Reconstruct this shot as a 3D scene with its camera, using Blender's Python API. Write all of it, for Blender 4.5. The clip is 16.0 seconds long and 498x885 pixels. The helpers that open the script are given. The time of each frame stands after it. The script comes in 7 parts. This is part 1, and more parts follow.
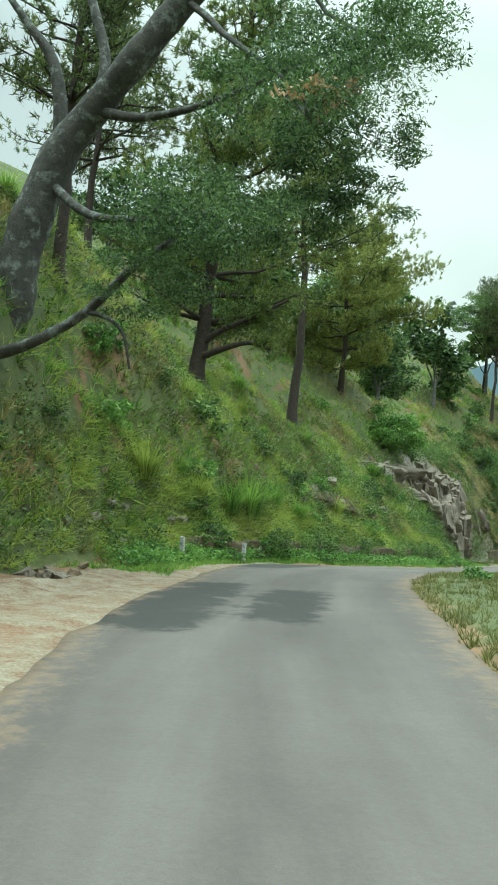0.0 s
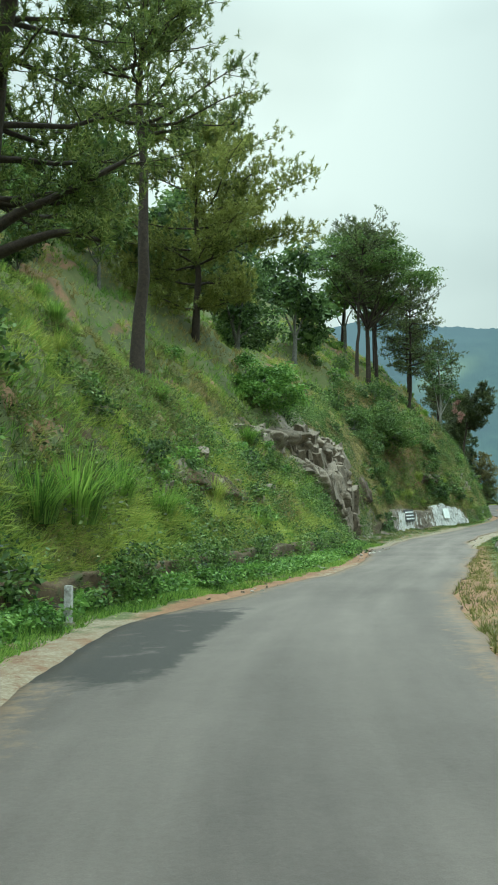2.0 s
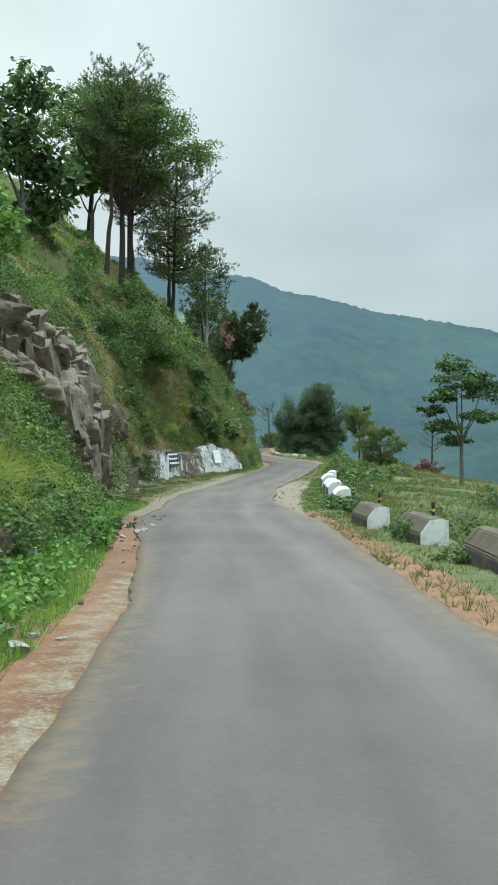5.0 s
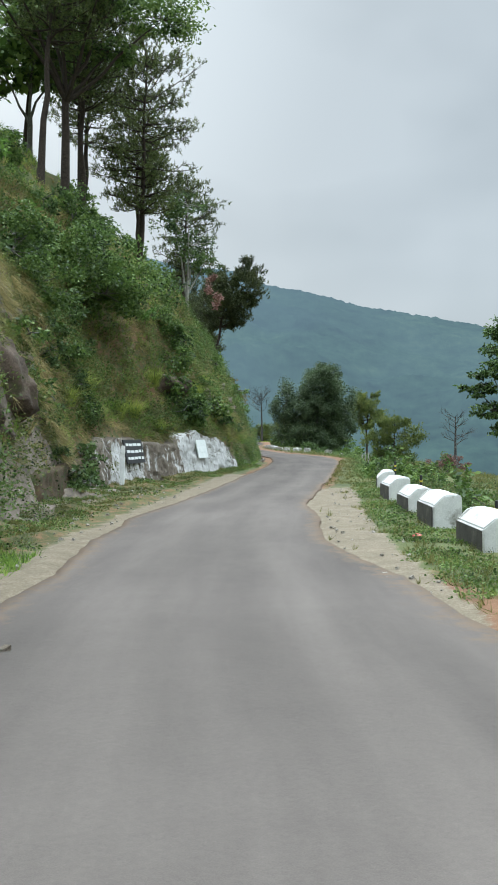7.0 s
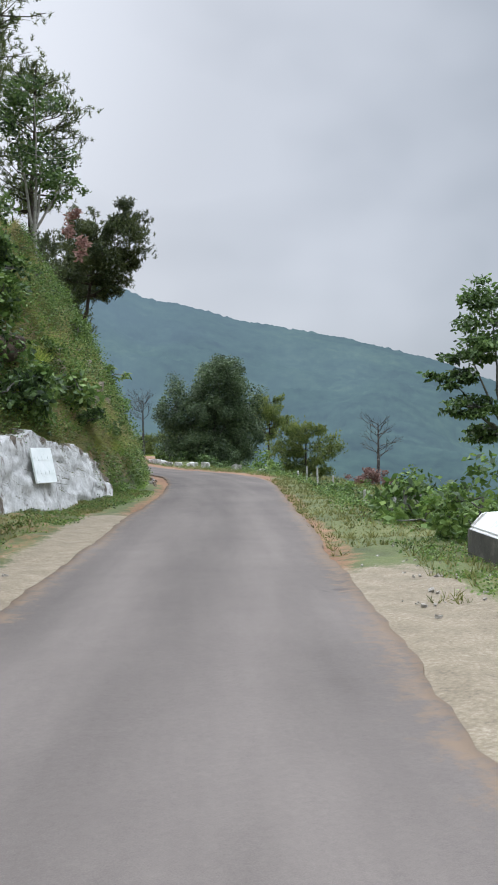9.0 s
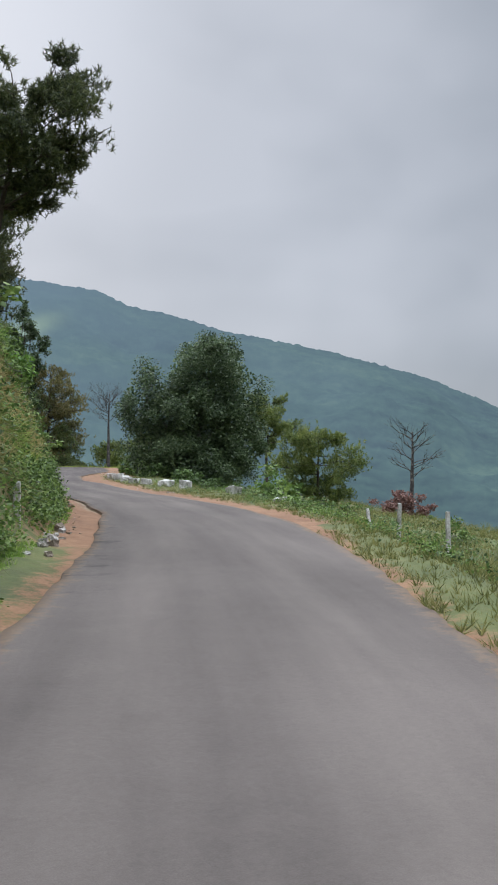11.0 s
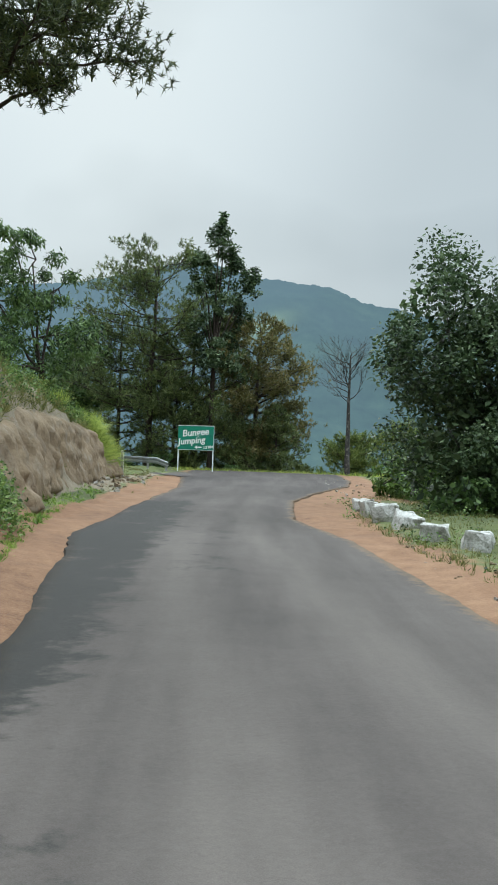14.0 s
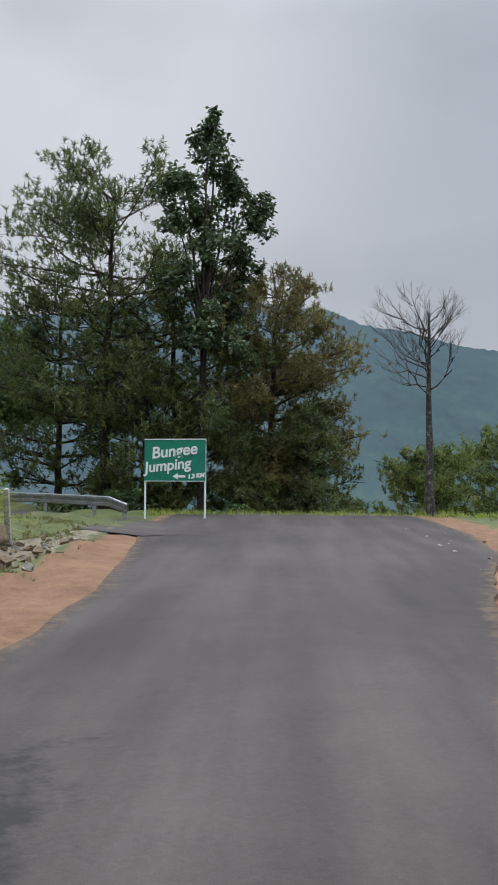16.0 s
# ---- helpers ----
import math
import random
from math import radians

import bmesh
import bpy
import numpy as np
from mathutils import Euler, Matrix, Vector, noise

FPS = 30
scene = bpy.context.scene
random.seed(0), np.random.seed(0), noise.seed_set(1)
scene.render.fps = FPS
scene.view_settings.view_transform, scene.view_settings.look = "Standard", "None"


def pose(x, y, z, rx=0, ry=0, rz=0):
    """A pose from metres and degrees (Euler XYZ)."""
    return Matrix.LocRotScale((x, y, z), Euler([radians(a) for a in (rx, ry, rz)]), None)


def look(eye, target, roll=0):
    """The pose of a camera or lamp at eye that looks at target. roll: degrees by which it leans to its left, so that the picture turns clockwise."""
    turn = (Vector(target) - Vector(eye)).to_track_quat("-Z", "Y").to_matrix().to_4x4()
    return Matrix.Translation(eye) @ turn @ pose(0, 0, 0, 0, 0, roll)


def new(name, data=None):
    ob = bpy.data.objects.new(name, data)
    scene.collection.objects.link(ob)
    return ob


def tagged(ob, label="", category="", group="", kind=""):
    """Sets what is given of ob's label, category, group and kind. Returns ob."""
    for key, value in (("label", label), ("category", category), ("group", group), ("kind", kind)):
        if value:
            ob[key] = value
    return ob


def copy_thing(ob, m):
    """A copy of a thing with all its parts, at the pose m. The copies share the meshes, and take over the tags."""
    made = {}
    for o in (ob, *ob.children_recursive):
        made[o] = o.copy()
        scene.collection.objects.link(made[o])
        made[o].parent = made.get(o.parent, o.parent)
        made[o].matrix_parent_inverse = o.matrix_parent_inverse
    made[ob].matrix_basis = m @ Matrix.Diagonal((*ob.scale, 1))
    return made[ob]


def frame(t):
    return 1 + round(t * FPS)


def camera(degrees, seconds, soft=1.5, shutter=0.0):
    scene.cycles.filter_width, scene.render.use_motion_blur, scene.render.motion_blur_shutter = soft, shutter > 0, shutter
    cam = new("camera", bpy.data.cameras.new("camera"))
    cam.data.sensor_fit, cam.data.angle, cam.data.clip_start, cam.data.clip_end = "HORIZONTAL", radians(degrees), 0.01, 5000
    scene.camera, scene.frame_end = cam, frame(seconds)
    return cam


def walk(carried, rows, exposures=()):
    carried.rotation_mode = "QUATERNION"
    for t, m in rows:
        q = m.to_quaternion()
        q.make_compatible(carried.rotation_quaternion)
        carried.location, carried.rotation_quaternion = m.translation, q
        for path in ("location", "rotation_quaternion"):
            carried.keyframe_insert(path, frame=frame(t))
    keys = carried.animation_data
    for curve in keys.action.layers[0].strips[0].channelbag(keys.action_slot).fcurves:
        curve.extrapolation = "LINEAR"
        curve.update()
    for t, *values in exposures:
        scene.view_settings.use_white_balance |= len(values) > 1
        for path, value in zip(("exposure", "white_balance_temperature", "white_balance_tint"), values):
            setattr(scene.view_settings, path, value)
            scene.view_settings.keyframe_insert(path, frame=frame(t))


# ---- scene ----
cam = camera(30.36, 16.0, 1.8)
PATH = [
    (0.0, look((0.000, 0.000, 2.182), (-0.002, 19.918, 3.990), 2.66)),
    (0.5, look((-0.100, 3.433, 2.328), (0.042, 23.388, 3.656), 0.12)),
    (1.0, look((-0.132, 6.570, 2.462), (1.082, 26.495, 3.695), -0.35)),
    (1.5, look((-0.020, 9.586, 2.623), (2.680, 29.364, 3.863), -0.40)),
    (2.0, look((0.245, 12.609, 2.763), (3.749, 32.256, 4.069), -1.29)),
    (2.5, look((0.667, 15.594, 2.825), (5.206, 35.051, 3.730), -1.76)),
    (3.0, look((1.213, 18.474, 2.790), (6.701, 37.701, 3.212), -1.80)),
    (3.5, look((1.929, 21.450, 2.722), (8.199, 40.441, 2.727), -1.35)),
    (4.0, look((2.825, 24.512, 2.653), (10.267, 43.076, 2.647), -0.15)),
    (4.5, look((3.961, 27.650, 2.574), (12.304, 45.827, 2.573), 0.13)),
    (4.7, look((4.467, 28.926, 2.542), (13.087, 46.974, 2.546), -0.17)),
    (6.8, look((12.322, 46.540, 2.016), (21.537, 64.290, 1.844), 0.09)),
    (7.0, look((13.104, 48.334, 1.981), (22.225, 66.133, 1.876), -0.22)),
    (7.5, look((14.991, 52.852, 1.894), (24.133, 70.640, 1.833), 0.07)),
    (8.0, look((16.998, 57.313, 1.800), (26.786, 74.754, 1.786), 0.51)),
    (8.5, look((19.348, 61.697, 1.751), (30.192, 78.500, 1.970), 0.58)),
    (8.7, look((20.361, 63.432, 1.738), (31.734, 79.882, 1.897), -0.88)),
    (10.8, look((31.770, 81.562, 1.789), (43.454, 97.789, 2.182), 0.38)),
    (11.0, look((32.870, 83.390, 1.819), (44.596, 99.585, 2.296), 0.56)),
    (11.5, look((35.613, 87.967, 1.901), (47.182, 104.271, 2.490), 2.12)),
    (12.0, look((38.301, 92.589, 1.985), (49.090, 109.415, 2.672), 2.81)),
    (12.5, look((40.842, 97.271, 2.055), (50.522, 114.767, 2.494), 2.55)),
    (13.0, look((43.194, 101.969, 2.101), (52.238, 119.804, 2.436), 3.04)),
    (13.5, look((45.173, 106.728, 2.110), (53.344, 124.978, 2.497), 2.54)),
    (14.0, look((46.894, 111.597, 2.086), (54.241, 130.195, 2.455), 2.00)),
    (14.5, look((48.505, 116.453, 2.095), (55.517, 135.176, 2.620), 1.78)),
    (15.0, look((50.138, 121.161, 2.147), (57.097, 139.897, 2.881), 1.69)),
    (15.5, look((51.723, 125.695, 2.241), (58.832, 144.367, 3.133), 1.27)),
    (16.0, look((53.591, 129.877, 2.341), (60.904, 148.467, 3.287), 0.32)),
]
EXPOSURES = [(0.0, 0.11, 6400, -15), (2.0, -0.02, 6400, -15), (4.5, -0.10, 6250, -7), (7.0, -0.10, 6350, 4), (8.7, -0.07, 6400, 12), (11.0, -0.24, 6450, 13), (11.5, -0.14, 6450, 12), (12.5, -0.12, 6400, 7),
             (14.0, -0.20, 6350, 1), (15.2, -0.40, 6350, 6), (16.0, -0.52, 6400, 12)]
walk(cam, PATH, EXPOSURES)

# ---------------------------------------------------------------- world and light
SUN_AZ, SUN_EL = radians(11.0), radians(27.0)      # from +y towards +x, and above the horizon
SUN_DIR = Vector((math.sin(SUN_AZ) * math.cos(SUN_EL), math.cos(SUN_AZ) * math.cos(SUN_EL), math.sin(SUN_EL)))


def build_world():
    world = bpy.data.worlds.new("overcast_sky")
    scene.world = world
    world.use_nodes = True
    nt = world.node_tree
    nt.nodes.clear()
    n, l = nt.nodes.new, nt.links.new
    out, bg = n("ShaderNodeOutputWorld"), n("ShaderNodeBackground")
    sky = n("ShaderNodeTexSky")
    sky.sky_type, sky.sun_disc = "NISHITA", False
    sky.sun_elevation, sky.sun_rotation = SUN_EL, SUN_AZ
    tc = n("ShaderNodeTexCoord")
    stretch = n("ShaderNodeMapping")
    stretch.inputs["Scale"].default_value = (1.0, 1.0, 1.5)
    noise_a, noise_b = n("ShaderNodeTexNoise"), n("ShaderNodeTexNoise")
    noise_a.inputs["Scale"].default_value, noise_a.inputs["Detail"].default_value = 1.7, 3.0
    noise_b.inputs["Scale"].default_value, noise_b.inputs["Detail"].default_value = 4.2, 3.0
    l(tc.outputs["Generated"], stretch.inputs["Vector"])
    for k in (noise_a, noise_b):
        l(stretch.outputs["Vector"], k.inputs["Vector"])
    add = n("ShaderNodeMath")
    add.operation, add.inputs[2].default_value = "MULTIPLY_ADD", 0.0
    l(noise_b.outputs["Fac"], add.inputs[0])
    add.inputs[1].default_value = 0.30
    l(noise_a.outputs["Fac"], add.inputs[2])
    ramp = n("ShaderNodeValToRGB")
    ramp.color_ramp.elements[0].position, ramp.color_ramp.elements[0].color = 0.54, (0.57, 0.640, 0.720, 1)
    ramp.color_ramp.elements[1].position, ramp.color_ramp.elements[1].color = 0.76, (0.86, 0.93, 1.02, 1)
    l(add.outputs[0], ramp.inputs["Fac"])
    # the cloud is thinner and brighter round the hidden sun
    dot = n("ShaderNodeVectorMath")
    dot.operation, dot.inputs[1].default_value = "DOT_PRODUCT", SUN_DIR
    l(tc.outputs["Generated"], dot.inputs[0])
    glow = n("ShaderNodeMapRange")
    glow.interpolation_type = "SMOOTHSTEP"
    for k, v in (("From Min", 0.93), ("From Max", 1.0), ("To Min", 1.0), ("To Max", 1.26)):
        glow.inputs[k].default_value = v
    l(dot.outputs["Value"], glow.inputs["Value"])
    bright = n("ShaderNodeVectorMath")
    bright.operation = "SCALE"
    l(ramp.outputs["Color"], bright.inputs[0])
    l(glow.outputs["Result"], bright.inputs["Scale"])
    # an overcast sky is brightest overhead
    sep = n("ShaderNodeSeparateXYZ")
    l(tc.outputs["Generated"], sep.inputs[0])
    rise = n("ShaderNodeMapRange")
    rise.interpolation_type = "SMOOTHSTEP"
    for k, v in (("From Min", 0.45), ("From Max", 1.0), ("To Min", 0.75), ("To Max", 8.4)):
        rise.inputs[k].default_value = v
    l(sep.outputs["Z"], rise.inputs["Value"])
    high = n("ShaderNodeVectorMath")
    high.operation = "SCALE"
    l(bright.outputs["Vector"], high.inputs[0])
    l(rise.outputs["Result"], high.inputs["Scale"])
    bright = high
    dim = n("ShaderNodeVectorMath")
    dim.operation = "SCALE"
    dim.inputs["Scale"].default_value = 0.10
    l(sky.outputs["Color"], dim.inputs[0])
    mix = n("ShaderNodeMix")
    mix.data_type, mix.inputs["Factor"].default_value = "RGBA", 0.92
    l(dim.outputs["Vector"], mix.inputs["A"])
    l(bright.outputs["Vector"], mix.inputs["B"])
    l(mix.outputs["Result"], bg.inputs["Color"])
    bg.inputs["Strength"].default_value = 1.0
    l(bg.outputs["Background"], out.inputs["Surface"])


build_world()
sun = new("sun", bpy.data.lights.new("sun", "SUN"))
sun.data.energy, sun.data.angle, sun.data.color = 0.9, radians(30), (1.0, 0.97, 0.92)
sun.matrix_world = look((0, 0, 60), Vector((0, 0, 60)) - SUN_DIR)


# ---------------------------------------------------------------- materials
def node_mat(name):
    m = bpy.data.materials.new(name)
    m.use_nodes = True
    nt = m.node_tree
    return m, nt, nt.nodes["Principled BSDF"], nt.nodes["Material Output"]


def noise_node(nt, scale, detail=4.0, rough=0.55, coord=None):
    k = nt.nodes.new("ShaderNodeTexNoise")
    k.inputs["Scale"].default_value, k.inputs["Detail"].default_value, k.inputs["Roughness"].default_value = scale, detail, rough
    if coord is not None:
        nt.links.new(coord, k.inputs["Vector"])
    return k.outputs["Fac"]


def ramp_node(nt, fac, stops):
    k = nt.nodes.new("ShaderNodeValToRGB")
    e = k.color_ramp.elements
    while len(e) < len(stops):
        e.new(0.5)
    for i, (p, c) in enumerate(stops):
        e[i].position, e[i].color = p, (*c, 1)
    nt.links.new(fac, k.inputs["Fac"])
    return k.outputs["Color"]


def mix_node(nt, fac, a, b, blend="MIX"):
    k = nt.nodes.new("ShaderNodeMix")
    k.data_type, k.blend_type = "RGBA", blend
    for sock, v in (("Factor", fac), ("A", a), ("B", b)):
        if isinstance(v, (int, float)):
            k.inputs[sock].default_value = v
        elif isinstance(v, tuple):
            k.inputs[sock].default_value = (*v, 1)
        else:
            nt.links.new(v, k.inputs[sock])
    return k.outputs["Result"]


def math_node(nt, op, a, b=None, c=None, clamp=False):
    k = nt.nodes.new("ShaderNodeMath")
    k.operation, k.use_clamp = op, clamp
    for i, v in enumerate((a, b, c)):
        if v is None:
            continue
        if isinstance(v, (int, float)):
            k.inputs[i].default_value = v
        else:
            nt.links.new(v, k.inputs[i])
    return k.outputs[0]


def bump_node(nt, height, strength, distance, bsdf):
    k = nt.nodes.new("ShaderNodeBump")
    k.inputs["Strength"].default_value, k.inputs["Distance"].default_value = strength, distance
    nt.links.new(height, k.inputs["Height"])
    nt.links.new(k.outputs["Normal"], bsdf.inputs["Normal"])


def coords(nt, kind="Object"):
    return nt.nodes.new("ShaderNodeTexCoord").outputs[kind]


def attr(nt, name):
    k = nt.nodes.new("ShaderNodeAttribute")
    k.attribute_name = name
    return k.outputs["Fac"]


def surface(name, c1, c2, scale, rough=0.85, bump=0.3, fine=60.0, stain=None, dist=0.02, metal=0.0):
    """A weathered surface: two tones over a broad and a fine noise, a stain tone, and relief."""
    m, nt, bsdf, _ = node_mat(name)
    co = coords(nt)
    broad, grain = noise_node(nt, scale, 5, 0.6, co), noise_node(nt, fine, 4, 0.6, co)
    fac = math_node(nt, "MULTIPLY_ADD", grain, 0.45, math_node(nt, "MULTIPLY", broad, 0.65))
    col = ramp_node(nt, fac, [(0.35, c1), (0.72, c2)])
    if stain:
        spots = noise_node(nt, scale * 0.6 + 0.7, 6, 0.7, co)
        col = mix_node(nt, ramp_node(nt, spots, [(0.52, (0, 0, 0)), (0.66, (1, 1, 1))]), col, stain)
    nt.links.new(col, bsdf.inputs["Base Color"])
    bsdf.inputs["Roughness"].default_value, bsdf.inputs["Metallic"].default_value = rough, metal
    bump_node(nt, fac, bump, dist, bsdf)
    return m


def foliage(name, dark, mid, light, through_light=0.3, rough=0.55):
    """Leaves: each leaf has its own tone between dark and light, and lets some light through."""
    m, nt, bsdf, out = node_mat(name)
    geo = nt.nodes.new("ShaderNodeNewGeometry")
    big = noise_node(nt, 0.55, 3, 0.5, geo.outputs["Position"])
    fac = math_node(nt, "MULTIPLY_ADD", geo.outputs["Random Per Island"], 0.6, math_node(nt, "MULTIPLY_ADD", big, 0.9, -0.25))
    col = ramp_node(nt, fac, [(0.12, dark), (0.5, mid), (0.92, light)])
    nt.links.new(col, bsdf.inputs["Base Color"])
    bsdf.inputs["Roughness"].default_value = rough
    tr, mix = nt.nodes.new("ShaderNodeBsdfTranslucent"), nt.nodes.new("ShaderNodeMixShader")
    nt.links.new(col, tr.inputs["Color"])
    mix.inputs["Fac"].default_value = through_light
    nt.links.new(bsdf.outputs["BSDF"], mix.inputs[1])
    nt.links.new(tr.outputs["BSDF"], mix.inputs[2])
    nt.links.new(mix.outputs["Shader"], out.inputs["Surface"])
    return m


def build_asphalt():
    m, nt, bsdf, _ = node_mat("worn_asphalt")
    co = coords(nt)
    lane = nt.nodes.new("ShaderNodeCombineXYZ")
    nt.links.new(math_node(nt, "MULTIPLY", attr(nt, "along"), 0.10), lane.inputs["X"])
    nt.links.new(attr(nt, "across"), lane.inputs["Y"])
    worn = noise_node(nt, 1.5, 4, 0.55, lane.outputs["Vector"])
    blotch, grain, fine = noise_node(nt, 0.22, 4, 0.5, co), noise_node(nt, 26, 4, 0.7, co), noise_node(nt, 140, 3, 0.6, co)
    fac = math_node(nt, "MULTIPLY_ADD", grain, 0.16, math_node(nt, "MULTIPLY_ADD", fine, 0.24, math_node(nt, "MULTIPLY_ADD", worn, 0.30, math_node(nt, "MULTIPLY", blotch, 0.34))))
    col = ramp_node(nt, fac, [(0.38, (0.031, 0.0258, 0.0238)), (0.52, (0.055, 0.0455, 0.0420)), (0.66, (0.091, 0.076, 0.070))])
    rough_edge = noise_node(nt, 2.6, 6, 0.7, co)
    # dust blown in from the verges, and darker mended patches
    dust = math_node(nt, "ADD", attr(nt, "dust"), math_node(nt, "MULTIPLY_ADD", rough_edge, 0.30, math_node(nt, "MULTIPLY_ADD", worn, 0.32, -0.31)), clamp=True)
    pale = ramp_node(nt, fac, [(0.36, (0.122, 0.104, 0.091)), (0.66, (0.205, 0.176, 0.155))])
    col = mix_node(nt, math_node(nt, "MULTIPLY", dust, 0.92), col, pale)
    crumbs = noise_node(nt, 7.0, 6, 0.75, co)
    earthy = ramp_node(nt, math_node(nt, "MULTIPLY_ADD", crumbs, 1.3, math_node(nt, "MULTIPLY_ADD", rough_edge, 0.9, math_node(nt, "MULTIPLY_ADD", attr(nt, "rim"), 0.75, -1.05))), [(0.46, (0, 0, 0)), (0.80, (1, 1, 1))])
    col = mix_node(nt, math_node(nt, "MULTIPLY", earthy, 0.7), col, (0.190, 0.128, 0.080))
    patchy, holes = noise_node(nt, 1.7, 7, 0.65, co), noise_node(nt, 9.0, 5, 0.75, co)
    tar = math_node(nt, "MULTIPLY_ADD", patchy, 1.9, math_node(nt, "MULTIPLY_ADD", holes, 0.7, -1.42))
    tar = math_node(nt, "ADD", attr(nt, "tar"), tar)
    tar = ramp_node(nt, tar, [(0.40, (0, 0, 0)), (0.72, (1, 1, 1))])
    tar = math_node(nt, "MULTIPLY", tar, math_node(nt, "GREATER_THAN", attr(nt, "tar"), 0.02))
    col = mix_node(nt, math_node(nt, "MULTIPLY", tar, 0.88), col, (0.029, 0.028, 0.026))
    nt.links.new(col, bsdf.inputs["Base Color"])
    bsdf.inputs["Roughness"].default_value = 0.92
    bsdf.inputs["Specular IOR Level"].default_value = 0.28
    bump_node(nt, math_node(nt, "MULTIPLY_ADD", fine, 0.5, grain), 0.35, 0.012, bsdf)
    return m


def build_soil():
    """The ground: earth, grass and rock, laid by the place's own masks."""
    m, nt, bsdf, _ = node_mat("hill_ground")
    co = coords(nt)
    a, b, c = noise_node(nt, 0.35, 5, 0.6, co), noise_node(nt, 3.0, 6, 0.65, co), noise_node(nt, 28, 5, 0.7, co)
    grass = ramp_node(nt, math_node(nt, "MULTIPLY_ADD", a, 0.6, math_node(nt, "MULTIPLY", b, 0.4)),
                      [(0.34, (0.036, 0.048, 0.014)), (0.52, (0.080, 0.096, 0.027)), (0.70, (0.140, 0.136, 0.048))])
    earth = ramp_node(nt, math_node(nt, "MULTIPLY_ADD", c, 0.36, math_node(nt, "MULTIPLY_ADD", b, 0.34, math_node(nt, "MULTIPLY", a, 0.30))),
                      [(0.36, (0.085, 0.040, 0.020)), (0.50, (0.178, 0.090, 0.045)), (0.66, (0.270, 0.158, 0.088))])
    pale = ramp_node(nt, math_node(nt, "MULTIPLY_ADD", c, 0.6, math_node(nt, "MULTIPLY", b, 0.4)),
                     [(0.34, (0.105, 0.082, 0.053)), (0.52, (0.190, 0.153, 0.103)), (0.70, (0.31, 0.268, 0.200))])
    rock = ramp_node(nt, math_node(nt, "MULTIPLY_ADD", c, 0.35, math_node(nt, "MULTIPLY", b, 0.65)),
                     [(0.36, (0.060, 0.048, 0.038)), (0.52, (0.19, 0.155, 0.12)), (0.68, (0.36, 0.32, 0.27))])
    jag = math_node(nt, "MULTIPLY_ADD", math_node(nt, "MULTIPLY_ADD", b, 0.6, math_node(nt, "MULTIPLY", c, 0.4)), 1.3, -0.65)

    def mask(name):
        return ramp_node(nt, math_node(nt, "ADD", attr(nt, name), jag), [(0.42, (0, 0, 0)), (0.58, (1, 1, 1))])

    speck = ramp_node(nt, noise_node(nt, 7.0, 7, 0.8, co), [(0.50, (0, 0, 0)), (0.62, (1, 1, 1))])
    grass = mix_node(nt, math_node(nt, "MULTIPLY", speck, 0.22), grass, (0.13, 0.095, 0.045))
    col = mix_node(nt, mask("earth"), grass, earth)
    col = mix_node(nt, mask("pale"), col, pale)
    col = mix_node(nt, mask("rock"), col, rock)
    nt.links.new(col, bsdf.inputs["Base Color"])
    bsdf.inputs["Roughness"].default_value = 0.95
    bump_node(nt, math_node(nt, "MULTIPLY_ADD", c, 0.4, b), 0.35, 0.05, bsdf)
    return m


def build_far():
    """Wooded slopes across the valley, a kilometre and more off. Damp haze is painted on as blue glow."""
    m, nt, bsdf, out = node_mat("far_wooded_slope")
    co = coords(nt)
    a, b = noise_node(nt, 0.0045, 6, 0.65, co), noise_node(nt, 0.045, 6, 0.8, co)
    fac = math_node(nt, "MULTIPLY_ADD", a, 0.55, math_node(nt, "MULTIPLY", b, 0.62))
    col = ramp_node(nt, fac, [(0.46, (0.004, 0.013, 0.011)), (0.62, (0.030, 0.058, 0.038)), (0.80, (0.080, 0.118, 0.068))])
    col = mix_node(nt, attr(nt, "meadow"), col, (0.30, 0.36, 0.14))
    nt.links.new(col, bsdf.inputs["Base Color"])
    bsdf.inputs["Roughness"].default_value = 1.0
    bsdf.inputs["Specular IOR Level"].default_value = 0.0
    # blue emission stands in for haze, mixed into the slope's own colour
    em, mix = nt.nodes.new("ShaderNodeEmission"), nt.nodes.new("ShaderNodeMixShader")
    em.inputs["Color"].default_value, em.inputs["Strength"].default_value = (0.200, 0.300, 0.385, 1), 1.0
    nt.links.new(math_node(nt, "MULTIPLY_ADD", attr(nt, "haze_glow"), 1.0, 0.0), mix.inputs["Fac"])
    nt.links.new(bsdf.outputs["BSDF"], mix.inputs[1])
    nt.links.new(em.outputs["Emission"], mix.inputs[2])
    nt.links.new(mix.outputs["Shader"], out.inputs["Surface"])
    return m


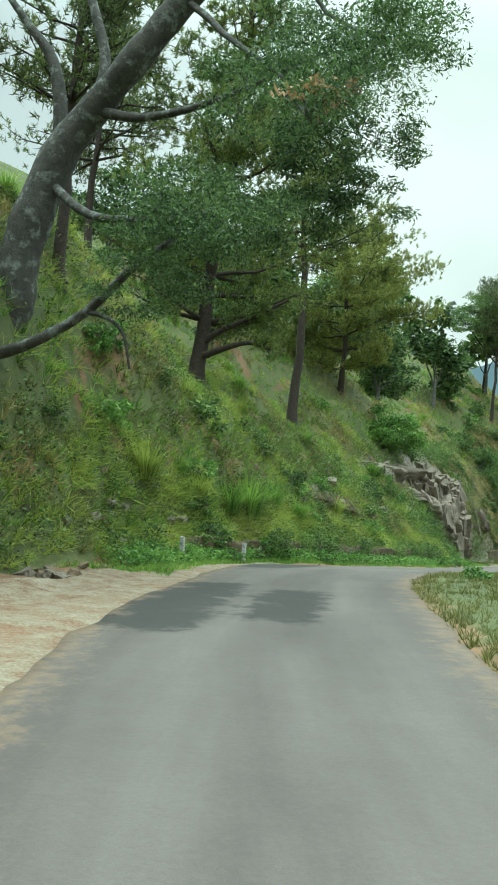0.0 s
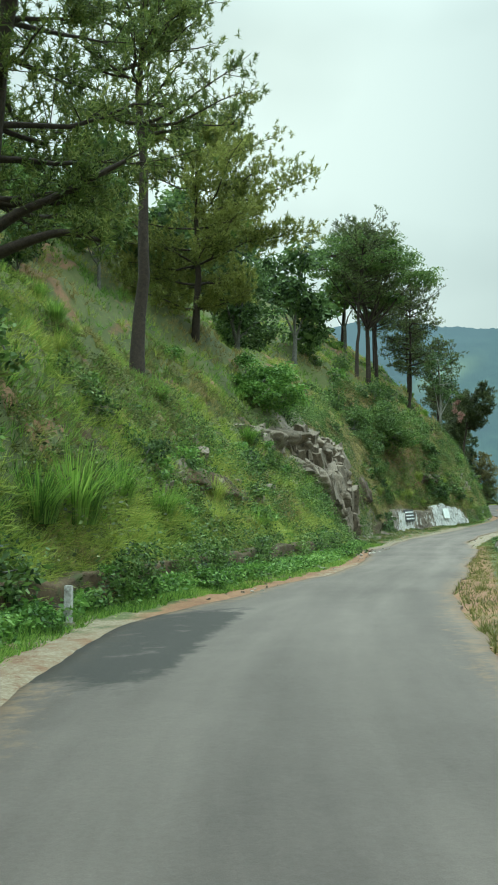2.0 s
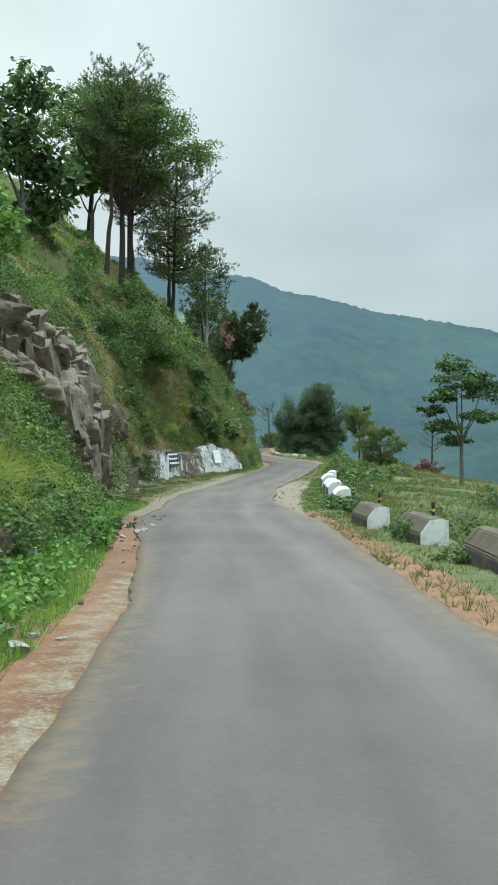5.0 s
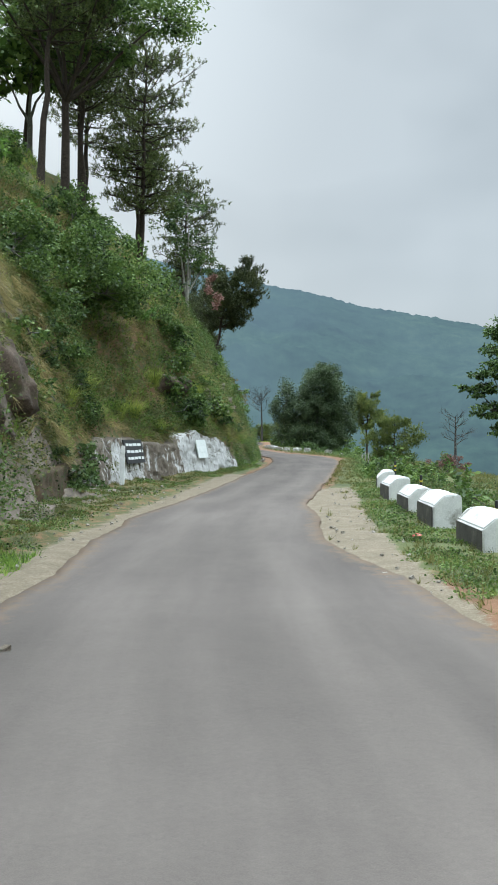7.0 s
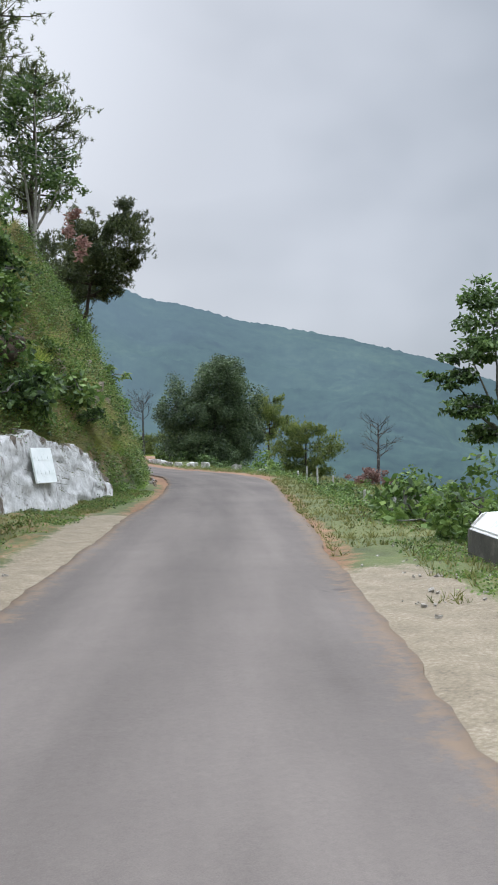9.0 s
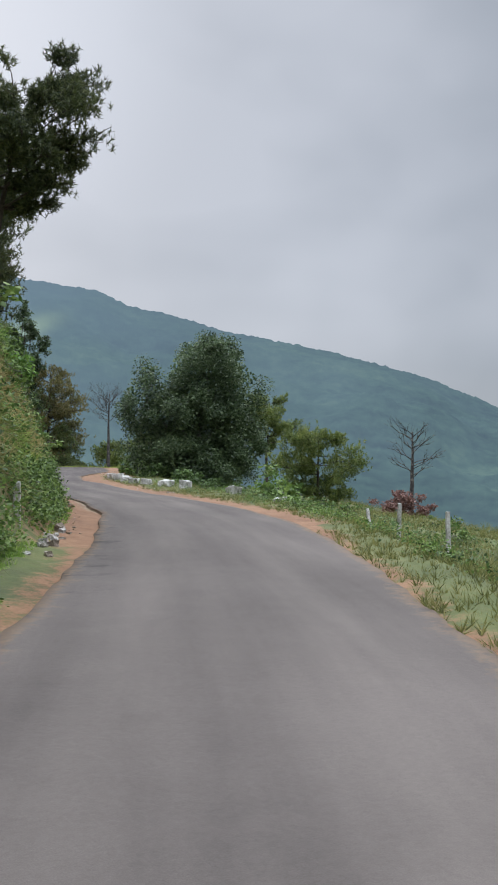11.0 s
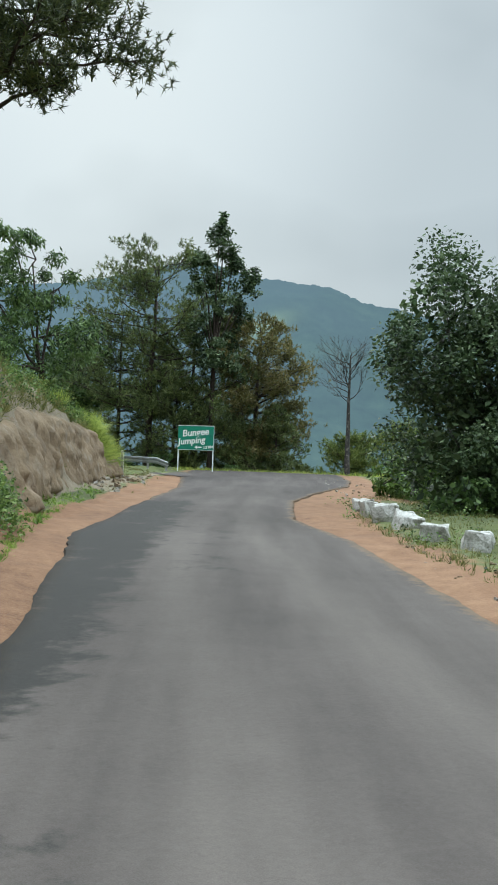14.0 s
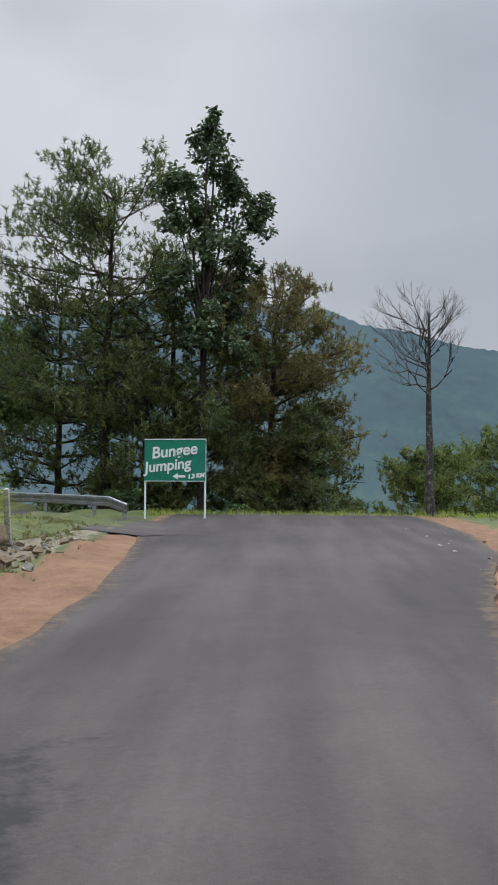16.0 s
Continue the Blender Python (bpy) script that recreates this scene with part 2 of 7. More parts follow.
def build_peeling_wash():
    """Rubble masonry whose whitewash has run down and peeled away in streaks."""
    m, nt, bsdf, _ = node_mat("peeling_whitewash")
    co = coords(nt)
    tall = nt.nodes.new("ShaderNodeMapping")
    tall.inputs["Scale"].default_value = (1.0, 1.0, 0.22)
    nt.links.new(co, tall.inputs["Vector"])
    runs, mottle, grain = noise_node(nt, 4.5, 6, 0.7, tall.outputs["Vector"]), noise_node(nt, 1.8, 6, 0.65, co), noise_node(nt, 24, 5, 0.7, co)
    stone = ramp_node(nt, math_node(nt, "MULTIPLY_ADD", grain, 0.45, math_node(nt, "MULTIPLY", mottle, 0.6)), [(0.36, (0.040, 0.030, 0.022)), (0.52, (0.125, 0.100, 0.074)), (0.70, (0.270, 0.235, 0.190))])
    wash = ramp_node(nt, math_node(nt, "MULTIPLY_ADD", grain, 0.4, math_node(nt, "MULTIPLY", runs, 0.6)), [(0.36, (0.26, 0.255, 0.24)), (0.52, (0.48, 0.475, 0.46)), (0.66, (0.66, 0.66, 0.65))])
    amount = math_node(nt, "ADD", attr(nt, "white"), math_node(nt, "MULTIPLY_ADD", runs, 1.7, math_node(nt, "MULTIPLY_ADD", mottle, 0.9, -1.30)))
    col = mix_node(nt, ramp_node(nt, amount, [(0.44, (0, 0, 0)), (0.58, (1, 1, 1))]), stone, wash)
    nt.links.new(col, bsdf.inputs["Base Color"])
    bsdf.inputs["Roughness"].default_value = 0.92
    bump_node(nt, math_node(nt, "MULTIPLY_ADD", grain, 0.4, mottle), 0.6, 0.05, bsdf)
    return m


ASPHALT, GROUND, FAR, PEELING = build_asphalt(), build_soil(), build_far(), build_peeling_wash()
PINE_BARK = surface("pine_bark", (0.014, 0.010, 0.008), (0.068, 0.048, 0.036), 9, 0.95, 0.9, 45, None, 0.05)
LICHEN_BARK = surface("lichen_bark", (0.022, 0.020, 0.017), (0.085, 0.078, 0.066), 5, 0.95, 0.9, 34, (0.20, 0.215, 0.195), 0.06)
GRASS_VERGE = foliage("worn_verge_grass", (0.056, 0.066, 0.019), (0.160, 0.170, 0.048), (0.290, 0.260, 0.095), 0.45)
DIRTY_WHITE = surface("dirty_whitewash", (0.15, 0.14, 0.12), (0.58, 0.57, 0.54), 3.2, 0.9, 0.6, 26, (0.10, 0.095, 0.07), 0.03)
BROWN_CONCRETE = surface("brown_stained_concrete", (0.045, 0.034, 0.022), (0.150, 0.112, 0.074), 2.6, 0.95, 0.6, 34, (0.035, 0.036, 0.020), 0.02)
GREY_BARK = surface("grey_bark", (0.040, 0.037, 0.032), (0.200, 0.190, 0.170), 6, 0.92, 0.7, 40, (0.05, 0.055, 0.035), 0.03)
CHARRED = surface("charred_bark", (0.012, 0.011, 0.011), (0.060, 0.054, 0.050), 8, 0.95, 0.6, 40, (0.22, 0.20, 0.18), 0.03)
PALE_BARK = surface("pale_bark", (0.16, 0.15, 0.13), (0.40, 0.38, 0.34), 5, 0.9, 0.5, 40, (0.08, 0.07, 0.06), 0.03)
NEEDLES = foliage("pine_needles", (0.022, 0.036, 0.010), (0.130, 0.180, 0.040), (0.320, 0.345, 0.095), 0.44)
NEEDLES_OLIVE = foliage("olive_pine_needles", (0.044, 0.056, 0.014), (0.215, 0.250, 0.056), (0.420, 0.420, 0.120), 0.52)
# darkened needle copy: the shade of backlit crowns is put into the colour
NEEDLES_SHADE = foliage("shaded_pine_needles", (0.010, 0.018, 0.007), (0.060, 0.082, 0.026), (0.170, 0.185, 0.064), 0.28)
NEEDLES_DRY = foliage("rusty_pine_needles", (0.030, 0.030, 0.011), (0.155, 0.150, 0.046), (0.310, 0.235, 0.095), 0.48)
NEEDLES_DARK = foliage("dark_pine_needles", (0.014, 0.024, 0.009), (0.095, 0.130, 0.038), (0.240, 0.275, 0.090), 0.40)
LEAF_DARK = foliage("dark_leaves", (0.010, 0.022, 0.008), (0.070, 0.125, 0.034), (0.180, 0.265, 0.085), 0.38, 0.6)
LEAF_GREY = foliage("greyish_dark_leaves", (0.011, 0.023, 0.010), (0.058, 0.098, 0.038), (0.180, 0.240, 0.115), 0.26, 0.50)
LEAF_BANK = foliage("dull_bank_leaves", (0.022, 0.036, 0.011), (0.135, 0.170, 0.047), (0.260, 0.280, 0.092), 0.42)
LEAF_MID = foliage("green_leaves", (0.014, 0.032, 0.009), (0.100, 0.175, 0.038), (0.230, 0.320, 0.080), 0.38)
LEAF_FRESH = foliage("fresh_leaves", (0.034, 0.085, 0.016), (0.135, 0.260, 0.048), (0.260, 0.410, 0.090), 0.42)
LEAF_RED = foliage("russet_leaves", (0.085, 0.042, 0.034), (0.185, 0.090, 0.072), (0.280, 0.165, 0.135), 0.35)
LEAF_PINK = foliage("withered_pink_leaves", (0.16, 0.075, 0.060), (0.33, 0.175, 0.145), (0.46, 0.30, 0.25), 0.4)
LEAF_DRY = foliage("dry_orange_leaves", (0.20, 0.095, 0.036), (0.36, 0.19, 0.085), (0.48, 0.30, 0.155), 0.4)
GRASS = foliage("hill_grass", (0.055, 0.092, 0.018), (0.335, 0.420, 0.080), (0.520, 0.510, 0.140), 0.50)
GRASS_LUSH = foliage("lush_grass", (0.030, 0.076, 0.014), (0.195, 0.335, 0.056), (0.360, 0.480, 0.105), 0.50)
GRASS_DRY = foliage("dry_grass", (0.150, 0.125, 0.045), (0.350, 0.290, 0.110), (0.480, 0.400, 0.180), 0.48)
WHITEWASH = surface("whitewashed_concrete", (0.50, 0.505, 0.49), (0.78, 0.78, 0.76), 2.2, 0.88, 0.5, 40, (0.22, 0.21, 0.18), 0.016)
CONCRETE = surface("weathered_concrete", (0.075, 0.062, 0.045), (0.215, 0.185, 0.140), 2.5, 0.92, 0.5, 40, (0.055, 0.055, 0.035), 0.02)
DARK_CONCRETE = surface("dark_mottled_concrete", (0.035, 0.033, 0.030), (0.095, 0.088, 0.078), 3, 0.9, 0.4, 40, (0.15, 0.14, 0.12), 0.012)
MOSSY = surface("mossy_brown_masonry", (0.030, 0.022, 0.012), (0.110, 0.070, 0.033), 2.6, 0.95, 0.9, 22, (0.045, 0.062, 0.016), 0.05)
STONE = surface("grey_rock", (0.050, 0.040, 0.030), (0.330, 0.270, 0.205), 1.3, 0.92, 0.8, 16, (0.038, 0.030, 0.022), 0.06)
CUT_EARTH = surface("tan_cut_earth", (0.105, 0.070, 0.040), (0.265, 0.192, 0.118), 1.1, 0.95, 0.8, 14, (0.23, 0.185, 0.135), 0.06)
BANK_ROCK = surface("dark_brown_rock", (0.022, 0.016, 0.012), (0.150, 0.108, 0.078), 1.6, 0.94, 0.9, 18, (0.060, 0.066, 0.022), 0.06)
STONE_PALE = surface("pale_rock", (0.19, 0.170, 0.14), (0.44, 0.41, 0.365), 2.2, 0.92, 0.6, 25, (0.15, 0.12, 0.09), 0.04)
BLACK_PAINT = surface("black_paint", (0.012, 0.012, 0.013), (0.035, 0.035, 0.037), 4, 0.55, 0.15, 60, None, 0.004)
YELLOW_PAINT = surface("yellow_paint", (0.55, 0.40, 0.035), (0.72, 0.55, 0.07), 5, 0.5, 0.1, 60, None, 0.003)
SIGN_GREEN = surface("green_sign_paint", (0.004, 0.165, 0.105), (0.008, 0.225, 0.145), 1.2, 0.5, 0.05, 30, (0.008, 0.140, 0.092), 0.003)
SIGN_WHITE = surface("white_sign_paint", (0.70, 0.74, 0.72), (0.84, 0.86, 0.84), 4, 0.5, 0.05, 60, None, 0.002)
STEEL = surface("galvanised_steel", (0.32, 0.33, 0.34), (0.56, 0.57, 0.58), 3, 0.42, 0.1, 60, (0.30, 0.26, 0.22), 0.003, 0.75)
PINK = surface("pink_plastic", (0.60, 0.10, 0.09), (0.78, 0.22, 0.18), 9, 0.4, 0.2, 40, None, 0.004)


# ---------------------------------------------------------------- mesh helpers
def part(name, data, material, parent=None, label=""):
    """Links a bmesh or mesh as one object, under a thing or a part where one is given."""
    if isinstance(data, bmesh.types.BMesh):
        me = bpy.data.meshes.new(name)
        data.to_mesh(me)
        data.free()
    else:
        me = data
    if material and not me.materials:
        me.materials.append(material)
    ob = new(name, me)
    if parent:
        ob.parent = parent
    if label:
        ob["label"] = label
    return ob


def thing(name, m, label, category, group="", kind=""):
    ob = new(name)
    ob.empty_display_size = 0.2
    ob.matrix_world = m
    return tagged(ob, label, category, group, kind)


def array_mesh(name, verts, faces, smooth=False):
    """A mesh from arrays: verts (n, 3), faces (m, 3) or (m, 4)."""
    verts, faces = np.asarray(verts, np.float32), np.asarray(faces, np.int32)
    me = bpy.data.meshes.new(name)
    k = faces.shape[1]
    me.vertices.add(len(verts))
    me.vertices.foreach_set("co", verts.ravel())
    me.loops.add(faces.size)
    me.loops.foreach_set("vertex_index", faces.ravel())
    me.polygons.add(len(faces))
    me.polygons.foreach_set("loop_start", np.arange(0, faces.size, k, dtype=np.int32))
    me.update(calc_edges=True)
    if smooth:
        me.polygons.foreach_set("use_smooth", np.ones(len(faces), bool))
    return me


def put_attr(me, name, values):
    a = me.attributes.new(name, "FLOAT", "POINT")
    a.data.foreach_set("value", np.asarray(values, np.float32).ravel())


def box(bm, size, m=Matrix(), bevel=0.0):
    r = bmesh.ops.create_cube(bm, size=1.0, matrix=m @ Matrix.Diagonal((*size, 1)))
    if bevel:
        edges = list({e for v in r["verts"] for e in v.link_edges})
        bmesh.ops.bevel(bm, geom=edges, offset=bevel, segments=2, affect="EDGES", profile=0.6)
    return r["verts"]


def rough(bm, amount, scale=1.0, seed=0.0):
    for v in bm.verts:
        v.co += Vector(noise.noise_vector(v.co * scale + Vector((seed, seed * 1.7, 0)))) * amount


def tube_arrays(path, radii, sides=7, base=0):
    """A tube along a list of points; returns verts and quads."""
    path, radii = np.asarray(path, float), np.asarray(radii, float)
    tan = np.gradient(path, axis=0)
    tan /= np.linalg.norm(tan, axis=1, keepdims=True) + 1e-9
    ref = np.array([0.0, 0.0, 1.0]) if abs(tan[:, 2]).mean() < 0.8 else np.array([1.0, 0.0, 0.0])
    u = np.cross(tan, ref)
    u /= np.linalg.norm(u, axis=1, keepdims=True) + 1e-9
    w = np.cross(tan, u)
    a = np.linspace(0, 2 * np.pi, sides, endpoint=False)
    ring = path[:, None] + radii[:, None, None] * (np.cos(a)[None, :, None] * u[:, None] + np.sin(a)[None, :, None] * w[:, None])
    v = ring.reshape(-1, 3)
    i = np.arange(len(path) - 1)[:, None] * sides
    j = np.arange(sides)[None]
    k = (j + 1) % sides
    q = np.stack([i + j, i + k, i + sides + k, i + sides + j], -1).reshape(-1, 4) + base
    return v, q


class Tubes:
    def __init__(self):
        self.v, self.q, self.n = [], [], 0

    def add(self, path, radii, sides=7):
        v, q = tube_arrays(path, radii, sides, self.n)
        self.v.append(v)
        self.q.append(q)
        self.n += len(v)

    def mesh(self, name):
        return array_mesh(name, np.concatenate(self.v), np.concatenate(self.q), True)


def leaf_quads(centres, size, rng, droop=0.35, slim=0.5):
    """One folded diamond leaf of two triangles at every centre."""
    n = len(centres)
    d = rng.normal(size=(n, 3))
    d[:, 2] = d[:, 2] * 0.55 - droop
    d /= np.linalg.norm(d, axis=1, keepdims=True)
    s = rng.normal(size=(n, 3))
    s -= (s * d).sum(1, keepdims=True) * d
    s /= np.linalg.norm(s, axis=1, keepdims=True) + 1e-9
    length = (size * rng.uniform(0.65, 1.35, n))[:, None]
    up = np.cross(d, s)
    v = np.stack([centres, centres + d * length * 0.5 + s * length * slim * 0.5 + up * length * 0.06,
                  centres + d * length, centres + d * length * 0.5 - s * length * slim * 0.5 + up * length * 0.06], 1).reshape(-1, 3)
    f = (np.arange(n)[:, None] * 4 + np.array([0, 1, 2, 3])).astype(np.int32)
    return v, f


def blades(roots, axes, count, length, width, rng, spread=0.8, sag=0.0):
    """Needles or grass: count thin triangles from every root, round the given axes."""
    n = len(roots)
    r = np.repeat(roots, count, 0)
    d = np.repeat(axes, count, 0) + rng.normal(size=(n * count, 3)) * spread
    d /= np.linalg.norm(d, axis=1, keepdims=True) + 1e-9
    s = np.cross(d, rng.normal(size=d.shape))
    s /= np.linalg.norm(s, axis=1, keepdims=True) + 1e-9
    ln = (np.repeat(np.broadcast_to(length, n), count) * rng.uniform(0.6, 1.25, n * count))[:, None]
    tip = r + d * ln
    tip[:, 2] -= sag * ln[:, 0]
    w = width * 0.5
    v = np.stack([r - s * w, r + s * w, tip], 1).reshape(-1, 3)
    return v, np.arange(n * count * 3, dtype=np.int32).reshape(-1, 3)


# ---------------------------------------------------------------- the road's line
LINE_KEYS = np.array([
    (-40, 0.97, -39.99, 0.68),
    (-30, 0.73, -29.99, 0.68),
    (-20, 0.49, -19.99, 0.68),
    (-10, 0.24, -10.00, 0.68),
    (0, 0.00, 0.00, 0.68),
    (10, 0.06, 10.00, 1.13),
    (20, 1.58, 19.87, 1.25),
    (30, 4.72, 29.35, 1.02),
    (40, 8.74, 38.51, 0.76),
    (50, 12.78, 47.65, 0.50),
    (60, 16.86, 56.78, 0.32),
    (70, 21.71, 65.52, 0.25),
    (80, 27.01, 74.00, 0.27),
    (90, 32.30, 82.49, 0.32),
    (100, 37.39, 91.09, 0.46),
    (110, 42.10, 99.92, 0.57),
    (120, 45.98, 109.13, 0.60),
    (130, 49.25, 118.58, 0.63),
    (140, 52.77, 127.94, 0.80),
    (150, 56.64, 137.16, 1.00),
    (160, 60.50, 146.38, 1.20),
    (170, 64.36, 155.61, 1.40),
    (230, 87.51, 210.96, 1.44),
])


def line_table():
    s = np.arange(-40, 230.01, 0.5)
    k = LINE_KEYS
    m = np.gradient(k[:, 1:], k[:, 0], axis=0)
    i = np.clip(np.searchsorted(k[:, 0], s, side="right") - 1, 0, len(k) - 2)
    h = (k[i + 1, 0] - k[i, 0])[:, None]
    t = ((s - k[i, 0]) / h[:, 0])[:, None]
    p = ((2 * t**3 - 3 * t**2 + 1) * k[i, 1:] + (t**3 - 2 * t**2 + t) * h * m[i]
         + (-2 * t**3 + 3 * t**2) * k[i + 1, 1:] + (t**3 - t**2) * h * m[i + 1])
    tan = np.gradient(p[:, :2], axis=0)
    tan /= np.linalg.norm(tan, axis=1, keepdims=True)
    return s, p, tan


LS, LP, LT = line_table()


def at(s, d, h=0.0):
    """World places from the way along the road, the way to its right and the height over it."""
    s, d = np.asarray(s, float), np.asarray(d, float)
    x, y, z = (np.interp(s, LS, LP[:, i]) for i in range(3))
    tx, ty = np.interp(s, LS, LT[:, 0]), np.interp(s, LS, LT[:, 1])
    return np.stack([x + d * ty, y - d * tx, z + h], -1)


def heading(s):
    return math.atan2(-np.interp(s, LS, LT[:, 0]), np.interp(s, LS, LT[:, 1]))


# edges of the asphalt
EDGE = np.array([(-40, -1.5, 2.2), (0, -1.4, 2.3), (12, -1.6, 2.2), (16, -1.6, 2.1), (20, -2.0, 2.1), (25, -2.3, 2.3), (30, -1.6, 2.2),
                 (36, -1.05, 2.5), (42, -1.0, 2.4), (50, -1.5, 2.65), (56, -2.1, 2.8), (62, -1.9, 2.3), (66, -2.2, 1.65), (70, -2.4, 1.65),
                 (76, -2.1, 1.3), (82, -1.95, 1.6), (90, -1.85, 2.0), (97, -1.3, 2.35), (106, -0.9, 3.1), (115, -0.65, 3.4), (121, -0.68, 3.2),
                 (126, -1.0, 3.0), (134, -1.9, 2.6), (138, -2.3, 2.3), (142, -2.2, 1.55), (148, -2.2, 1.65), (153, -2.1, 2.6),
                 (158, -2.4, 4.0), (163, -2.9, 4.6), (230, -4.0, 4.6)])

# the hillside's cuts: way along, then (way out, height) from the foot upwards
HILL = [
    (-40, (-4.0, 0.1), (-4.7, 1.0), (-5.4, 2.4), (-6.8, 4.6), (-10, 8.0), (-15, 12.5), (-27, 22), (-100, 62)),
    (10, (-4.6, 0.1), (-5.0, 0.9), (-5.5, 2.6), (-6.2, 5.2), (-7.6, 8.0), (-13, 12.0), (-26, 21), (-100, 62)),
    (20, (-4.2, 0.1), (-4.6, 0.9), (-5.0, 2.6), (-5.8, 5.6), (-7.0, 8.0), (-12, 11.0), (-26, 20.5), (-100, 62)),
    (24, (-3.5, 0.1), (-4.0, 1.0), (-4.7, 2.9), (-5.5, 5.0), (-6.7, 7.2), (-11, 9.6), (-26, 20), (-100, 62)),
    (28, (-3.1, 0.1), (-3.5, 0.8), (-4.4, 2.5), (-5.8, 4.9), (-8.0, 6.9), (-12, 9.8), (-26, 20), (-100, 62)),
    (43, (-2.7, 0.1), (-3.2, 0.8), (-4.6, 2.9), (-6.4, 4.5), (-8.6, 6.1), (-13, 10.4), (-25, 20), (-100, 62)),
    (53, (-2.9, 0.1), (-3.4, 0.9), (-4.7, 3.0), (-6.0, 5.0), (-8.2, 8.4), (-11, 12.0), (-24, 20.5), (-100, 62)),
    (58, (-3.7, 0.1), (-4.5, 1.2), (-5.0, 3.4), (-5.6, 5.3), (-7.6, 8.3), (-11, 12.0), (-24, 20.5), (-100, 62)),
    (63, (-4.5, 0.1), (-4.8, 1.4), (-5.1, 3.8), (-5.6, 5.4), (-7.2, 7.5), (-11, 10.8), (-24, 19.5), (-100, 60)),
    (72, (-5.1, 0.1), (-5.5, 1.4), (-6.0, 3.8), (-6.8, 6.0), (-8.4, 8.4), (-12, 11.6), (-24, 19.5), (-100, 60)),
    (80, (-6.1, 0.1), (-6.5, 1.3), (-7.1, 3.2), (-8.0, 5.8), (-9.6, 9.0), (-13, 12.6), (-24, 20.2), (-100, 60)),
    (87, (-5.55, 0.1), (-5.95, 1.5), (-6.8, 3.2), (-8.0, 6.4), (-10, 10.8), (-13, 14.6), (-24, 22), (-100, 60)),
    (95, (-3.3, 0.1), (-3.7, 1.5), (-4.6, 3.0), (-6.0, 6.4), (-8.4, 10.8), (-12, 15.0), (-24, 23.5), (-100, 60)),
    (101, (-2.1, 0.1), (-2.5, 1.4), (-3.2, 2.8), (-4.8, 5.8), (-7.4, 9.8), (-12, 14.8), (-24, 24.5), (-100, 60)),
    (113, (-1.7, 0.1), (-2.1, 1.4), (-2.9, 3.2), (-4.2, 6.0), (-6.2, 9.0), (-9.8, 13.2), (-16.5, 19.4), (-100, 55)),
    (120, (-1.7, 0.1), (-2.1, 1.3), (-2.8, 2.8), (-4.0, 5.0), (-6.0, 7.3), (-9.8, 10.8), (-17, 15.5), (-100, 45)),
    (128, (-1.9, 0.1), (-2.4, 1.2), (-3.2, 2.2), (-4.4, 3.4), (-6.4, 4.8), (-10, 6.8), (-18, 10), (-100, 30)),
    (138, (-3.3, 0.1), (-3.7, 0.9), (-4.2, 1.8), (-5.0, 2.6), (-6.8, 3.5), (-10, 4.8), (-18, 7.5), (-100, 20)),
    (145, (-4.5, 0.1), (-4.7, 0.9), (-5.1, 2.1), (-5.9, 3.1), (-7.4, 3.8), (-10, 4.6), (-18, 6.5), (-100, 16)),
    (154, (-4.8, 0.05), (-5.0, 0.8), (-5.35, 1.8), (-6.0, 2.5), (-7.4, 3.1), (-10, 3.7), (-18, 5.5), (-100, 14)),
    (159.5, (-5.1, 0.05), (-5.3, 0.6), (-5.7, 1.2), (-6.4, 1.7), (-7.8, 2.2), (-10, 2.8), (-18, 4.4), (-100, 12)),
    (162.5, (-7.2, 0.02), (-8.0, 0.2), (-9.0, 0.4), (-10.0, 0.6), (-12, 1.0), (-15, 1.8), (-21, 3.2), (-100, 10)),
    (167, (-11, 0.0), (-13, 0.05), (-15, 0.1), (-17, 0.3), (-19, 0.7), (-22, 1.4), (-28, 2.6), (-100, 8)),
    (230, (-9.5, 0.0), (-12, 0.0), (-15, 0.05), (-20, 0.1), (-26, 0.3), (-34, 0.8), (-50, 2), (-100, 6)),
]
HILL_S = np.array([k[0] for k in HILL], float)
HILL_DH = np.array([[p for p in k[1:]] for k in HILL], float)
SHOULDER = np.array([(-40, 3.0), (20, 3.4), (40, 4.7), (60, 4.6), (84, 4.5), (95, 3.6), (107, 4.3), (120, 5.6), (132, 7.0), (150, 6.0), (165, 7.5), (230, 7.5)])


def land(s, d):
    """Height of the land over the road's line, before its unevenness."""
    s, d = np.broadcast_arrays(np.asarray(s, float), np.asarray(d, float))
    out = np.zeros(s.shape)
    it = np.nditer([s, d], flags=["multi_index"])
    for a, b in it:
        a, b = float(a), float(b)
        if b < 0:
            j = min(max(int(np.searchsorted(HILL_S, a)) - 1, 0), len(HILL_S) - 2)
            t = min(max((a - HILL_S[j]) / (HILL_S[j + 1] - HILL_S[j]), 0), 1)
            pr = HILL_DH[j] * (1 - t) + HILL_DH[j + 1] * t
            h = float(np.interp(-b, -pr[:, 0], pr[:, 1], left=0.0))
            if -b < -pr[0, 0]:
                h = 0.1 * max(0.0, 1 - (-pr[0, 0] + b) / 0.8)
        else:
            e = float(np.interp(a, SHOULDER[:, 0], SHOULDER[:, 1]))
            u = b - e
            h = float(np.interp(u, [0, 0.7, 3, 12, 20, 34, 55, 90], [0, -0.35, -1.1, -2.1, -3.1, -9.0, -24, -44]))
        # the spur ends beyond the junction and the land drops to the valley
        w = world_drop(a, b)
        out[it.multi_index] = h - w
    return out


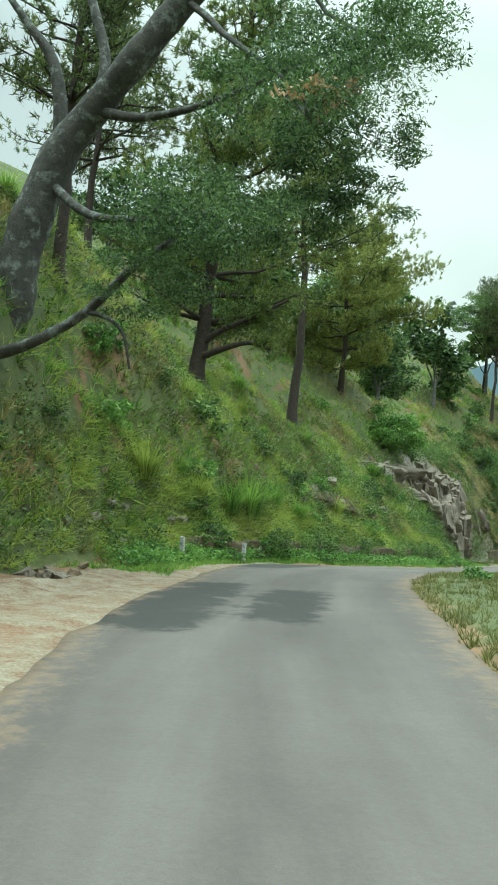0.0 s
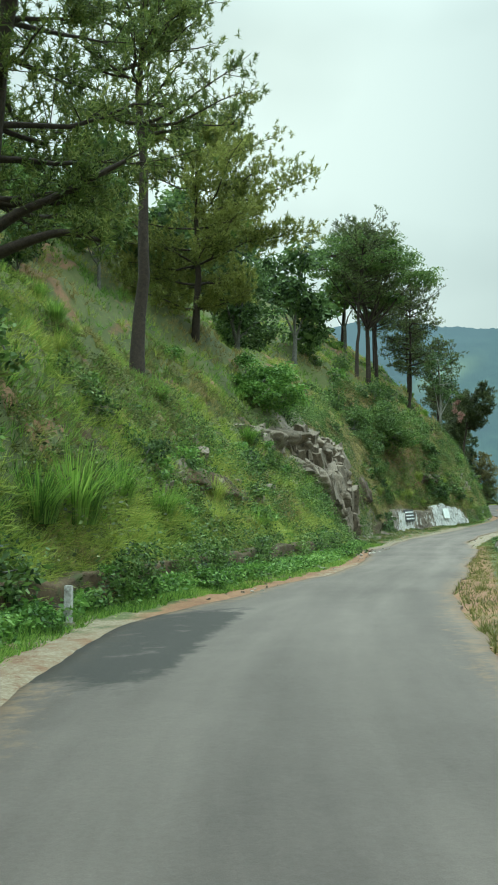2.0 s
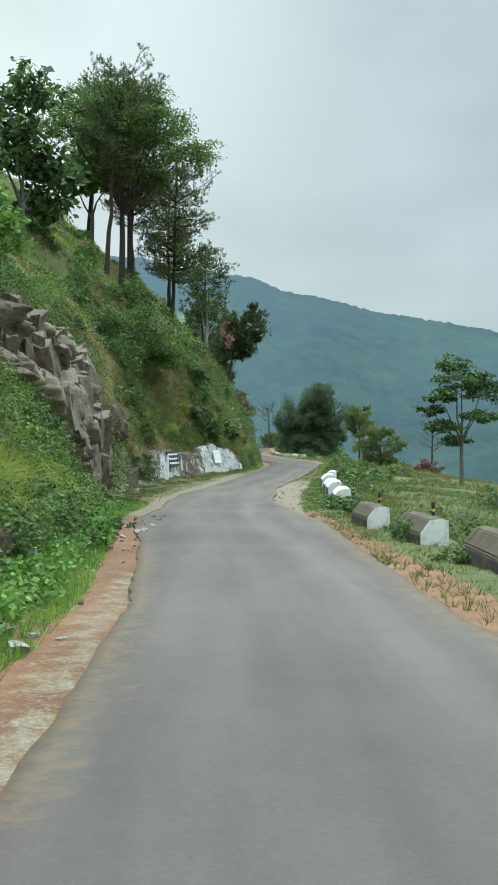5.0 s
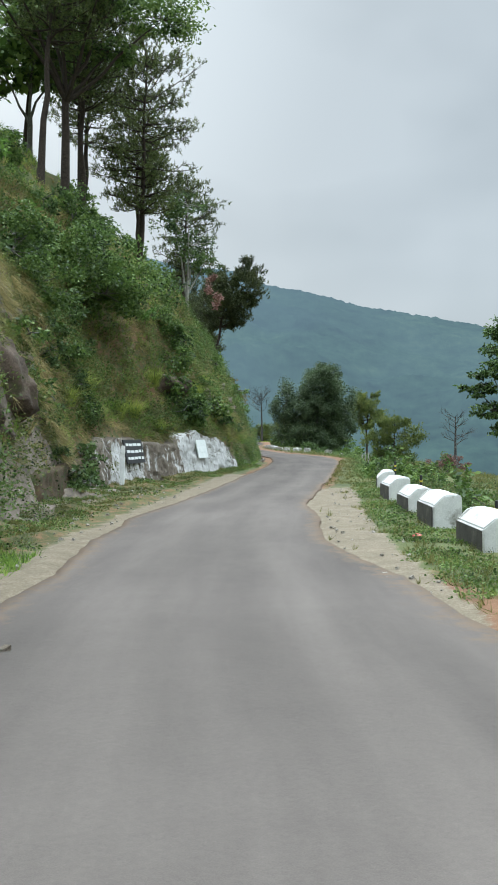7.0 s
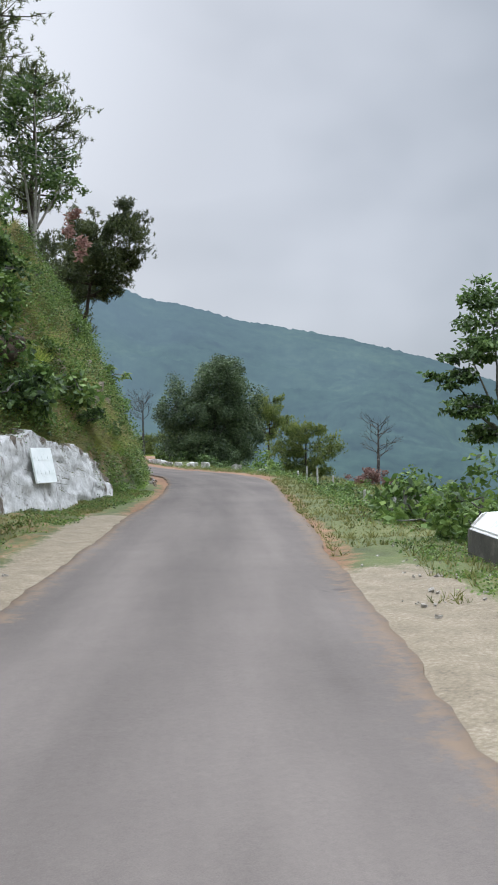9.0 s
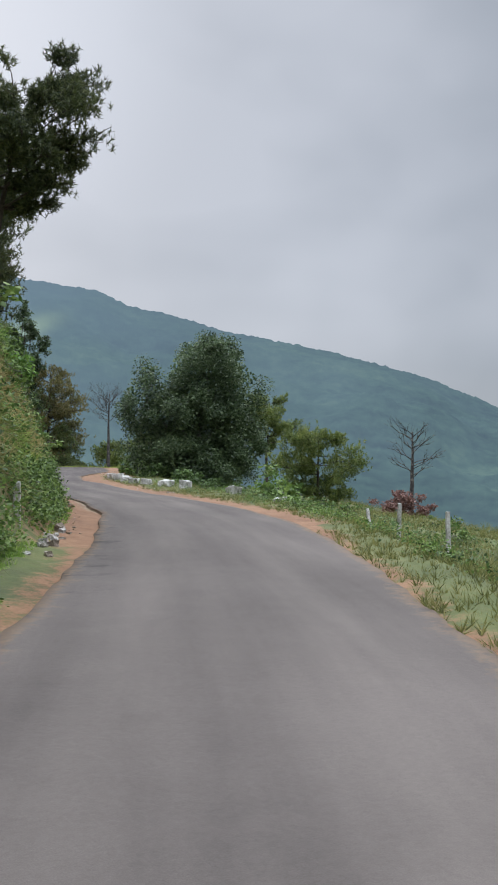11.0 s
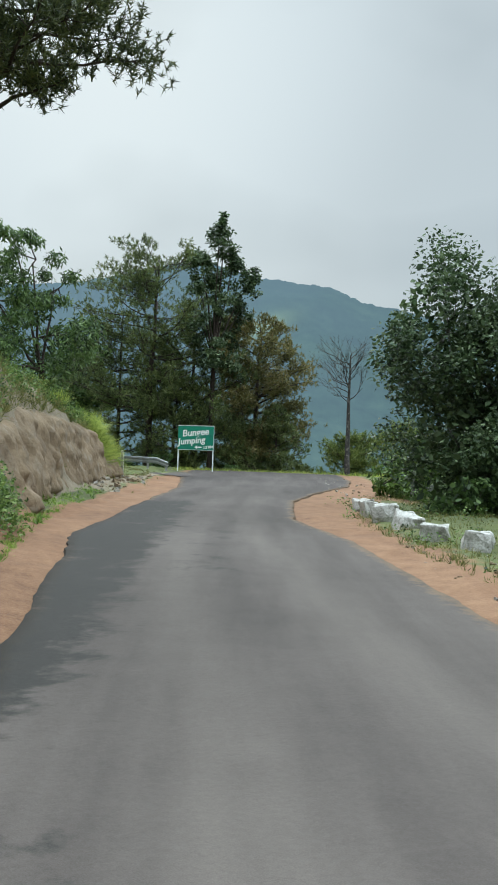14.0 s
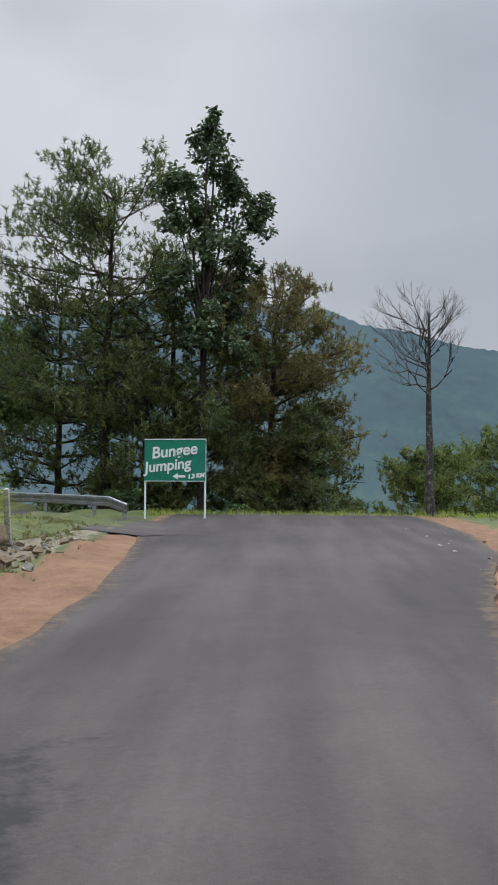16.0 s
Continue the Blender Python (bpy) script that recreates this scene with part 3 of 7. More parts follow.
def world_drop(s, d):
    edge = 172.0 + max(0.0, -d - 2.5) * 0.95
    u = s - edge
    return 0.0 if u <= 0 else (0.35 * u if u < 3 else 1.05 + (u - 3) * 0.62)


def relief(p, d):
    """Unevenness of the land at a world place."""
    v = Vector((p[0], p[1], p[2]))
    big = noise.noise(v * 0.16) * 0.55 + noise.noise(v * 0.45) * 0.30
    if d < -3.2:      # narrow ledges trodden into the slope
        k = (p[2] * 0.42 + noise.noise(v * 0.3) * 0.9) % 1.0
        big += (k * k - 0.33) * 0.42
    fine = noise.noise(v * 1.3) * 0.13 + noise.noise(v * 3.1) * 0.06
    return big, fine


def ground_height(s, d):
    """Height over the road's line with the unevenness in it."""
    h = float(land(s, d))
    p = at(s, d, h)
    big, fine = relief(p, d)
    return h + shaped(s, d, big, fine)


def shaped(s, d, big, fine):
    lo, hi = np.interp(s, EDGE[:, 0], EDGE[:, 1]), np.interp(s, EDGE[:, 0], EDGE[:, 2])
    out = max(lo - d, d - hi, 0.0)
    far = min(1.0, max(0.0, out - 1.2) / 4.0)
    return big * far * (1.6 if d < 0 else 0.9) + fine * min(1.0, out / 0.7) * (1.4 if d < -3 else 0.65)


def spot(s, d, dh=0.0):
    """A world place on the ground."""
    return Vector(at(s, d, ground_height(s, d) + dh))


# ---------------------------------------------------------------- ground, road, distance
def box_mask(s, d, s0, s1, d0, d1, soft_s=1.5, soft_d=0.5):
    """1 inside a stretch of the plan, falling to 0 over its soft rims."""
    a = np.clip(np.minimum((s - s0) / soft_s, (s1 - s) / soft_s) + 0.5, 0, 1)
    b = np.clip(np.minimum((d - d0) / soft_d, (d1 - d) / soft_d) + 0.5, 0, 1)
    return a * b


def build_ground():
    s = np.concatenate([np.arange(-38, -4, 2.0), np.arange(-4, 178, 0.5), np.arange(178, 229, 2.0)])
    left = [-100, -85, -70, -58, -48, -40, -34, -29, -25, -22, -19.5, -17.5, -16, -14.6, -13.4, -12.3, -11.4, -10.6, -9.9, -9.2]
    d = np.array(left + list(np.arange(-8.6, -1.2, 0.3)) + list(np.arange(-1.1, 5.2, 0.45)) + [5.7, 6.3, 7, 8, 9, 10.2, 11.6, 13.2, 15, 17, 19.5, 22, 25, 28, 32, 37, 43, 50, 60, 75, 92])
    ss, dd = np.meshgrid(s, d, indexing="ij")
    h = land(ss, dd)
    p = at(ss, dd, h)
    lo, hi = np.interp(ss, EDGE[:, 0], EDGE[:, 1]), np.interp(ss, EDGE[:, 0], EDGE[:, 2])
    for i in range(len(s)):
        for j in range(len(d)):
            p[i, j, 2] += shaped(s[i], d[j], *relief(p[i, j], d[j]))
    under = (dd > lo - 0.05) & (dd < hi + 0.05)
    p[..., 2] -= np.where(under, 0.05, 0.0)
    n, m = ss.shape
    idx = np.arange(n * m).reshape(n, m)
    f = np.stack([idx[:-1, :-1], idx[:-1, 1:], idx[1:, 1:], idx[1:, :-1]], -1).reshape(-1, 4)
    v = p.reshape(-1, 3)
    # the valley floor goes on to the horizon from the rim of the near land
    k = len(v)
    skirt = []
    for x0, x1, y0, y1 in ((-4000, 4000, -4000, 4000),):
        skirt = np.array([(x0, y0, -70), (x1, y0, -70), (x1, y1, -70), (x0, y1, -70)], float)
    v = np.concatenate([v, skirt])
    f = np.concatenate([f, [[k, k + 1, k + 2, k + 3]]])
    me = array_mesh("ground", v, f, True)
    foot = np.zeros(ss.shape)
    for i in range(len(s)):
        foot[i] = np.interp(s[i], HILL_S, HILL_DH[:, 0, 0])
    gap = foot - dd
    earth = box_mask(ss, dd, -40, 24, -4.2, 0.0, 3, 0.9)
    for a in ((20, 62, -2.35, 0, 3, 0.4), (105, 136, -1.75, 0, 4, 0.4), (128, 163, -3.6, 0, 3, 0.8), (26, 62, 2, 3.05, 4, 0.3),
              (150, 174, 1.0, 5.6, 3, 1.2), (156, 165, -3.5, 0, 3, 0.8)):
        earth = np.maximum(earth, box_mask(ss, dd, *a))
    earth = np.where((gap > 0.1) & (gap < 2.0), np.maximum(earth, 0.30), earth)
    rim = np.minimum(np.abs(dd - lo), np.abs(dd - hi))
    earth = np.maximum(earth, np.clip(0.75 - rim * 0.9, 0, 0.62))
    earth = np.maximum(earth, 0.45 * box_mask(ss, dd, 60, 100, -6.5, -2.0, 4, 1.0))
    earth = np.where((dd > hi) & (dd < hi + 1.6) & (ss > 110), np.maximum(earth, 0.46), earth)
    strip = np.interp(ss, [104, 112, 138, 146, 152], [0.0, 0.9, 1.1, 1.9, 2.4])
    earth = np.where((dd > hi - 0.4) & (dd < hi + strip) & (ss > 106) & (ss < 153), np.maximum(earth, 0.80), earth)
    earth = np.where((dd > hi + 0.35) & (ss > 84) & (ss < 107), np.minimum(earth, 0.24), earth)
    earth = np.maximum(earth, 0.36 * box_mask(ss, dd, 157, 172, -10.0, -4.5, 3, 1.5))
    earth = np.where((gap > 0.0) & (gap < 5.0) & (ss > 62) & (ss < 112), np.maximum(earth, 0.46), earth)
    earth = np.maximum(earth, 0.18 * box_mask(ss, dd, 84, 172, 2.0, 7.0, 4, 1.0))
    for i in range(len(s)):
        for j in range(len(d)):
            if -20 < d[j] < foot[i, j] - 0.6:
                v = Vector(p[i, j])
                if (p[i, j, 2] * 0.42 + noise.noise(v * 0.3) * 0.9) % 1.0 > 0.76:
                    earth[i, j] = max(earth[i, j], 0.56)
    cut = box_mask(ss, dd, 141, 162, -6.2, -4.3, 2, 0.4)
    pale = np.maximum(box_mask(ss, dd, 58, 82, 1.0, 2.75, 3, 0.4), box_mask(ss, dd, 58, 92, -2.9, -1.3, 3, 0.4) * 0.75)
    pale = np.maximum(pale, np.maximum(cut, box_mask(ss, dd, 149, 165, -4.9, -3.6, 2, 0.6) * 0.6))
    pale = np.maximum(pale, box_mask(ss, dd, 34, 46, -1.45, -1.0, 3, 0.25) * 0.6)
    pale = np.maximum(pale, box_mask(ss, dd, -40, 27, -4.2, 0.0, 4, 0.9) * 0.54)
    pale = np.maximum(pale, box_mask(ss, dd, 114, 126, -1.10, -0.5, 3, 0.3) * 0.60)
    rock = box_mask(ss, dd, 56, 79, -8.0, -4.3, 2, 0.8) * 0.85
    rock = np.maximum(rock, box_mask(ss, dd, 46, 58, -5.5, -3.6, 2, 0.6) * 0.5)
    rock = np.maximum(rock, box_mask(ss, dd, 96, 106, -5.5, -3.4, 2, 0.6) * 0.35)
    for name, val in (("earth", earth), ("pale", pale), ("rock", rock)):
        put_attr(me, name, np.concatenate([val.ravel(), np.zeros(4)]))
    tagged(part("ground", me, GROUND), "steep grassy hillside with earth verges above a valley", "ground", kind="structure")


def build_road():
    s = np.arange(-38, 172.3, 0.25)
    rng = np.random.default_rng(3)
    lo, hi = np.interp(s, EDGE[:, 0], EDGE[:, 1]), np.interp(s, EDGE[:, 0], EDGE[:, 2])
    wob = np.array([noise.noise(Vector((k * 0.33, 3.1, 0))) * 0.12 + noise.noise(Vector((k * 1.1, 9.1, 0))) * 0.06 + noise.noise(Vector((k * 2.7, 4.1, 0))) * 0.045 for k in s])
    wob2 = np.array([noise.noise(Vector((k * 0.33, 13.1, 5))) * 0.12 + noise.noise(Vector((k * 1.1, 19.1, 5))) * 0.06 + noise.noise(Vector((k * 2.7, 14.1, 5))) * 0.045 for k in s])
    lo, hi = lo + wob, hi + wob2
    t = np.concatenate([[0, 0], np.linspace(0, 1, 25), [1, 1]])
    dd = lo[:, None] + (hi - lo)[:, None] * t[None]
    h = np.full(dd.shape, 0.015) + 0.02 * np.sin(np.pi * t)[None]
    h[:, 0], h[:, -1] = -0.12, -0.12
    h[:, 1], h[:, -2] = -0.01, -0.01
    dd[:, 0] -= 0.05
    dd[:, -1] += 0.05
    ss = np.repeat(s[:, None], dd.shape[1], 1)
    p = at(ss, dd, h)
    p[..., 2] += 0.012 * np.sin(ss * 0.9) * np.sin(dd * 1.7)
    n, m = dd.shape
    idx = np.arange(n * m).reshape(n, m)
    f = np.stack([idx[:-1, :-1], idx[:-1, 1:], idx[1:, 1:], idx[1:, :-1]], -1).reshape(-1, 4)
    me = array_mesh("road", p.reshape(-1, 3), f, True)
    keep = np.ones((n - 1, m - 1), bool)
    keep[:, :2] = keep[:, -2:] = False
    me.polygons.foreach_set("use_smooth", keep.ravel())
    side = np.minimum(dd - lo[:, None], hi[:, None] - dd)
    mid = (lo + hi)[:, None] / 2
    dust = np.interp(ss, [0, 20, 40, 60, 88, 100, 125, 145, 170], [0.36, 0.44, 0.62, 0.66, 0.62, 0.44, 0.32, 0.14, 0.04]) + 0.16 * np.exp(-((np.abs(dd - mid) - 0.8) / 0.35) ** 2) - 0.05
    rim = np.clip(0.95 - side * np.interp(ss, [0, 60, 90, 110], [1.1, 1.3, 1.7, 2.4]), 0, 1)
    tar = np.zeros(ss.shape)
    for a in ((9, 15.2, -1.6, -0.35, 1.2, 0.5), (9.8, 14.2, -0.2, 0.9, 1.2, 0.5), (20, 26.8, -2.4, -0.8, 2.0, 0.4), (127, 147, -2.9, -0.7, 3.0, 0.8)):
        tar = np.maximum(tar, box_mask(ss, dd, *a))
    for a in ((70.6, 71.6, 0.25, 0.6, 0.5, 0.2), (79.6, 80.6, 0.9, 1.5, 0.5, 0.3), (100, 128, -1.3, -0.3, 3, 0.5), (132, 142, -0.7, 0.6, 4, 0.8)):
        tar = np.maximum(tar, box_mask(ss, dd, *a) * 0.46)
    for name, val in (("dust", dust), ("tar", tar), ("rim", rim), ("along", ss), ("across", dd)):
        put_attr(me, name, val)
    tagged(part("road", me, ASPHALT), "narrow worn grey asphalt road with ragged edges and dark patches", "road", kind="structure")
    # the road that goes on round the spur to the left
    q = [(163.0, -1.0), (166.5, -4.0), (170.5, -8.5), (176.0, -14.5), (185.0, -23.5), (198.0, -36.0)]
    k = np.array([at(a, b, 0.0) for a, b in q])
    u = np.linspace(0, len(k) - 1, 80)
    c = np.stack([np.interp(u, range(len(k)), k[:, i]) for i in range(3)], 1)
    tan = np.gradient(c[:, :2], axis=0)
    tan /= np.linalg.norm(tan, axis=1, keepdims=True)
    off = np.linspace(-2.2, 2.6, 14)
    p = np.zeros((len(c), len(off), 3))
    p[..., 0], p[..., 1] = c[:, None, 0] + off[None] * tan[:, None, 1], c[:, None, 1] - off[None] * tan[:, None, 0]
    p[..., 2] = c[:, None, 2] + 0.013
    n, m = p.shape[:2]
    idx = np.arange(n * m).reshape(n, m)
    f = np.stack([idx[:-1, :-1], idx[:-1, 1:], idx[1:, 1:], idx[1:, :-1]], -1).reshape(-1, 4)
    me = array_mesh("road_branch", p.reshape(-1, 3), f, True)
    for name, val in (("dust", np.full(n * m, 0.1)), ("tar", np.zeros(n * m)), ("rim", np.zeros(n * m)), ("along", np.repeat(u * 8.0, m)), ("across", np.tile(off, n))):
        put_attr(me, name, val)
    tagged(part("road_branch", me, ASPHALT), "asphalt road bending away round the spur", "road", kind="structure")


RIDGE = np.array([(-180, 3), (-70, 6), (-20, 8.5), (3, 9.4), (11, 10.2), (14, 11.0), (17, 11.7), (19, 11.75), (22, 11.0), (26.3, 10.55), (28.2, 9.7), (31, 9.2),
                  (34.2, 8.27), (39, 7.45), (43, 6.5), (47, 5.35), (51, 3.6), (58, 2.2), (90, 2.0), (180, 3)])


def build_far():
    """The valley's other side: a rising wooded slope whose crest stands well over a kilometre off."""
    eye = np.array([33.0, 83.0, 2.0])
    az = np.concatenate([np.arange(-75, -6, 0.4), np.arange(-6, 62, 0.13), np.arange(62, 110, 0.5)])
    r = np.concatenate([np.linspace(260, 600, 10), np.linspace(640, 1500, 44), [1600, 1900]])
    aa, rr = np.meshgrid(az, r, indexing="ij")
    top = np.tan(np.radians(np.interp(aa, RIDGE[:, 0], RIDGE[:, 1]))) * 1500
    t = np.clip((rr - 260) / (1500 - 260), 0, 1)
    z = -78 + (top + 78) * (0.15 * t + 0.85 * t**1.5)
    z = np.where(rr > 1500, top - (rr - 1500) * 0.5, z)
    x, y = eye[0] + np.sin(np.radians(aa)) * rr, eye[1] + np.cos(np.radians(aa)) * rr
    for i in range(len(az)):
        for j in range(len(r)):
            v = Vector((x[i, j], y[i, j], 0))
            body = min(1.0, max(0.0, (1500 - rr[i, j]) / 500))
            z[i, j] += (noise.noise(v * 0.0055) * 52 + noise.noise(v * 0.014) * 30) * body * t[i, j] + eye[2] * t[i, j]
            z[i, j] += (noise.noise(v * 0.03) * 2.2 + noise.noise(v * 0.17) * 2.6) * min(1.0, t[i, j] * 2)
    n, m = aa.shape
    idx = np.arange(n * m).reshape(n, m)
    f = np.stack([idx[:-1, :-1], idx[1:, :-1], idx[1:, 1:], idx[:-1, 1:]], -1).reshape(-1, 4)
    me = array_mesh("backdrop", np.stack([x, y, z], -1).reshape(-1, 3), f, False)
    # share of painted haze: grows with distance, falls off towards the right
    haze_glow = np.clip(0.42 + 0.36 * (rr / 1500), 0, 0.9) * np.interp(aa, [8, 16, 24, 34, 52], [1.24, 1.18, 1.02, 0.88, 0.74])
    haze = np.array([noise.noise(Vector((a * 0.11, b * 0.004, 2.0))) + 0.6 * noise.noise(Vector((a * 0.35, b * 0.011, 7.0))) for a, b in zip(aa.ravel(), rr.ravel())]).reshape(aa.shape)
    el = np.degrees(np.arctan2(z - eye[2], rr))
    put_attr(me, "haze_glow", np.clip(haze_glow + 0.07 * haze, 0, 0.93))
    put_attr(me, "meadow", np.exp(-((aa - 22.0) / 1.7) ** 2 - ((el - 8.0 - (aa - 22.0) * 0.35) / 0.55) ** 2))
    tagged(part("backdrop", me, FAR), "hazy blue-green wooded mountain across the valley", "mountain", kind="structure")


build_ground()
build_road()
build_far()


# ---------------------------------------------------------------- trees
def smooth_path(pts, n):
    """n places along a rounded line through a few places."""
    p = np.asarray(pts, float)
    u = np.linspace(0, len(p) - 1, n)
    i = np.clip(u.astype(int), 0, len(p) - 2)
    t = (u - i)[:, None]
    g = np.gradient(p, axis=0) if len(p) > 2 else np.repeat(p[1:] - p[:1], 2, 0)
    return (2 * t**3 - 3 * t**2 + 1) * p[i] + (t**3 - 2 * t**2 + t) * g[i] + (-2 * t**3 + 3 * t**2) * p[i + 1] + (t**3 - t**2) * g[i + 1]


def wander(start, end, n, bow, rng):
    t = np.linspace(0, 1, n)[:, None]
    p = np.asarray(start, float) * (1 - t) + np.asarray(end, float) * t
    k = rng.normal(size=(n, 3)) * bow
    k[0] = 0
    k = np.cumsum(k, 0) * (1 - t * 0.3)
    return p + k


def pine(name, m, height, trunk_r, first, reach, label, seed, leaf=NEEDLES, lean=(0, 0), dense=1.0, shape="cone", needle=0.20, group="pines on the hillside", bark=None, blade=(16, 0.037), tuft=0.13, boughs=()):
    """A long-needled pine: a dark plated trunk, whorls of limbs that branch again, and upturned brushes of needles on the branchlets.
    boughs: big low limbs, each a list of places from the tree's foot."""
    rng = np.random.default_rng(seed)
    root = thing(name, m, label, "tree", group)
    wood, roots, axes = Tubes(), [], []
    n = 14
    t = np.linspace(0, 1, n)
    spine = np.stack([lean[0] * t**1.3, lean[1] * t**1.3, height * t - 0.4 * (1 - t)], 1)
    spine[1:-1, :2] += np.cumsum(rng.normal(size=(n - 2, 2)) * height * 0.005, 0)
    wood.add(spine, trunk_r * (1 - t * 0.86) * (1 + 0.35 * np.exp(-t * 18)), 9)
    for pts in boughs:
        wood.add(smooth_path(pts, 10), np.linspace(trunk_r * 0.5, 0.05, 10), 6)

    def brushes(limb, ln, count):
        """Branchlets off a limb, each tipped with upturned brushes."""
        out = limb[-1] - limb[0]
        out /= np.linalg.norm(out) + 1e-6
        some = max(2, int(2 + ln * 2.2))
        for k in range(some):
            u = rng.uniform(0.10, 1.0) ** 0.75
            p = np.array([np.interp(u, np.linspace(0, 1, len(limb)), limb[:, i]) for i in range(3)])
            way = out * 0.7 + rng.normal(size=3) * np.array([0.75, 0.75, 0.35]) + np.array([0, 0, 0.18])
            way /= np.linalg.norm(way)
            bl = (0.22 + 0.17 * ln) * rng.uniform(0.7, 1.3)
            wood.add(np.stack([p, p + way * bl * 0.5, p + way * bl]), [0.018, 0.012, 0.007], 3)
            c = max(2, int(count / some))
            v = rng.uniform(0.3, 1.0, (c, 1))
            roots.append(p + way * bl * v + rng.normal(size=(c, 3)) * (0.06 + 0.05 * ln))
            ax = way * 0.45 + np.array([0, 0, 0.75]) + rng.normal(size=(c, 3)) * 0.28
            axes.append(ax / np.linalg.norm(ax, axis=1, keepdims=True))

    z = first
    while z < height * 0.985:
        k = (z - first) / max(0.1, height - first)
        span = {"cone": (1 - k) ** 0.75 + 0.10, "round": math.sqrt(max(0.02, 1 - (2 * k - 0.85) ** 2 * 0.75)), "top": 0.45 + 0.9 * k if k < 0.6 else 0.99 * (1.65 - k)}[shape]
        base = np.array([np.interp(z, spine[:, 2], spine[:, 0]), np.interp(z, spine[:, 2], spine[:, 1]), z])
        for _ in range(rng.integers(4, 7)):
            a, ln = rng.uniform(0, 2 * np.pi), reach * span * rng.uniform(0.6, 1.15)
            rise = ln * rng.uniform(-0.05, 0.45) * (1.3 if k > 0.5 else 0.7)
            end = base + np.array([math.cos(a) * ln, math.sin(a) * ln, rise])
            limb = wander(base, end, 6, ln * 0.035, rng)
            limb[:, 2] += np.linspace(0, 1, 6) ** 2 * ln * 0.12
            wood.add(limb, np.linspace(trunk_r * 0.32 * (1 - k * 0.6), 0.012, 6), 4)
            brushes(limb, ln, 4 + ln * 8.0 * dense)
        z += reach * rng.uniform(0.13, 0.24)
    for pts in boughs:
        brushes(smooth_path(pts, 8)[3:], 2.5, 60)
    part("trunk", wood.mesh("pine_trunk"), bark or PINE_BARK, root)
    # needles stand out all round each upturned shoot
    roots, axes = np.concatenate(roots), np.concatenate(axes)
    roots, axes = np.repeat(roots, blade[0], 0), np.repeat(axes, blade[0], 0)
    roots = roots + axes * rng.uniform(-0.8, 0.8, (len(roots), 1)) * tuft
    v, f = blades(roots, axes * 0.7, 1, needle, blade[1], rng, 0.80, 0.04)
    part("crown", array_mesh("pine_crown", v, f), leaf, root)
    return root


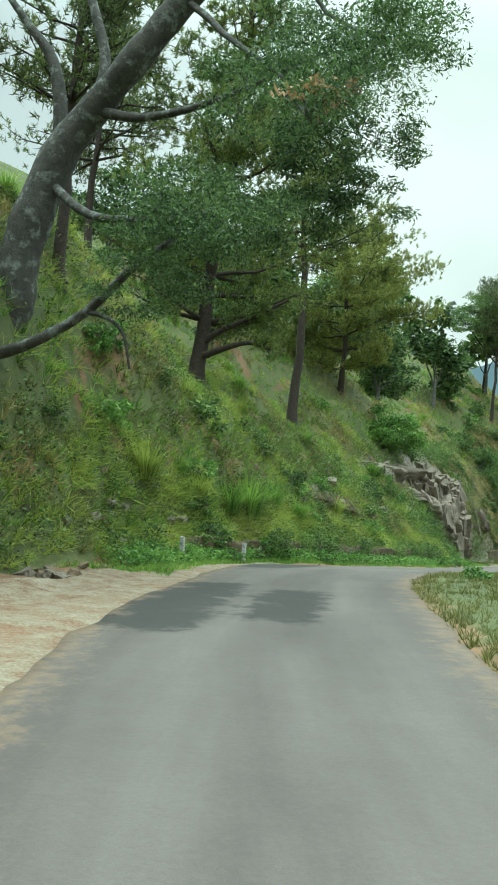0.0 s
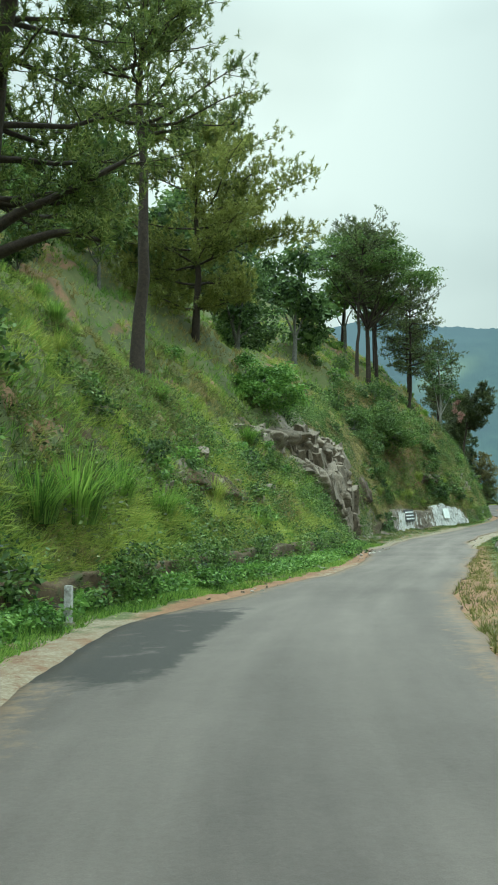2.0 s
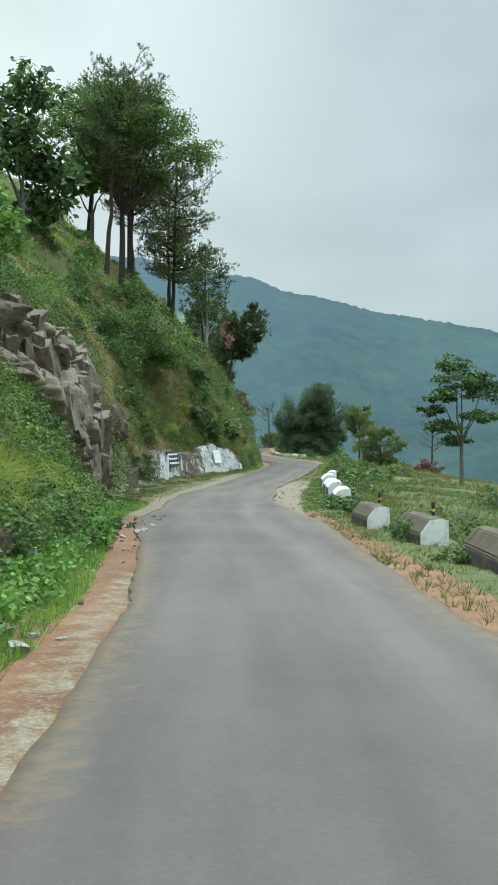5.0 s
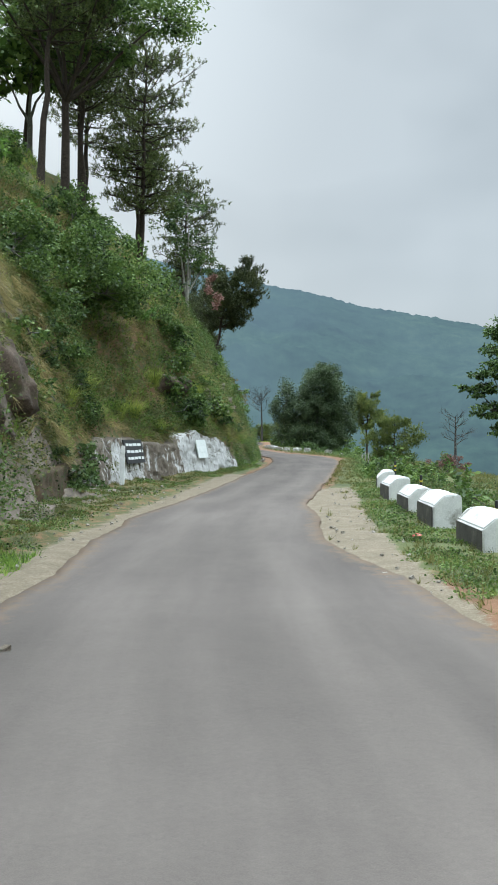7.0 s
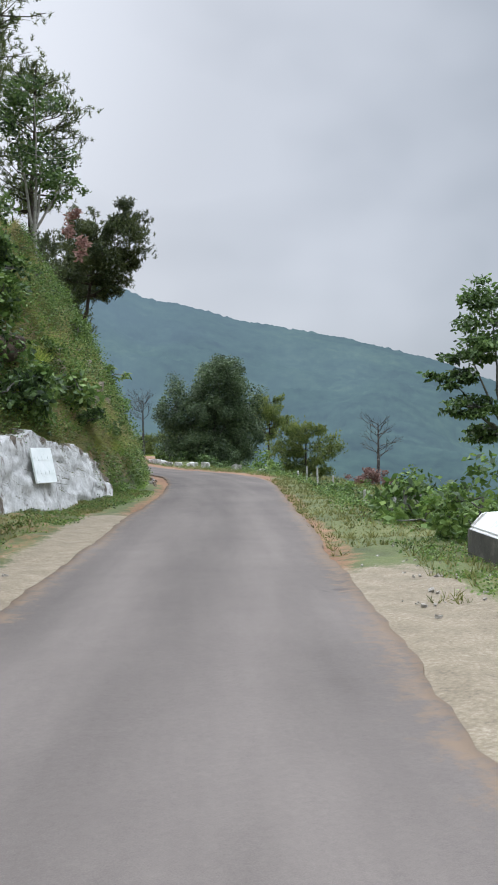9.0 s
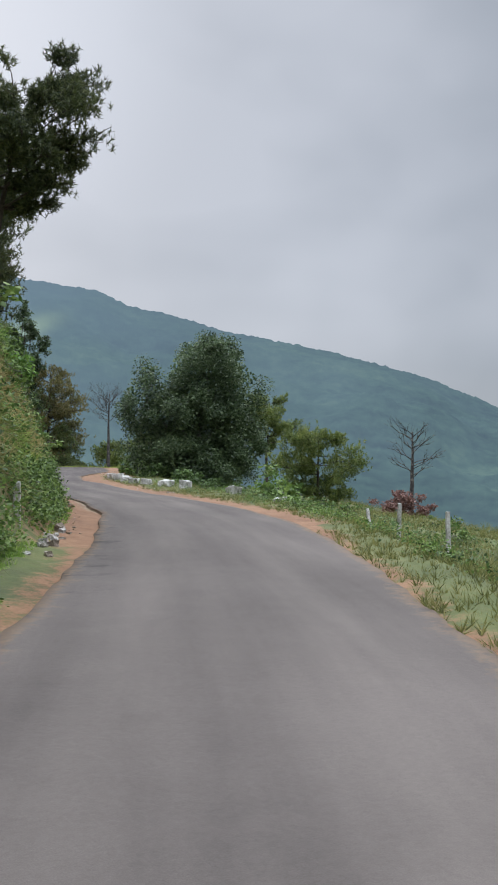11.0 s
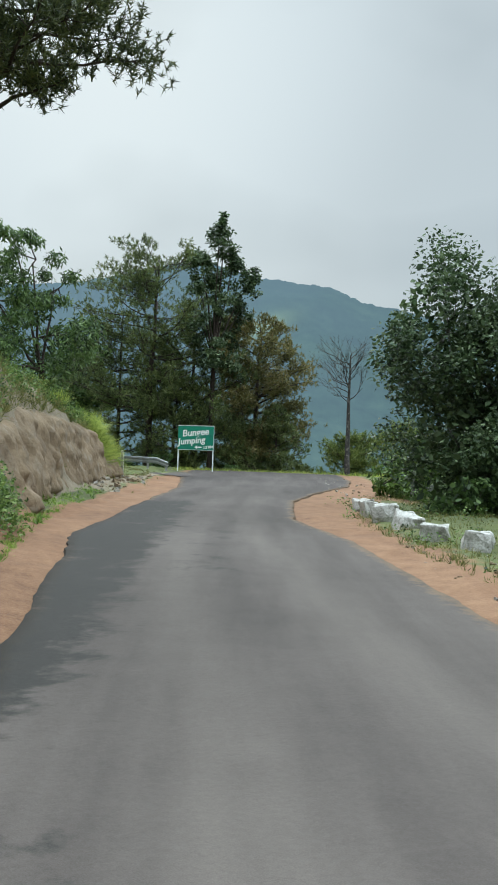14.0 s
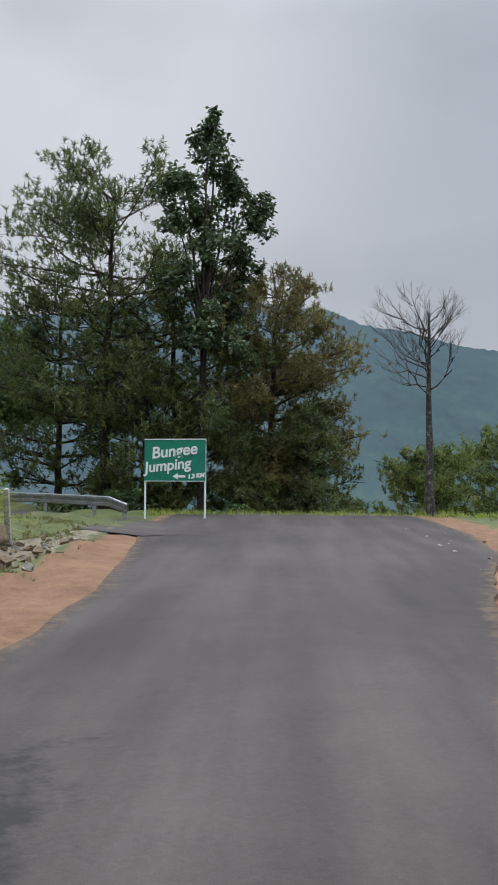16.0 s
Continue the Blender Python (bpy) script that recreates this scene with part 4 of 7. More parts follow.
def leafy(name, m, clumps, leaf_n, size, trunk, label, category, seed, leaf=LEAF_MID, bark=GREY_BARK, group="", droop=0.35, slim=0.5, hollow=0.55, limbs=True, lean=(0.0, 0.0), core=0, stem=None, limb_n=99, boughs=()):
    """A broad-leaved tree or shrub: trunk and limbs to every clump, each clump a ragged shell of leaves.
    clumps: (x, y, z, rx, rz); trunk: (height of the fork, radius)."""
    rng = np.random.default_rng(seed)
    root = thing(name, m, label, category, group)
    wood = Tubes()
    fork = np.array([lean[0], lean[1], trunk[0]])
    if stem is not None:
        fork = np.array(stem[-1], float)
        line = smooth_path(stem, 40)
        knobs = np.array([1 + 0.16 * noise.noise(Vector(k) * 1.7) + 0.08 * noise.noise(Vector(k) * 5.0) for k in line])
        wood.add(line, np.linspace(trunk[1] * 1.25, trunk[1] * 0.5, len(line)) * knobs, 14)
        for pts_b, r_a, r_b in boughs:
            wood.add(smooth_path(pts_b, 14), np.linspace(r_a, r_b, 14), 8)
    elif limbs:
        wood.add(wander((0, 0, -0.4), fork, 6, 0.03, rng), np.linspace(trunk[1] * 1.25, trunk[1] * 0.8, 6), 9)
    pts = []
    total = sum(c[3] ** 2 for c in clumps)
    for x, y, z, rx, rz in clumps:
        c = np.array([x, y, z])
        if limbs and len(pts) < limb_n:
            start = fork - [0, 0, trunk[0] * 0.15]
            if stem is not None:
                start = np.array(stem[-3 + len(pts) % 2], float)
            wood.add(wander(start, c, 7, (0.05 if stem is None else 0.07) * rx, rng), np.linspace(trunk[1] * (0.6 if stem is None else 0.2), 0.02, 7), 5)
        n = int(leaf_n * rx**2 / total)
        sub = max(5, int(9 * rx**1.3))
        dirs = rng.normal(size=(sub, 3))
        dirs /= np.linalg.norm(dirs, axis=1, keepdims=True)
        hubs = c + dirs * np.array([rx, rx, rz]) * rng.uniform(hollow, 1.0, (sub, 1))
        if limbs and len(pts) < limb_n:
            for hub in hubs[:: 2]:
                wood.add(wander(c, hub, 4, 0.03 * rx, rng), [trunk[1] * 0.16 + 0.01, 0.02, 0.014, 0.008], 3)
        which = rng.integers(0, sub, n)
        near = rng.normal(size=(n, 3))
        near /= np.linalg.norm(near, axis=1, keepdims=True)
        pts.append(hubs[which] + near * (rng.uniform(0, 1, (n, 1)) ** 0.5) * np.array([rx, rx, rz * 0.85]) * rng.uniform(0.30, 0.48, (sub, 1))[which])
    pts = np.concatenate(pts)
    v, f = leaf_quads(pts, size, rng, droop, slim)
    if core:      # the shaded inside of the crown, full of larger leaf sprays
        pick = rng.choice(len(clumps), core, p=np.array([c[3] ** 3 for c in clumps]) / sum(c[3] ** 3 for c in clumps))
        cc = np.array(clumps)[pick]
        way = rng.normal(size=(core, 3))
        way /= np.linalg.norm(way, axis=1, keepdims=True)
        inner = cc[:, :3] + way * (rng.uniform(0, 1, (core, 1)) ** 0.4) * 0.82 * cc[:, [3, 3, 4]]
        v2, f2 = leaf_quads(inner, size * 1.7, rng, droop, 0.6)
        v, f = np.concatenate([v, v2]), np.concatenate([f, f2 + len(v)])
    if limbs:
        part("trunk", wood.mesh("trunk"), bark, root)
    part("crown" if limbs else "foliage", array_mesh("crown", v, f), leaf, root)
    return root


def bare(name, m, height, r, fork, label, seed, bark, spread=1.0, levels=4):
    """A leafless tree: a straight trunk and forking twigs."""
    rng = np.random.default_rng(seed)
    root = thing(name, m, label, "tree", "bare trees")
    wood, twigs = Tubes(), Tubes()
    t = np.linspace(0, 1, 8)
    spine = np.stack([np.cumsum(rng.normal(size=8) * 0.02), np.cumsum(rng.normal(size=8) * 0.02), -0.4 + (height * 0.93 + 0.4) * t], 1)
    wood.add(spine, r * (1 - t * 0.8), 8)

    def grow(p, d, ln, rad, lev):
        q = p + d * ln
        twigs.add(wander(p, q, 5, ln * 0.03, rng), np.linspace(rad, rad * 0.55, 5), 4)
        if lev == 0:
            return
        for _ in range(rng.integers(2, 4)):
            e = d + rng.normal(size=3) * 0.38 * spread + np.array([0, 0, 0.30])
            grow(q - d * ln * rng.uniform(0, 0.35), e / np.linalg.norm(e), ln * rng.uniform(0.55, 0.8), rad * 0.55, lev - 1)

    for k in np.linspace(fork, height * 0.9, 20):
        a = rng.uniform(0, 2 * np.pi)
        d = np.array([math.cos(a), math.sin(a), rng.uniform(0.15, 0.85)])
        base = np.array([np.interp(k, spine[:, 2], spine[:, i]) for i in range(3)])
        grow(base, d / np.linalg.norm(d), (height - fork) * rng.uniform(0.22, 0.36) * (1.25 - 0.45 * (k - fork) / (height - fork)), r * 0.17, levels - 2)
    part("trunk", wood.mesh("bare_trunk"), bark, root)
    part("crown", twigs.mesh("bare_twigs"), bark, root)
    return root


def turned(p, rz=0.0, scale=1.0):
    return Matrix.Translation(p) @ Matrix.Rotation(radians(rz), 4, "Z") @ Matrix.Scale(scale, 4)


# ---------------------------------------------------------------- the trees and shrubs of the place
pine("pine_tree", turned(spot(31.3, -7.9)), 16.5, 0.30, 2.6, 4.0, "tall leaning pine with a thick dark trunk and low sweeping limbs", 11, NEEDLES, (1.4, -0.6), 3.0, blade=(20, 0.036),
     boughs=([(0.1, 0, 1.7), (0.9, -0.3, 2.2), (1.9, -0.6, 2.6), (3.3, -0.9, 3.3)], [(0.1, 0, 1.2), (1.0, -0.4, 1.5), (1.9, -0.7, 1.7), (2.7, -1.2, 1.4)]))
pine("pine_tree", turned(spot(41.7, -8.15)), 17.0, 0.25, 9.0, 3.4, "tall straight pine with a dark plated trunk and high open crown", 12, NEEDLES, (0.6, 0.3), 2.3, blade=(20, 0.036))
pine("pine_tree", turned(spot(54.4, -10.0, -0.3)), 11.0, 0.20, 1.6, 4.9, "bushy yellow-green pine on the grassy slope", 13, NEEDLES_OLIVE, (-0.2, -0.2), 5.6, "round", blade=(18, 0.042))
pine("pine_tree", turned(spot(31.0, -12.5)), 13.0, 0.20, 5.5, 3.2, "slender dark pine high on the slope", 14, NEEDLES_DARK, (-0.4, 0.5), 1.7)
pine("pine_tree", turned(spot(19.8, -6.3)), 11.0, 0.16, 4.5, 2.4, "slender dark pine beside the leaning tree", 15, NEEDLES_DARK, (0.3, -0.3), 1.7)
LEANING = spot(16.7, -6.1)


def rel(base, s, d, h, rx, rz):
    """A clump of leaves at a place of the plan, as seen from a tree's base."""
    p = at(s, d, h)
    return (*(p - np.array(base)), rx, rz)


def off_base(base, places):
    return [np.array(at(*k)) - np.array(base) for k in places]


leafy("leaning_tree", turned(LEANING), [rel(LEANING, *k) for k in ((13.0, 0.3, 7.0, 1.3, 0.8), (14.5, 1.3, 9.0, 1.2, 0.7), (12.5, -1.4, 5.4, 1.3, 0.5), (15.0, -2.4, 5.0, 1.4, 0.5),
      (16.0, -0.6, 8.6, 1.5, 0.8), (22.0, -1.0, 12.4, 1.6, 0.9), (15.5, -1.0, 6.4, 1.3, 0.5), (14.0, 0.6, 8.8, 1.3, 0.6), (14.0, -1.8, 5.7, 1.1, 0.4), (15.5, 0.9, 9.8, 1.2, 0.6), (13.6, 0.9, 7.9, 1.1, 0.5), (14.5, 0.0, 6.5, 1.1, 0.45),
      (14.4, 1.5, 7.1, 0.9, 0.4), (14.3, -1.7, 6.3, 1.1, 0.4), (14.6, -0.9, 5.8, 1.2, 0.35), (13.6, 1.7, 8.5, 1.0, 0.4), (13.8, -0.6, 7.8, 1.2, 0.5), (15.8, -2.6, 6.2, 1.0, 0.3), (14.2, 0.2, 5.9, 0.9, 0.3), (15.0, 1.2, 6.4, 0.8, 0.3))],
      60000, 0.085, (5.2, 0.40), "big leaning tree with lichen-grey forking limbs and layered feathery foliage", "tree", 21, LEAF_DARK, LICHEN_BARK, slim=0.30, droop=0.6, limb_n=2,
      stem=off_base(LEANING, ((16.6, -6.5, 3.6), (17.0, -6.03, 4.9), (17.0, -5.87, 5.9), (17.0, -5.58, 6.95), (17.0, -5.1, 8.2), (16.9, -4.41, 9.03), (16.6, -3.58, 9.78), (16.5, -2.52, 10.99), (16.0, -1.2, 11.8), (15.6, 0.4, 12.2))),
      boughs=((off_base(LEANING, ((17.0, -5.1, 8.2), (17.0, -5.2, 9.42), (17.0, -5.45, 10.27), (17.0, -6.0, 11.0), (17.0, -6.6, 11.8))), 0.17, 0.06),
              (off_base(LEANING, ((17.0, -4.75, 8.6), (17.1, -4.45, 9.4), (17.2, -4.37, 10.33), (17.4, -4.92, 12.0))), 0.16, 0.09),
              (off_base(LEANING, ((16.8, -6.3, 4.2), (16.0, -5.74, 3.9), (15.5, -4.8, 4.0), (15.5, -3.78, 4.57), (15.0, -2.74, 5.3), (15.0, -1.89, 5.9))), 0.15, 0.05),
              (off_base(LEANING, ((15.5, -3.78, 4.6), (15.3, -3.3, 4.45), (15.1, -2.92, 4.12), (15.0, -2.74, 3.5))), 0.05, 0.02),
              (off_base(LEANING, ((16.9, -4.41, 9.03), (16.4, -3.2, 8.6), (15.6, -1.6, 8.5), (14.8, 0.4, 8.9))), 0.12, 0.03),
              (off_base(LEANING, ((17.0, -5.3, 7.6), (16.2, -4.0, 6.6), (15.4, -2.4, 6.3), (14.6, -0.6, 6.2))), 0.11, 0.03)))
leafy("dry_twig", turned(Vector(at(12.6, 0.3, 6.9))), [(0, 0, 0.2, 0.6, 0.22), (0.5, 0.2, 0.45, 0.5, 0.2)], 90, 0.15, (0.1, 0.01), "withered orange leaves hanging from an overhead limb", "leaves", 24, LEAF_DRY, limbs=False, droop=1.2)
leafy("dark_tree", turned(spot(63.0, -10.6)), [(0, 0, 4.2, 2.3, 2.0), (1.2, 0.8, 2.6, 1.8, 1.5), (-1.4, 0.5, 5.4, 2.0, 1.8), (0.2, -1.2, 6.4, 1.6, 1.5)], 9000, 0.22, (1.6, 0.18), "dark dense broad-leaved tree at the slope's crest", "tree", 22, LEAF_DARK, core=600)
leafy("spreading_tree", turned(spot(94.5, -10.6)), [(0, 0, 13.0, 3.0, 1.0), (3.0, 1.0, 11.8, 2.8, 0.9), (-2.8, 0.8, 12.0, 2.6, 0.9), (1.0, -2.6, 10.6, 2.6, 0.8), (4.8, -0.6, 9.8, 2.4, 0.7), (-0.8, 2.4, 13.8, 2.4, 0.9), (-4.4, -0.5, 10.4, 2.2, 0.8), (2.2, 0.6, 8.2, 1.8, 0.6)],
      22000, 0.20, (6.0, 0.20), "flat-topped light green tree with dark spreading limbs", "tree", 23, LEAF_MID, PINE_BARK)
leafy("crest_tree", turned(spot(82.0, -13.5)), [(0, 0, 5.4, 2.4, 1.8), (2.0, 0.8, 4.4, 2.0, 1.4), (-1.6, 0.6, 7.0, 2.2, 1.7), (0.6, -0.6, 8.6, 1.8, 1.4), (1.4, 1.6, 2.4, 1.8, 1.2)], 2800, 0.42, (2.2, 0.18), "dark green broad-leaved tree on the slope's crest", "tree", 25, LEAF_DARK, core=600)
leafy("crest_tree", turned(spot(102.0, -14.5)), [(0, 0, 7.4, 2.2, 1.6), (1.6, 0.8, 6.0, 1.9, 1.3), (-1.4, 0.4, 5.4, 2.0, 1.4), (0.4, -0.6, 9.4, 1.8, 1.3)], 2800, 0.42, (2.8, 0.16), "green broad-leaved tree among the pines on the spur", "tree", 26, LEAF_MID, core=600)
leafy("crest_tree", turned(spot(47.0, -17.0), 0, 0.55), [(0, 0, 5.4, 2.8, 2.2), (2.0, 0.8, 4.4, 2.4, 1.8), (-2.6, 0.6, 7.0, 2.6, 2.0), (0.6, -0.6, 9.6, 2.4, 1.8)], 2800, 0.42, (2.2, 0.2), "green broad-leaved tree high above the road", "tree", 27, LEAF_MID, core=600)
leafy("crest_tree", turned(spot(37.0, -16.0), 0, 0.5), [(0, 0, 5.0, 2.8, 2.2), (2.0, 0.8, 4.0, 2.4, 1.8), (-2.6, 0.6, 6.4, 2.6, 2.0), (0.6, -0.6, 8.8, 2.4, 1.8)], 2800, 0.42, (2.2, 0.2), "green broad-leaved tree high above the road", "tree", 28, LEAF_DARK, core=600)
for k, (s, d, hgt, first, lean, reach) in enumerate(((103.0, -15.0, 13.0, 6.0, (0.8, 0.6), 3.0), (92.0, -11.2, 14.0, 6.5, (1.2, -0.2), 3.0), (98.0, -10.7, 13.5, 5.0, (0.3, 0.1), 3.0), (103.5, -8.6, 14.0, 3.6, (0.2, 0.0), 3.0),
                                                     (109.0, -12.6, 13.0, 4.6, (0.6, 0.4), 3.0), (116.0, -6.6, 11.0, 4.2, (0.4, 0.2), 2.3), (112.0, -9.5, 11.0, 3.0, (0.4, 0.2), 2.6))):
    pine("pine_tree", turned(spot(s, d)), hgt, 0.18, first, reach, "tall pine on the spur with a bare dark trunk", 31 + k, NEEDLES_DARK, lean, 1.3, "round")
for s, d, k, turn in ((101.5, -11.5, 1.0, 130),):
    leafy("slender_tree", turned(spot(s, d), turn, k), [(0, 0, 12.6, 1.8, 0.9), (1.3, 0.4, 11.2, 1.5, 0.7), (-1.2, 0.5, 10.4, 1.4, 0.7), (0.6, -1.0, 9.2, 1.4, 0.6), (-0.7, -0.6, 7.8, 1.2, 0.6), (0.9, 0.3, 6.6, 1.0, 0.5)],
          7000, 0.20, (7.0, 0.14), "slender dark-trunked tree with layered light green foliage", "tree", 140 + int(s), LEAF_MID, PINE_BARK)
# pines over the bend, their silhouette darkness painted in with NEEDLES_SHADE
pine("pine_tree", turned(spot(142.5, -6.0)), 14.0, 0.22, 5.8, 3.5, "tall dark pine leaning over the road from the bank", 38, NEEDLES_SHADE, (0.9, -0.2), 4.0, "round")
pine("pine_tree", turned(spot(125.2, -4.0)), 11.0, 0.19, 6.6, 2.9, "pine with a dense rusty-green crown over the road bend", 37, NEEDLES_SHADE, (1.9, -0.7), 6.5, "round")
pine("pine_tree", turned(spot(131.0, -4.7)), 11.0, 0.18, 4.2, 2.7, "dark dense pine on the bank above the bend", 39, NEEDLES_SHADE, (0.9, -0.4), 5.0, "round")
leafy("pale_tree", turned(spot(111.5, -6.3)), [(0.6, 0.2, 5.6, 1.5, 1.3), (-0.6, 0.6, 6.8, 1.4, 1.4), (1.2, -0.3, 4.4, 1.0, 0.8), (0.2, 0.1, 8.2, 1.3, 1.2)], 2600, 0.22, (2.6, 0.14), "thin pale-barked tree with sparse leaves", "tree", 41, LEAF_DARK, PALE_BARK)
leafy("shrub", turned(spot(55.0, -6.9)), [(0, 0, 1.0, 1.6, 1.2), (0.9, -0.6, 0.4, 1.2, 1.0), (-0.6, 0.8, 1.4, 1.2, 1.0)], 9000, 0.17, (0.5, 0.06), "fresh green leafy shrub at the top of the rock face", "shrub", 42, LEAF_FRESH, group="shrubs")
leafy("shrub", turned(spot(88.0, -8.2)), [(0, 0, 1.6, 2.4, 1.7), (1.8, -0.6, 0.8, 1.8, 1.3), (-1.5, 1.0, 2.4, 1.8, 1.4), (0.4, -1.6, 0.2, 1.5, 1.0)], 15000, 0.16, (0.6, 0.08), "large green shrub hanging over the whitewashed wall", "shrub", 43, LEAF_MID, group="shrubs")
leafy("shrub", turned(spot(80.0, -8.4)), [(0, 0, 1.4, 1.8, 1.5), (1.0, 1.0, 0.6, 1.4, 1.0)], 8000, 0.15, (0.4, 0.06), "dark green shrub on the steep bank", "shrub", 44, LEAF_MID, group="shrubs")
leafy("round_tree", turned(spot(146.0, 8.3)), [(-2.4, 1.6, 5.1, 1.7, 2.6), (-2.1, 1.2, 2.0, 1.8, 1.9), (0.5, 0.2, 6.6, 2.3, 2.7), (2.1, -1.0, 5.4, 2.0, 2.8), (-0.8, 0.5, 4.2, 2.1, 2.5), (1.2, -0.4, 3.6, 2.3, 2.3),
      (-1.0, 0.3, 1.6, 2.0, 1.6), (0.9, -0.7, 1.5, 2.2, 1.5), (2.4, -1.2, 2.2, 1.8, 1.9), (1.1, -0.3, 8.0, 1.6, 1.3)],
      112000, 0.132, (1.6, 0.26), "big dense round dark green tree beside the road bend", "tree", 51, LEAF_GREY, hollow=0.7, core=15000)
pine("pine_tree", turned(spot(167.0, 18.2)), 8.2, 0.17, 3.9, 2.7, "small round-headed pine below the road", 52, NEEDLES, (0.2, 0.1), 5.0, "round", group="pines below the road")
pine("pine_tree", turned(spot(154.0, 18.6)), 5.0, 0.14, 0.4, 3.1, "young bushy pine on the falling slope", 53, NEEDLES, (0, 0), 5.0, "round", group="pines below the road")
bare("bare_tree", turned(spot(153.0, 25.4)), 6.8, 0.22, 3.0, "dead grey tree on the slope below the road", 54, CHARRED)
bare("bare_tree", turned(spot(171.5, 5.2)), 6.9, 0.17, 3.9, "dead blackened tree at the edge of the road", 55, CHARRED, 0.9, 6)
leafy("slope_tree", turned(spot(113.5, 16.6)), [(0, 0, 9.6, 2.2, 1.0), (-2.0, 0.6, 8.2, 1.7, 0.6), (2.2, -0.4, 8.6, 2.0, 0.9), (-0.8, 0.2, 11.0, 1.6, 0.8), (-1.8, 0.8, 5.4, 1.7, 0.5), (-2.6, 1.2, 6.8, 1.3, 0.45), (1.2, -1.2, 6.2, 1.8, 0.6), (0.4, 1.6, 4.2, 1.5, 0.5)],
      9000, 0.30, (4.6, 0.17), "open dark green tree rising from the slope below the road", "tree", 56, LEAF_DARK)
pine("pine_tree", turned(spot(175.5, -6.0)), 12.6, 0.24, 3.6, 4.3, "tall open pine with brush-like tufts behind the sign", 61, NEEDLES_DARK, (0.3, 0.2), 2.4, "round", group="pines behind the sign")
leafy("tall_tree", turned(spot(175.0, -2.4), 0, 0.93), [(0.2, 0, 15.4, 1.1, 1.3), (1.3, 0.4, 14.2, 1.2, 1.2), (-0.9, 0.2, 14.0, 1.1, 1.1), (2.1, -0.2, 12.8, 1.1, 1.1), (0.3, 0.6, 12.8, 1.2, 1.2), (-1.1, 0, 12.2, 1.0, 1.0), (0.5, 0.2, 16.5, 0.7, 0.8),
      (1.7, 0.2, 11.2, 1.1, 1.1), (0.3, 0, 11.0, 1.0, 1.0), (-1.0, 0, 10.0, 1.0, 1.0), (0.9, 0.6, 9.4, 1.1, 1.0), (-0.4, -0.5, 8.0, 1.2, 1.0), (1.0, -0.6, 7.4, 1.1, 1.0)],
      15000, 0.21, (9.5, 0.14), "tall slim tree with big dark leaves behind the sign", "tree", 62, LEAF_GREY, PINE_BARK, hollow=0.15)
pine("pine_tree", turned(spot(177.0, 0.0)), 11.2, 0.22, 1.6, 3.5, "pine with rusty brown inner needles behind the sign", 63, NEEDLES_DRY, (0.2, 0.1), 3.6, "round", group="pines behind the sign")
pine("pine_tree", turned(spot(176.5, -3.4)), 10.5, 0.22, 1.0, 3.8, "dark shaded pine behind the sign", 64, NEEDLES_DARK, (0.0, 0.0), 3.2, "round", group="pines behind the sign")
pine("pine_tree", turned(spot(174.6, 1.4)), 4.4, 0.10, 0.2, 1.9, "young pine at the rim of the road", 65, NEEDLES_DARK, (0, 0), 2.0, "cone", group="pines behind the sign")
pine("pine_tree", turned(spot(177.0, 9.0)), 5.6, 0.12, 0.3, 2.6, "young bushy pine beyond the dead tree", 66, NEEDLES, (0, 0), 2.6, "round", group="pines behind the sign")
leafy("shade_tree", turned(spot(181.0, -12.0)), [(0, 0, 5.2, 2.4, 1.6), (-2.4, 0.5, 4.2, 2.2, 1.2), (2.0, 0.2, 4.4, 2.0, 1.4), (0.5, 0.5, 7.0, 2.0, 1.3)], 8000, 0.28, (2.0, 0.2), "dark spreading tree beside the guard rail", "tree", 67, LEAF_DARK, core=600)
leafy("bank_tree", turned(spot(152.0, -6.5), 0, 1.15), [(0, 0, 1.8, 1.6, 1.0), (-1.2, 0.8, 2.8, 1.3, 0.9), (0.5, 0.6, 3.3, 0.9, 0.8), (-0.7, 1.0, 4.4, 0.9, 0.9), (-1.6, 0.2, 1.2, 1.4, 0.9), (-0.2, 0.3, 4.0, 0.8, 0.8)], 12000, 0.17, (1.0, 0.08), "dark leafy tree on top of the earth cutting", "tree", 68, LEAF_DARK, PINE_BARK, slim=0.28, droop=0.9)
pine("pine_tree", turned(spot(175.2, -4.6)), 5.4, 0.12, 0.3, 2.4, "young dark pine in the thicket behind the sign", 69, NEEDLES_DARK, (0, 0), 2.2, "round", group="pines behind the sign")
pine("pine_tree", turned(spot(176.0, -0.9)), 5.0, 0.12, 0.3, 2.3, "young dark pine in the thicket behind the sign", 70, NEEDLES_DARK, (0, 0), 2.2, "round", group="pines behind the sign")
pine("pine_tree", turned(spot(174.6, 5.6)), 2.8, 0.10, 0.2, 1.6, "young bushy pine at the foot of the dead tree", 73, NEEDLES, (0, 0), 2.6, "round", group="pines behind the sign")
pine("pine_tree", turned(spot(176.5, 12.5)), 5.0, 0.12, 0.3, 2.6, "young bushy pine beyond the dead tree", 71, NEEDLES, (0, 0), 2.6, "round", group="pines behind the sign")
pine("pine_tree", turned(spot(177.0, -8.0)), 9.0, 0.16, 1.0, 3.2, "dark pine beside the guard rail", 72, NEEDLES_DARK, (0, 0), 1.6, "round", group="pines behind the sign")


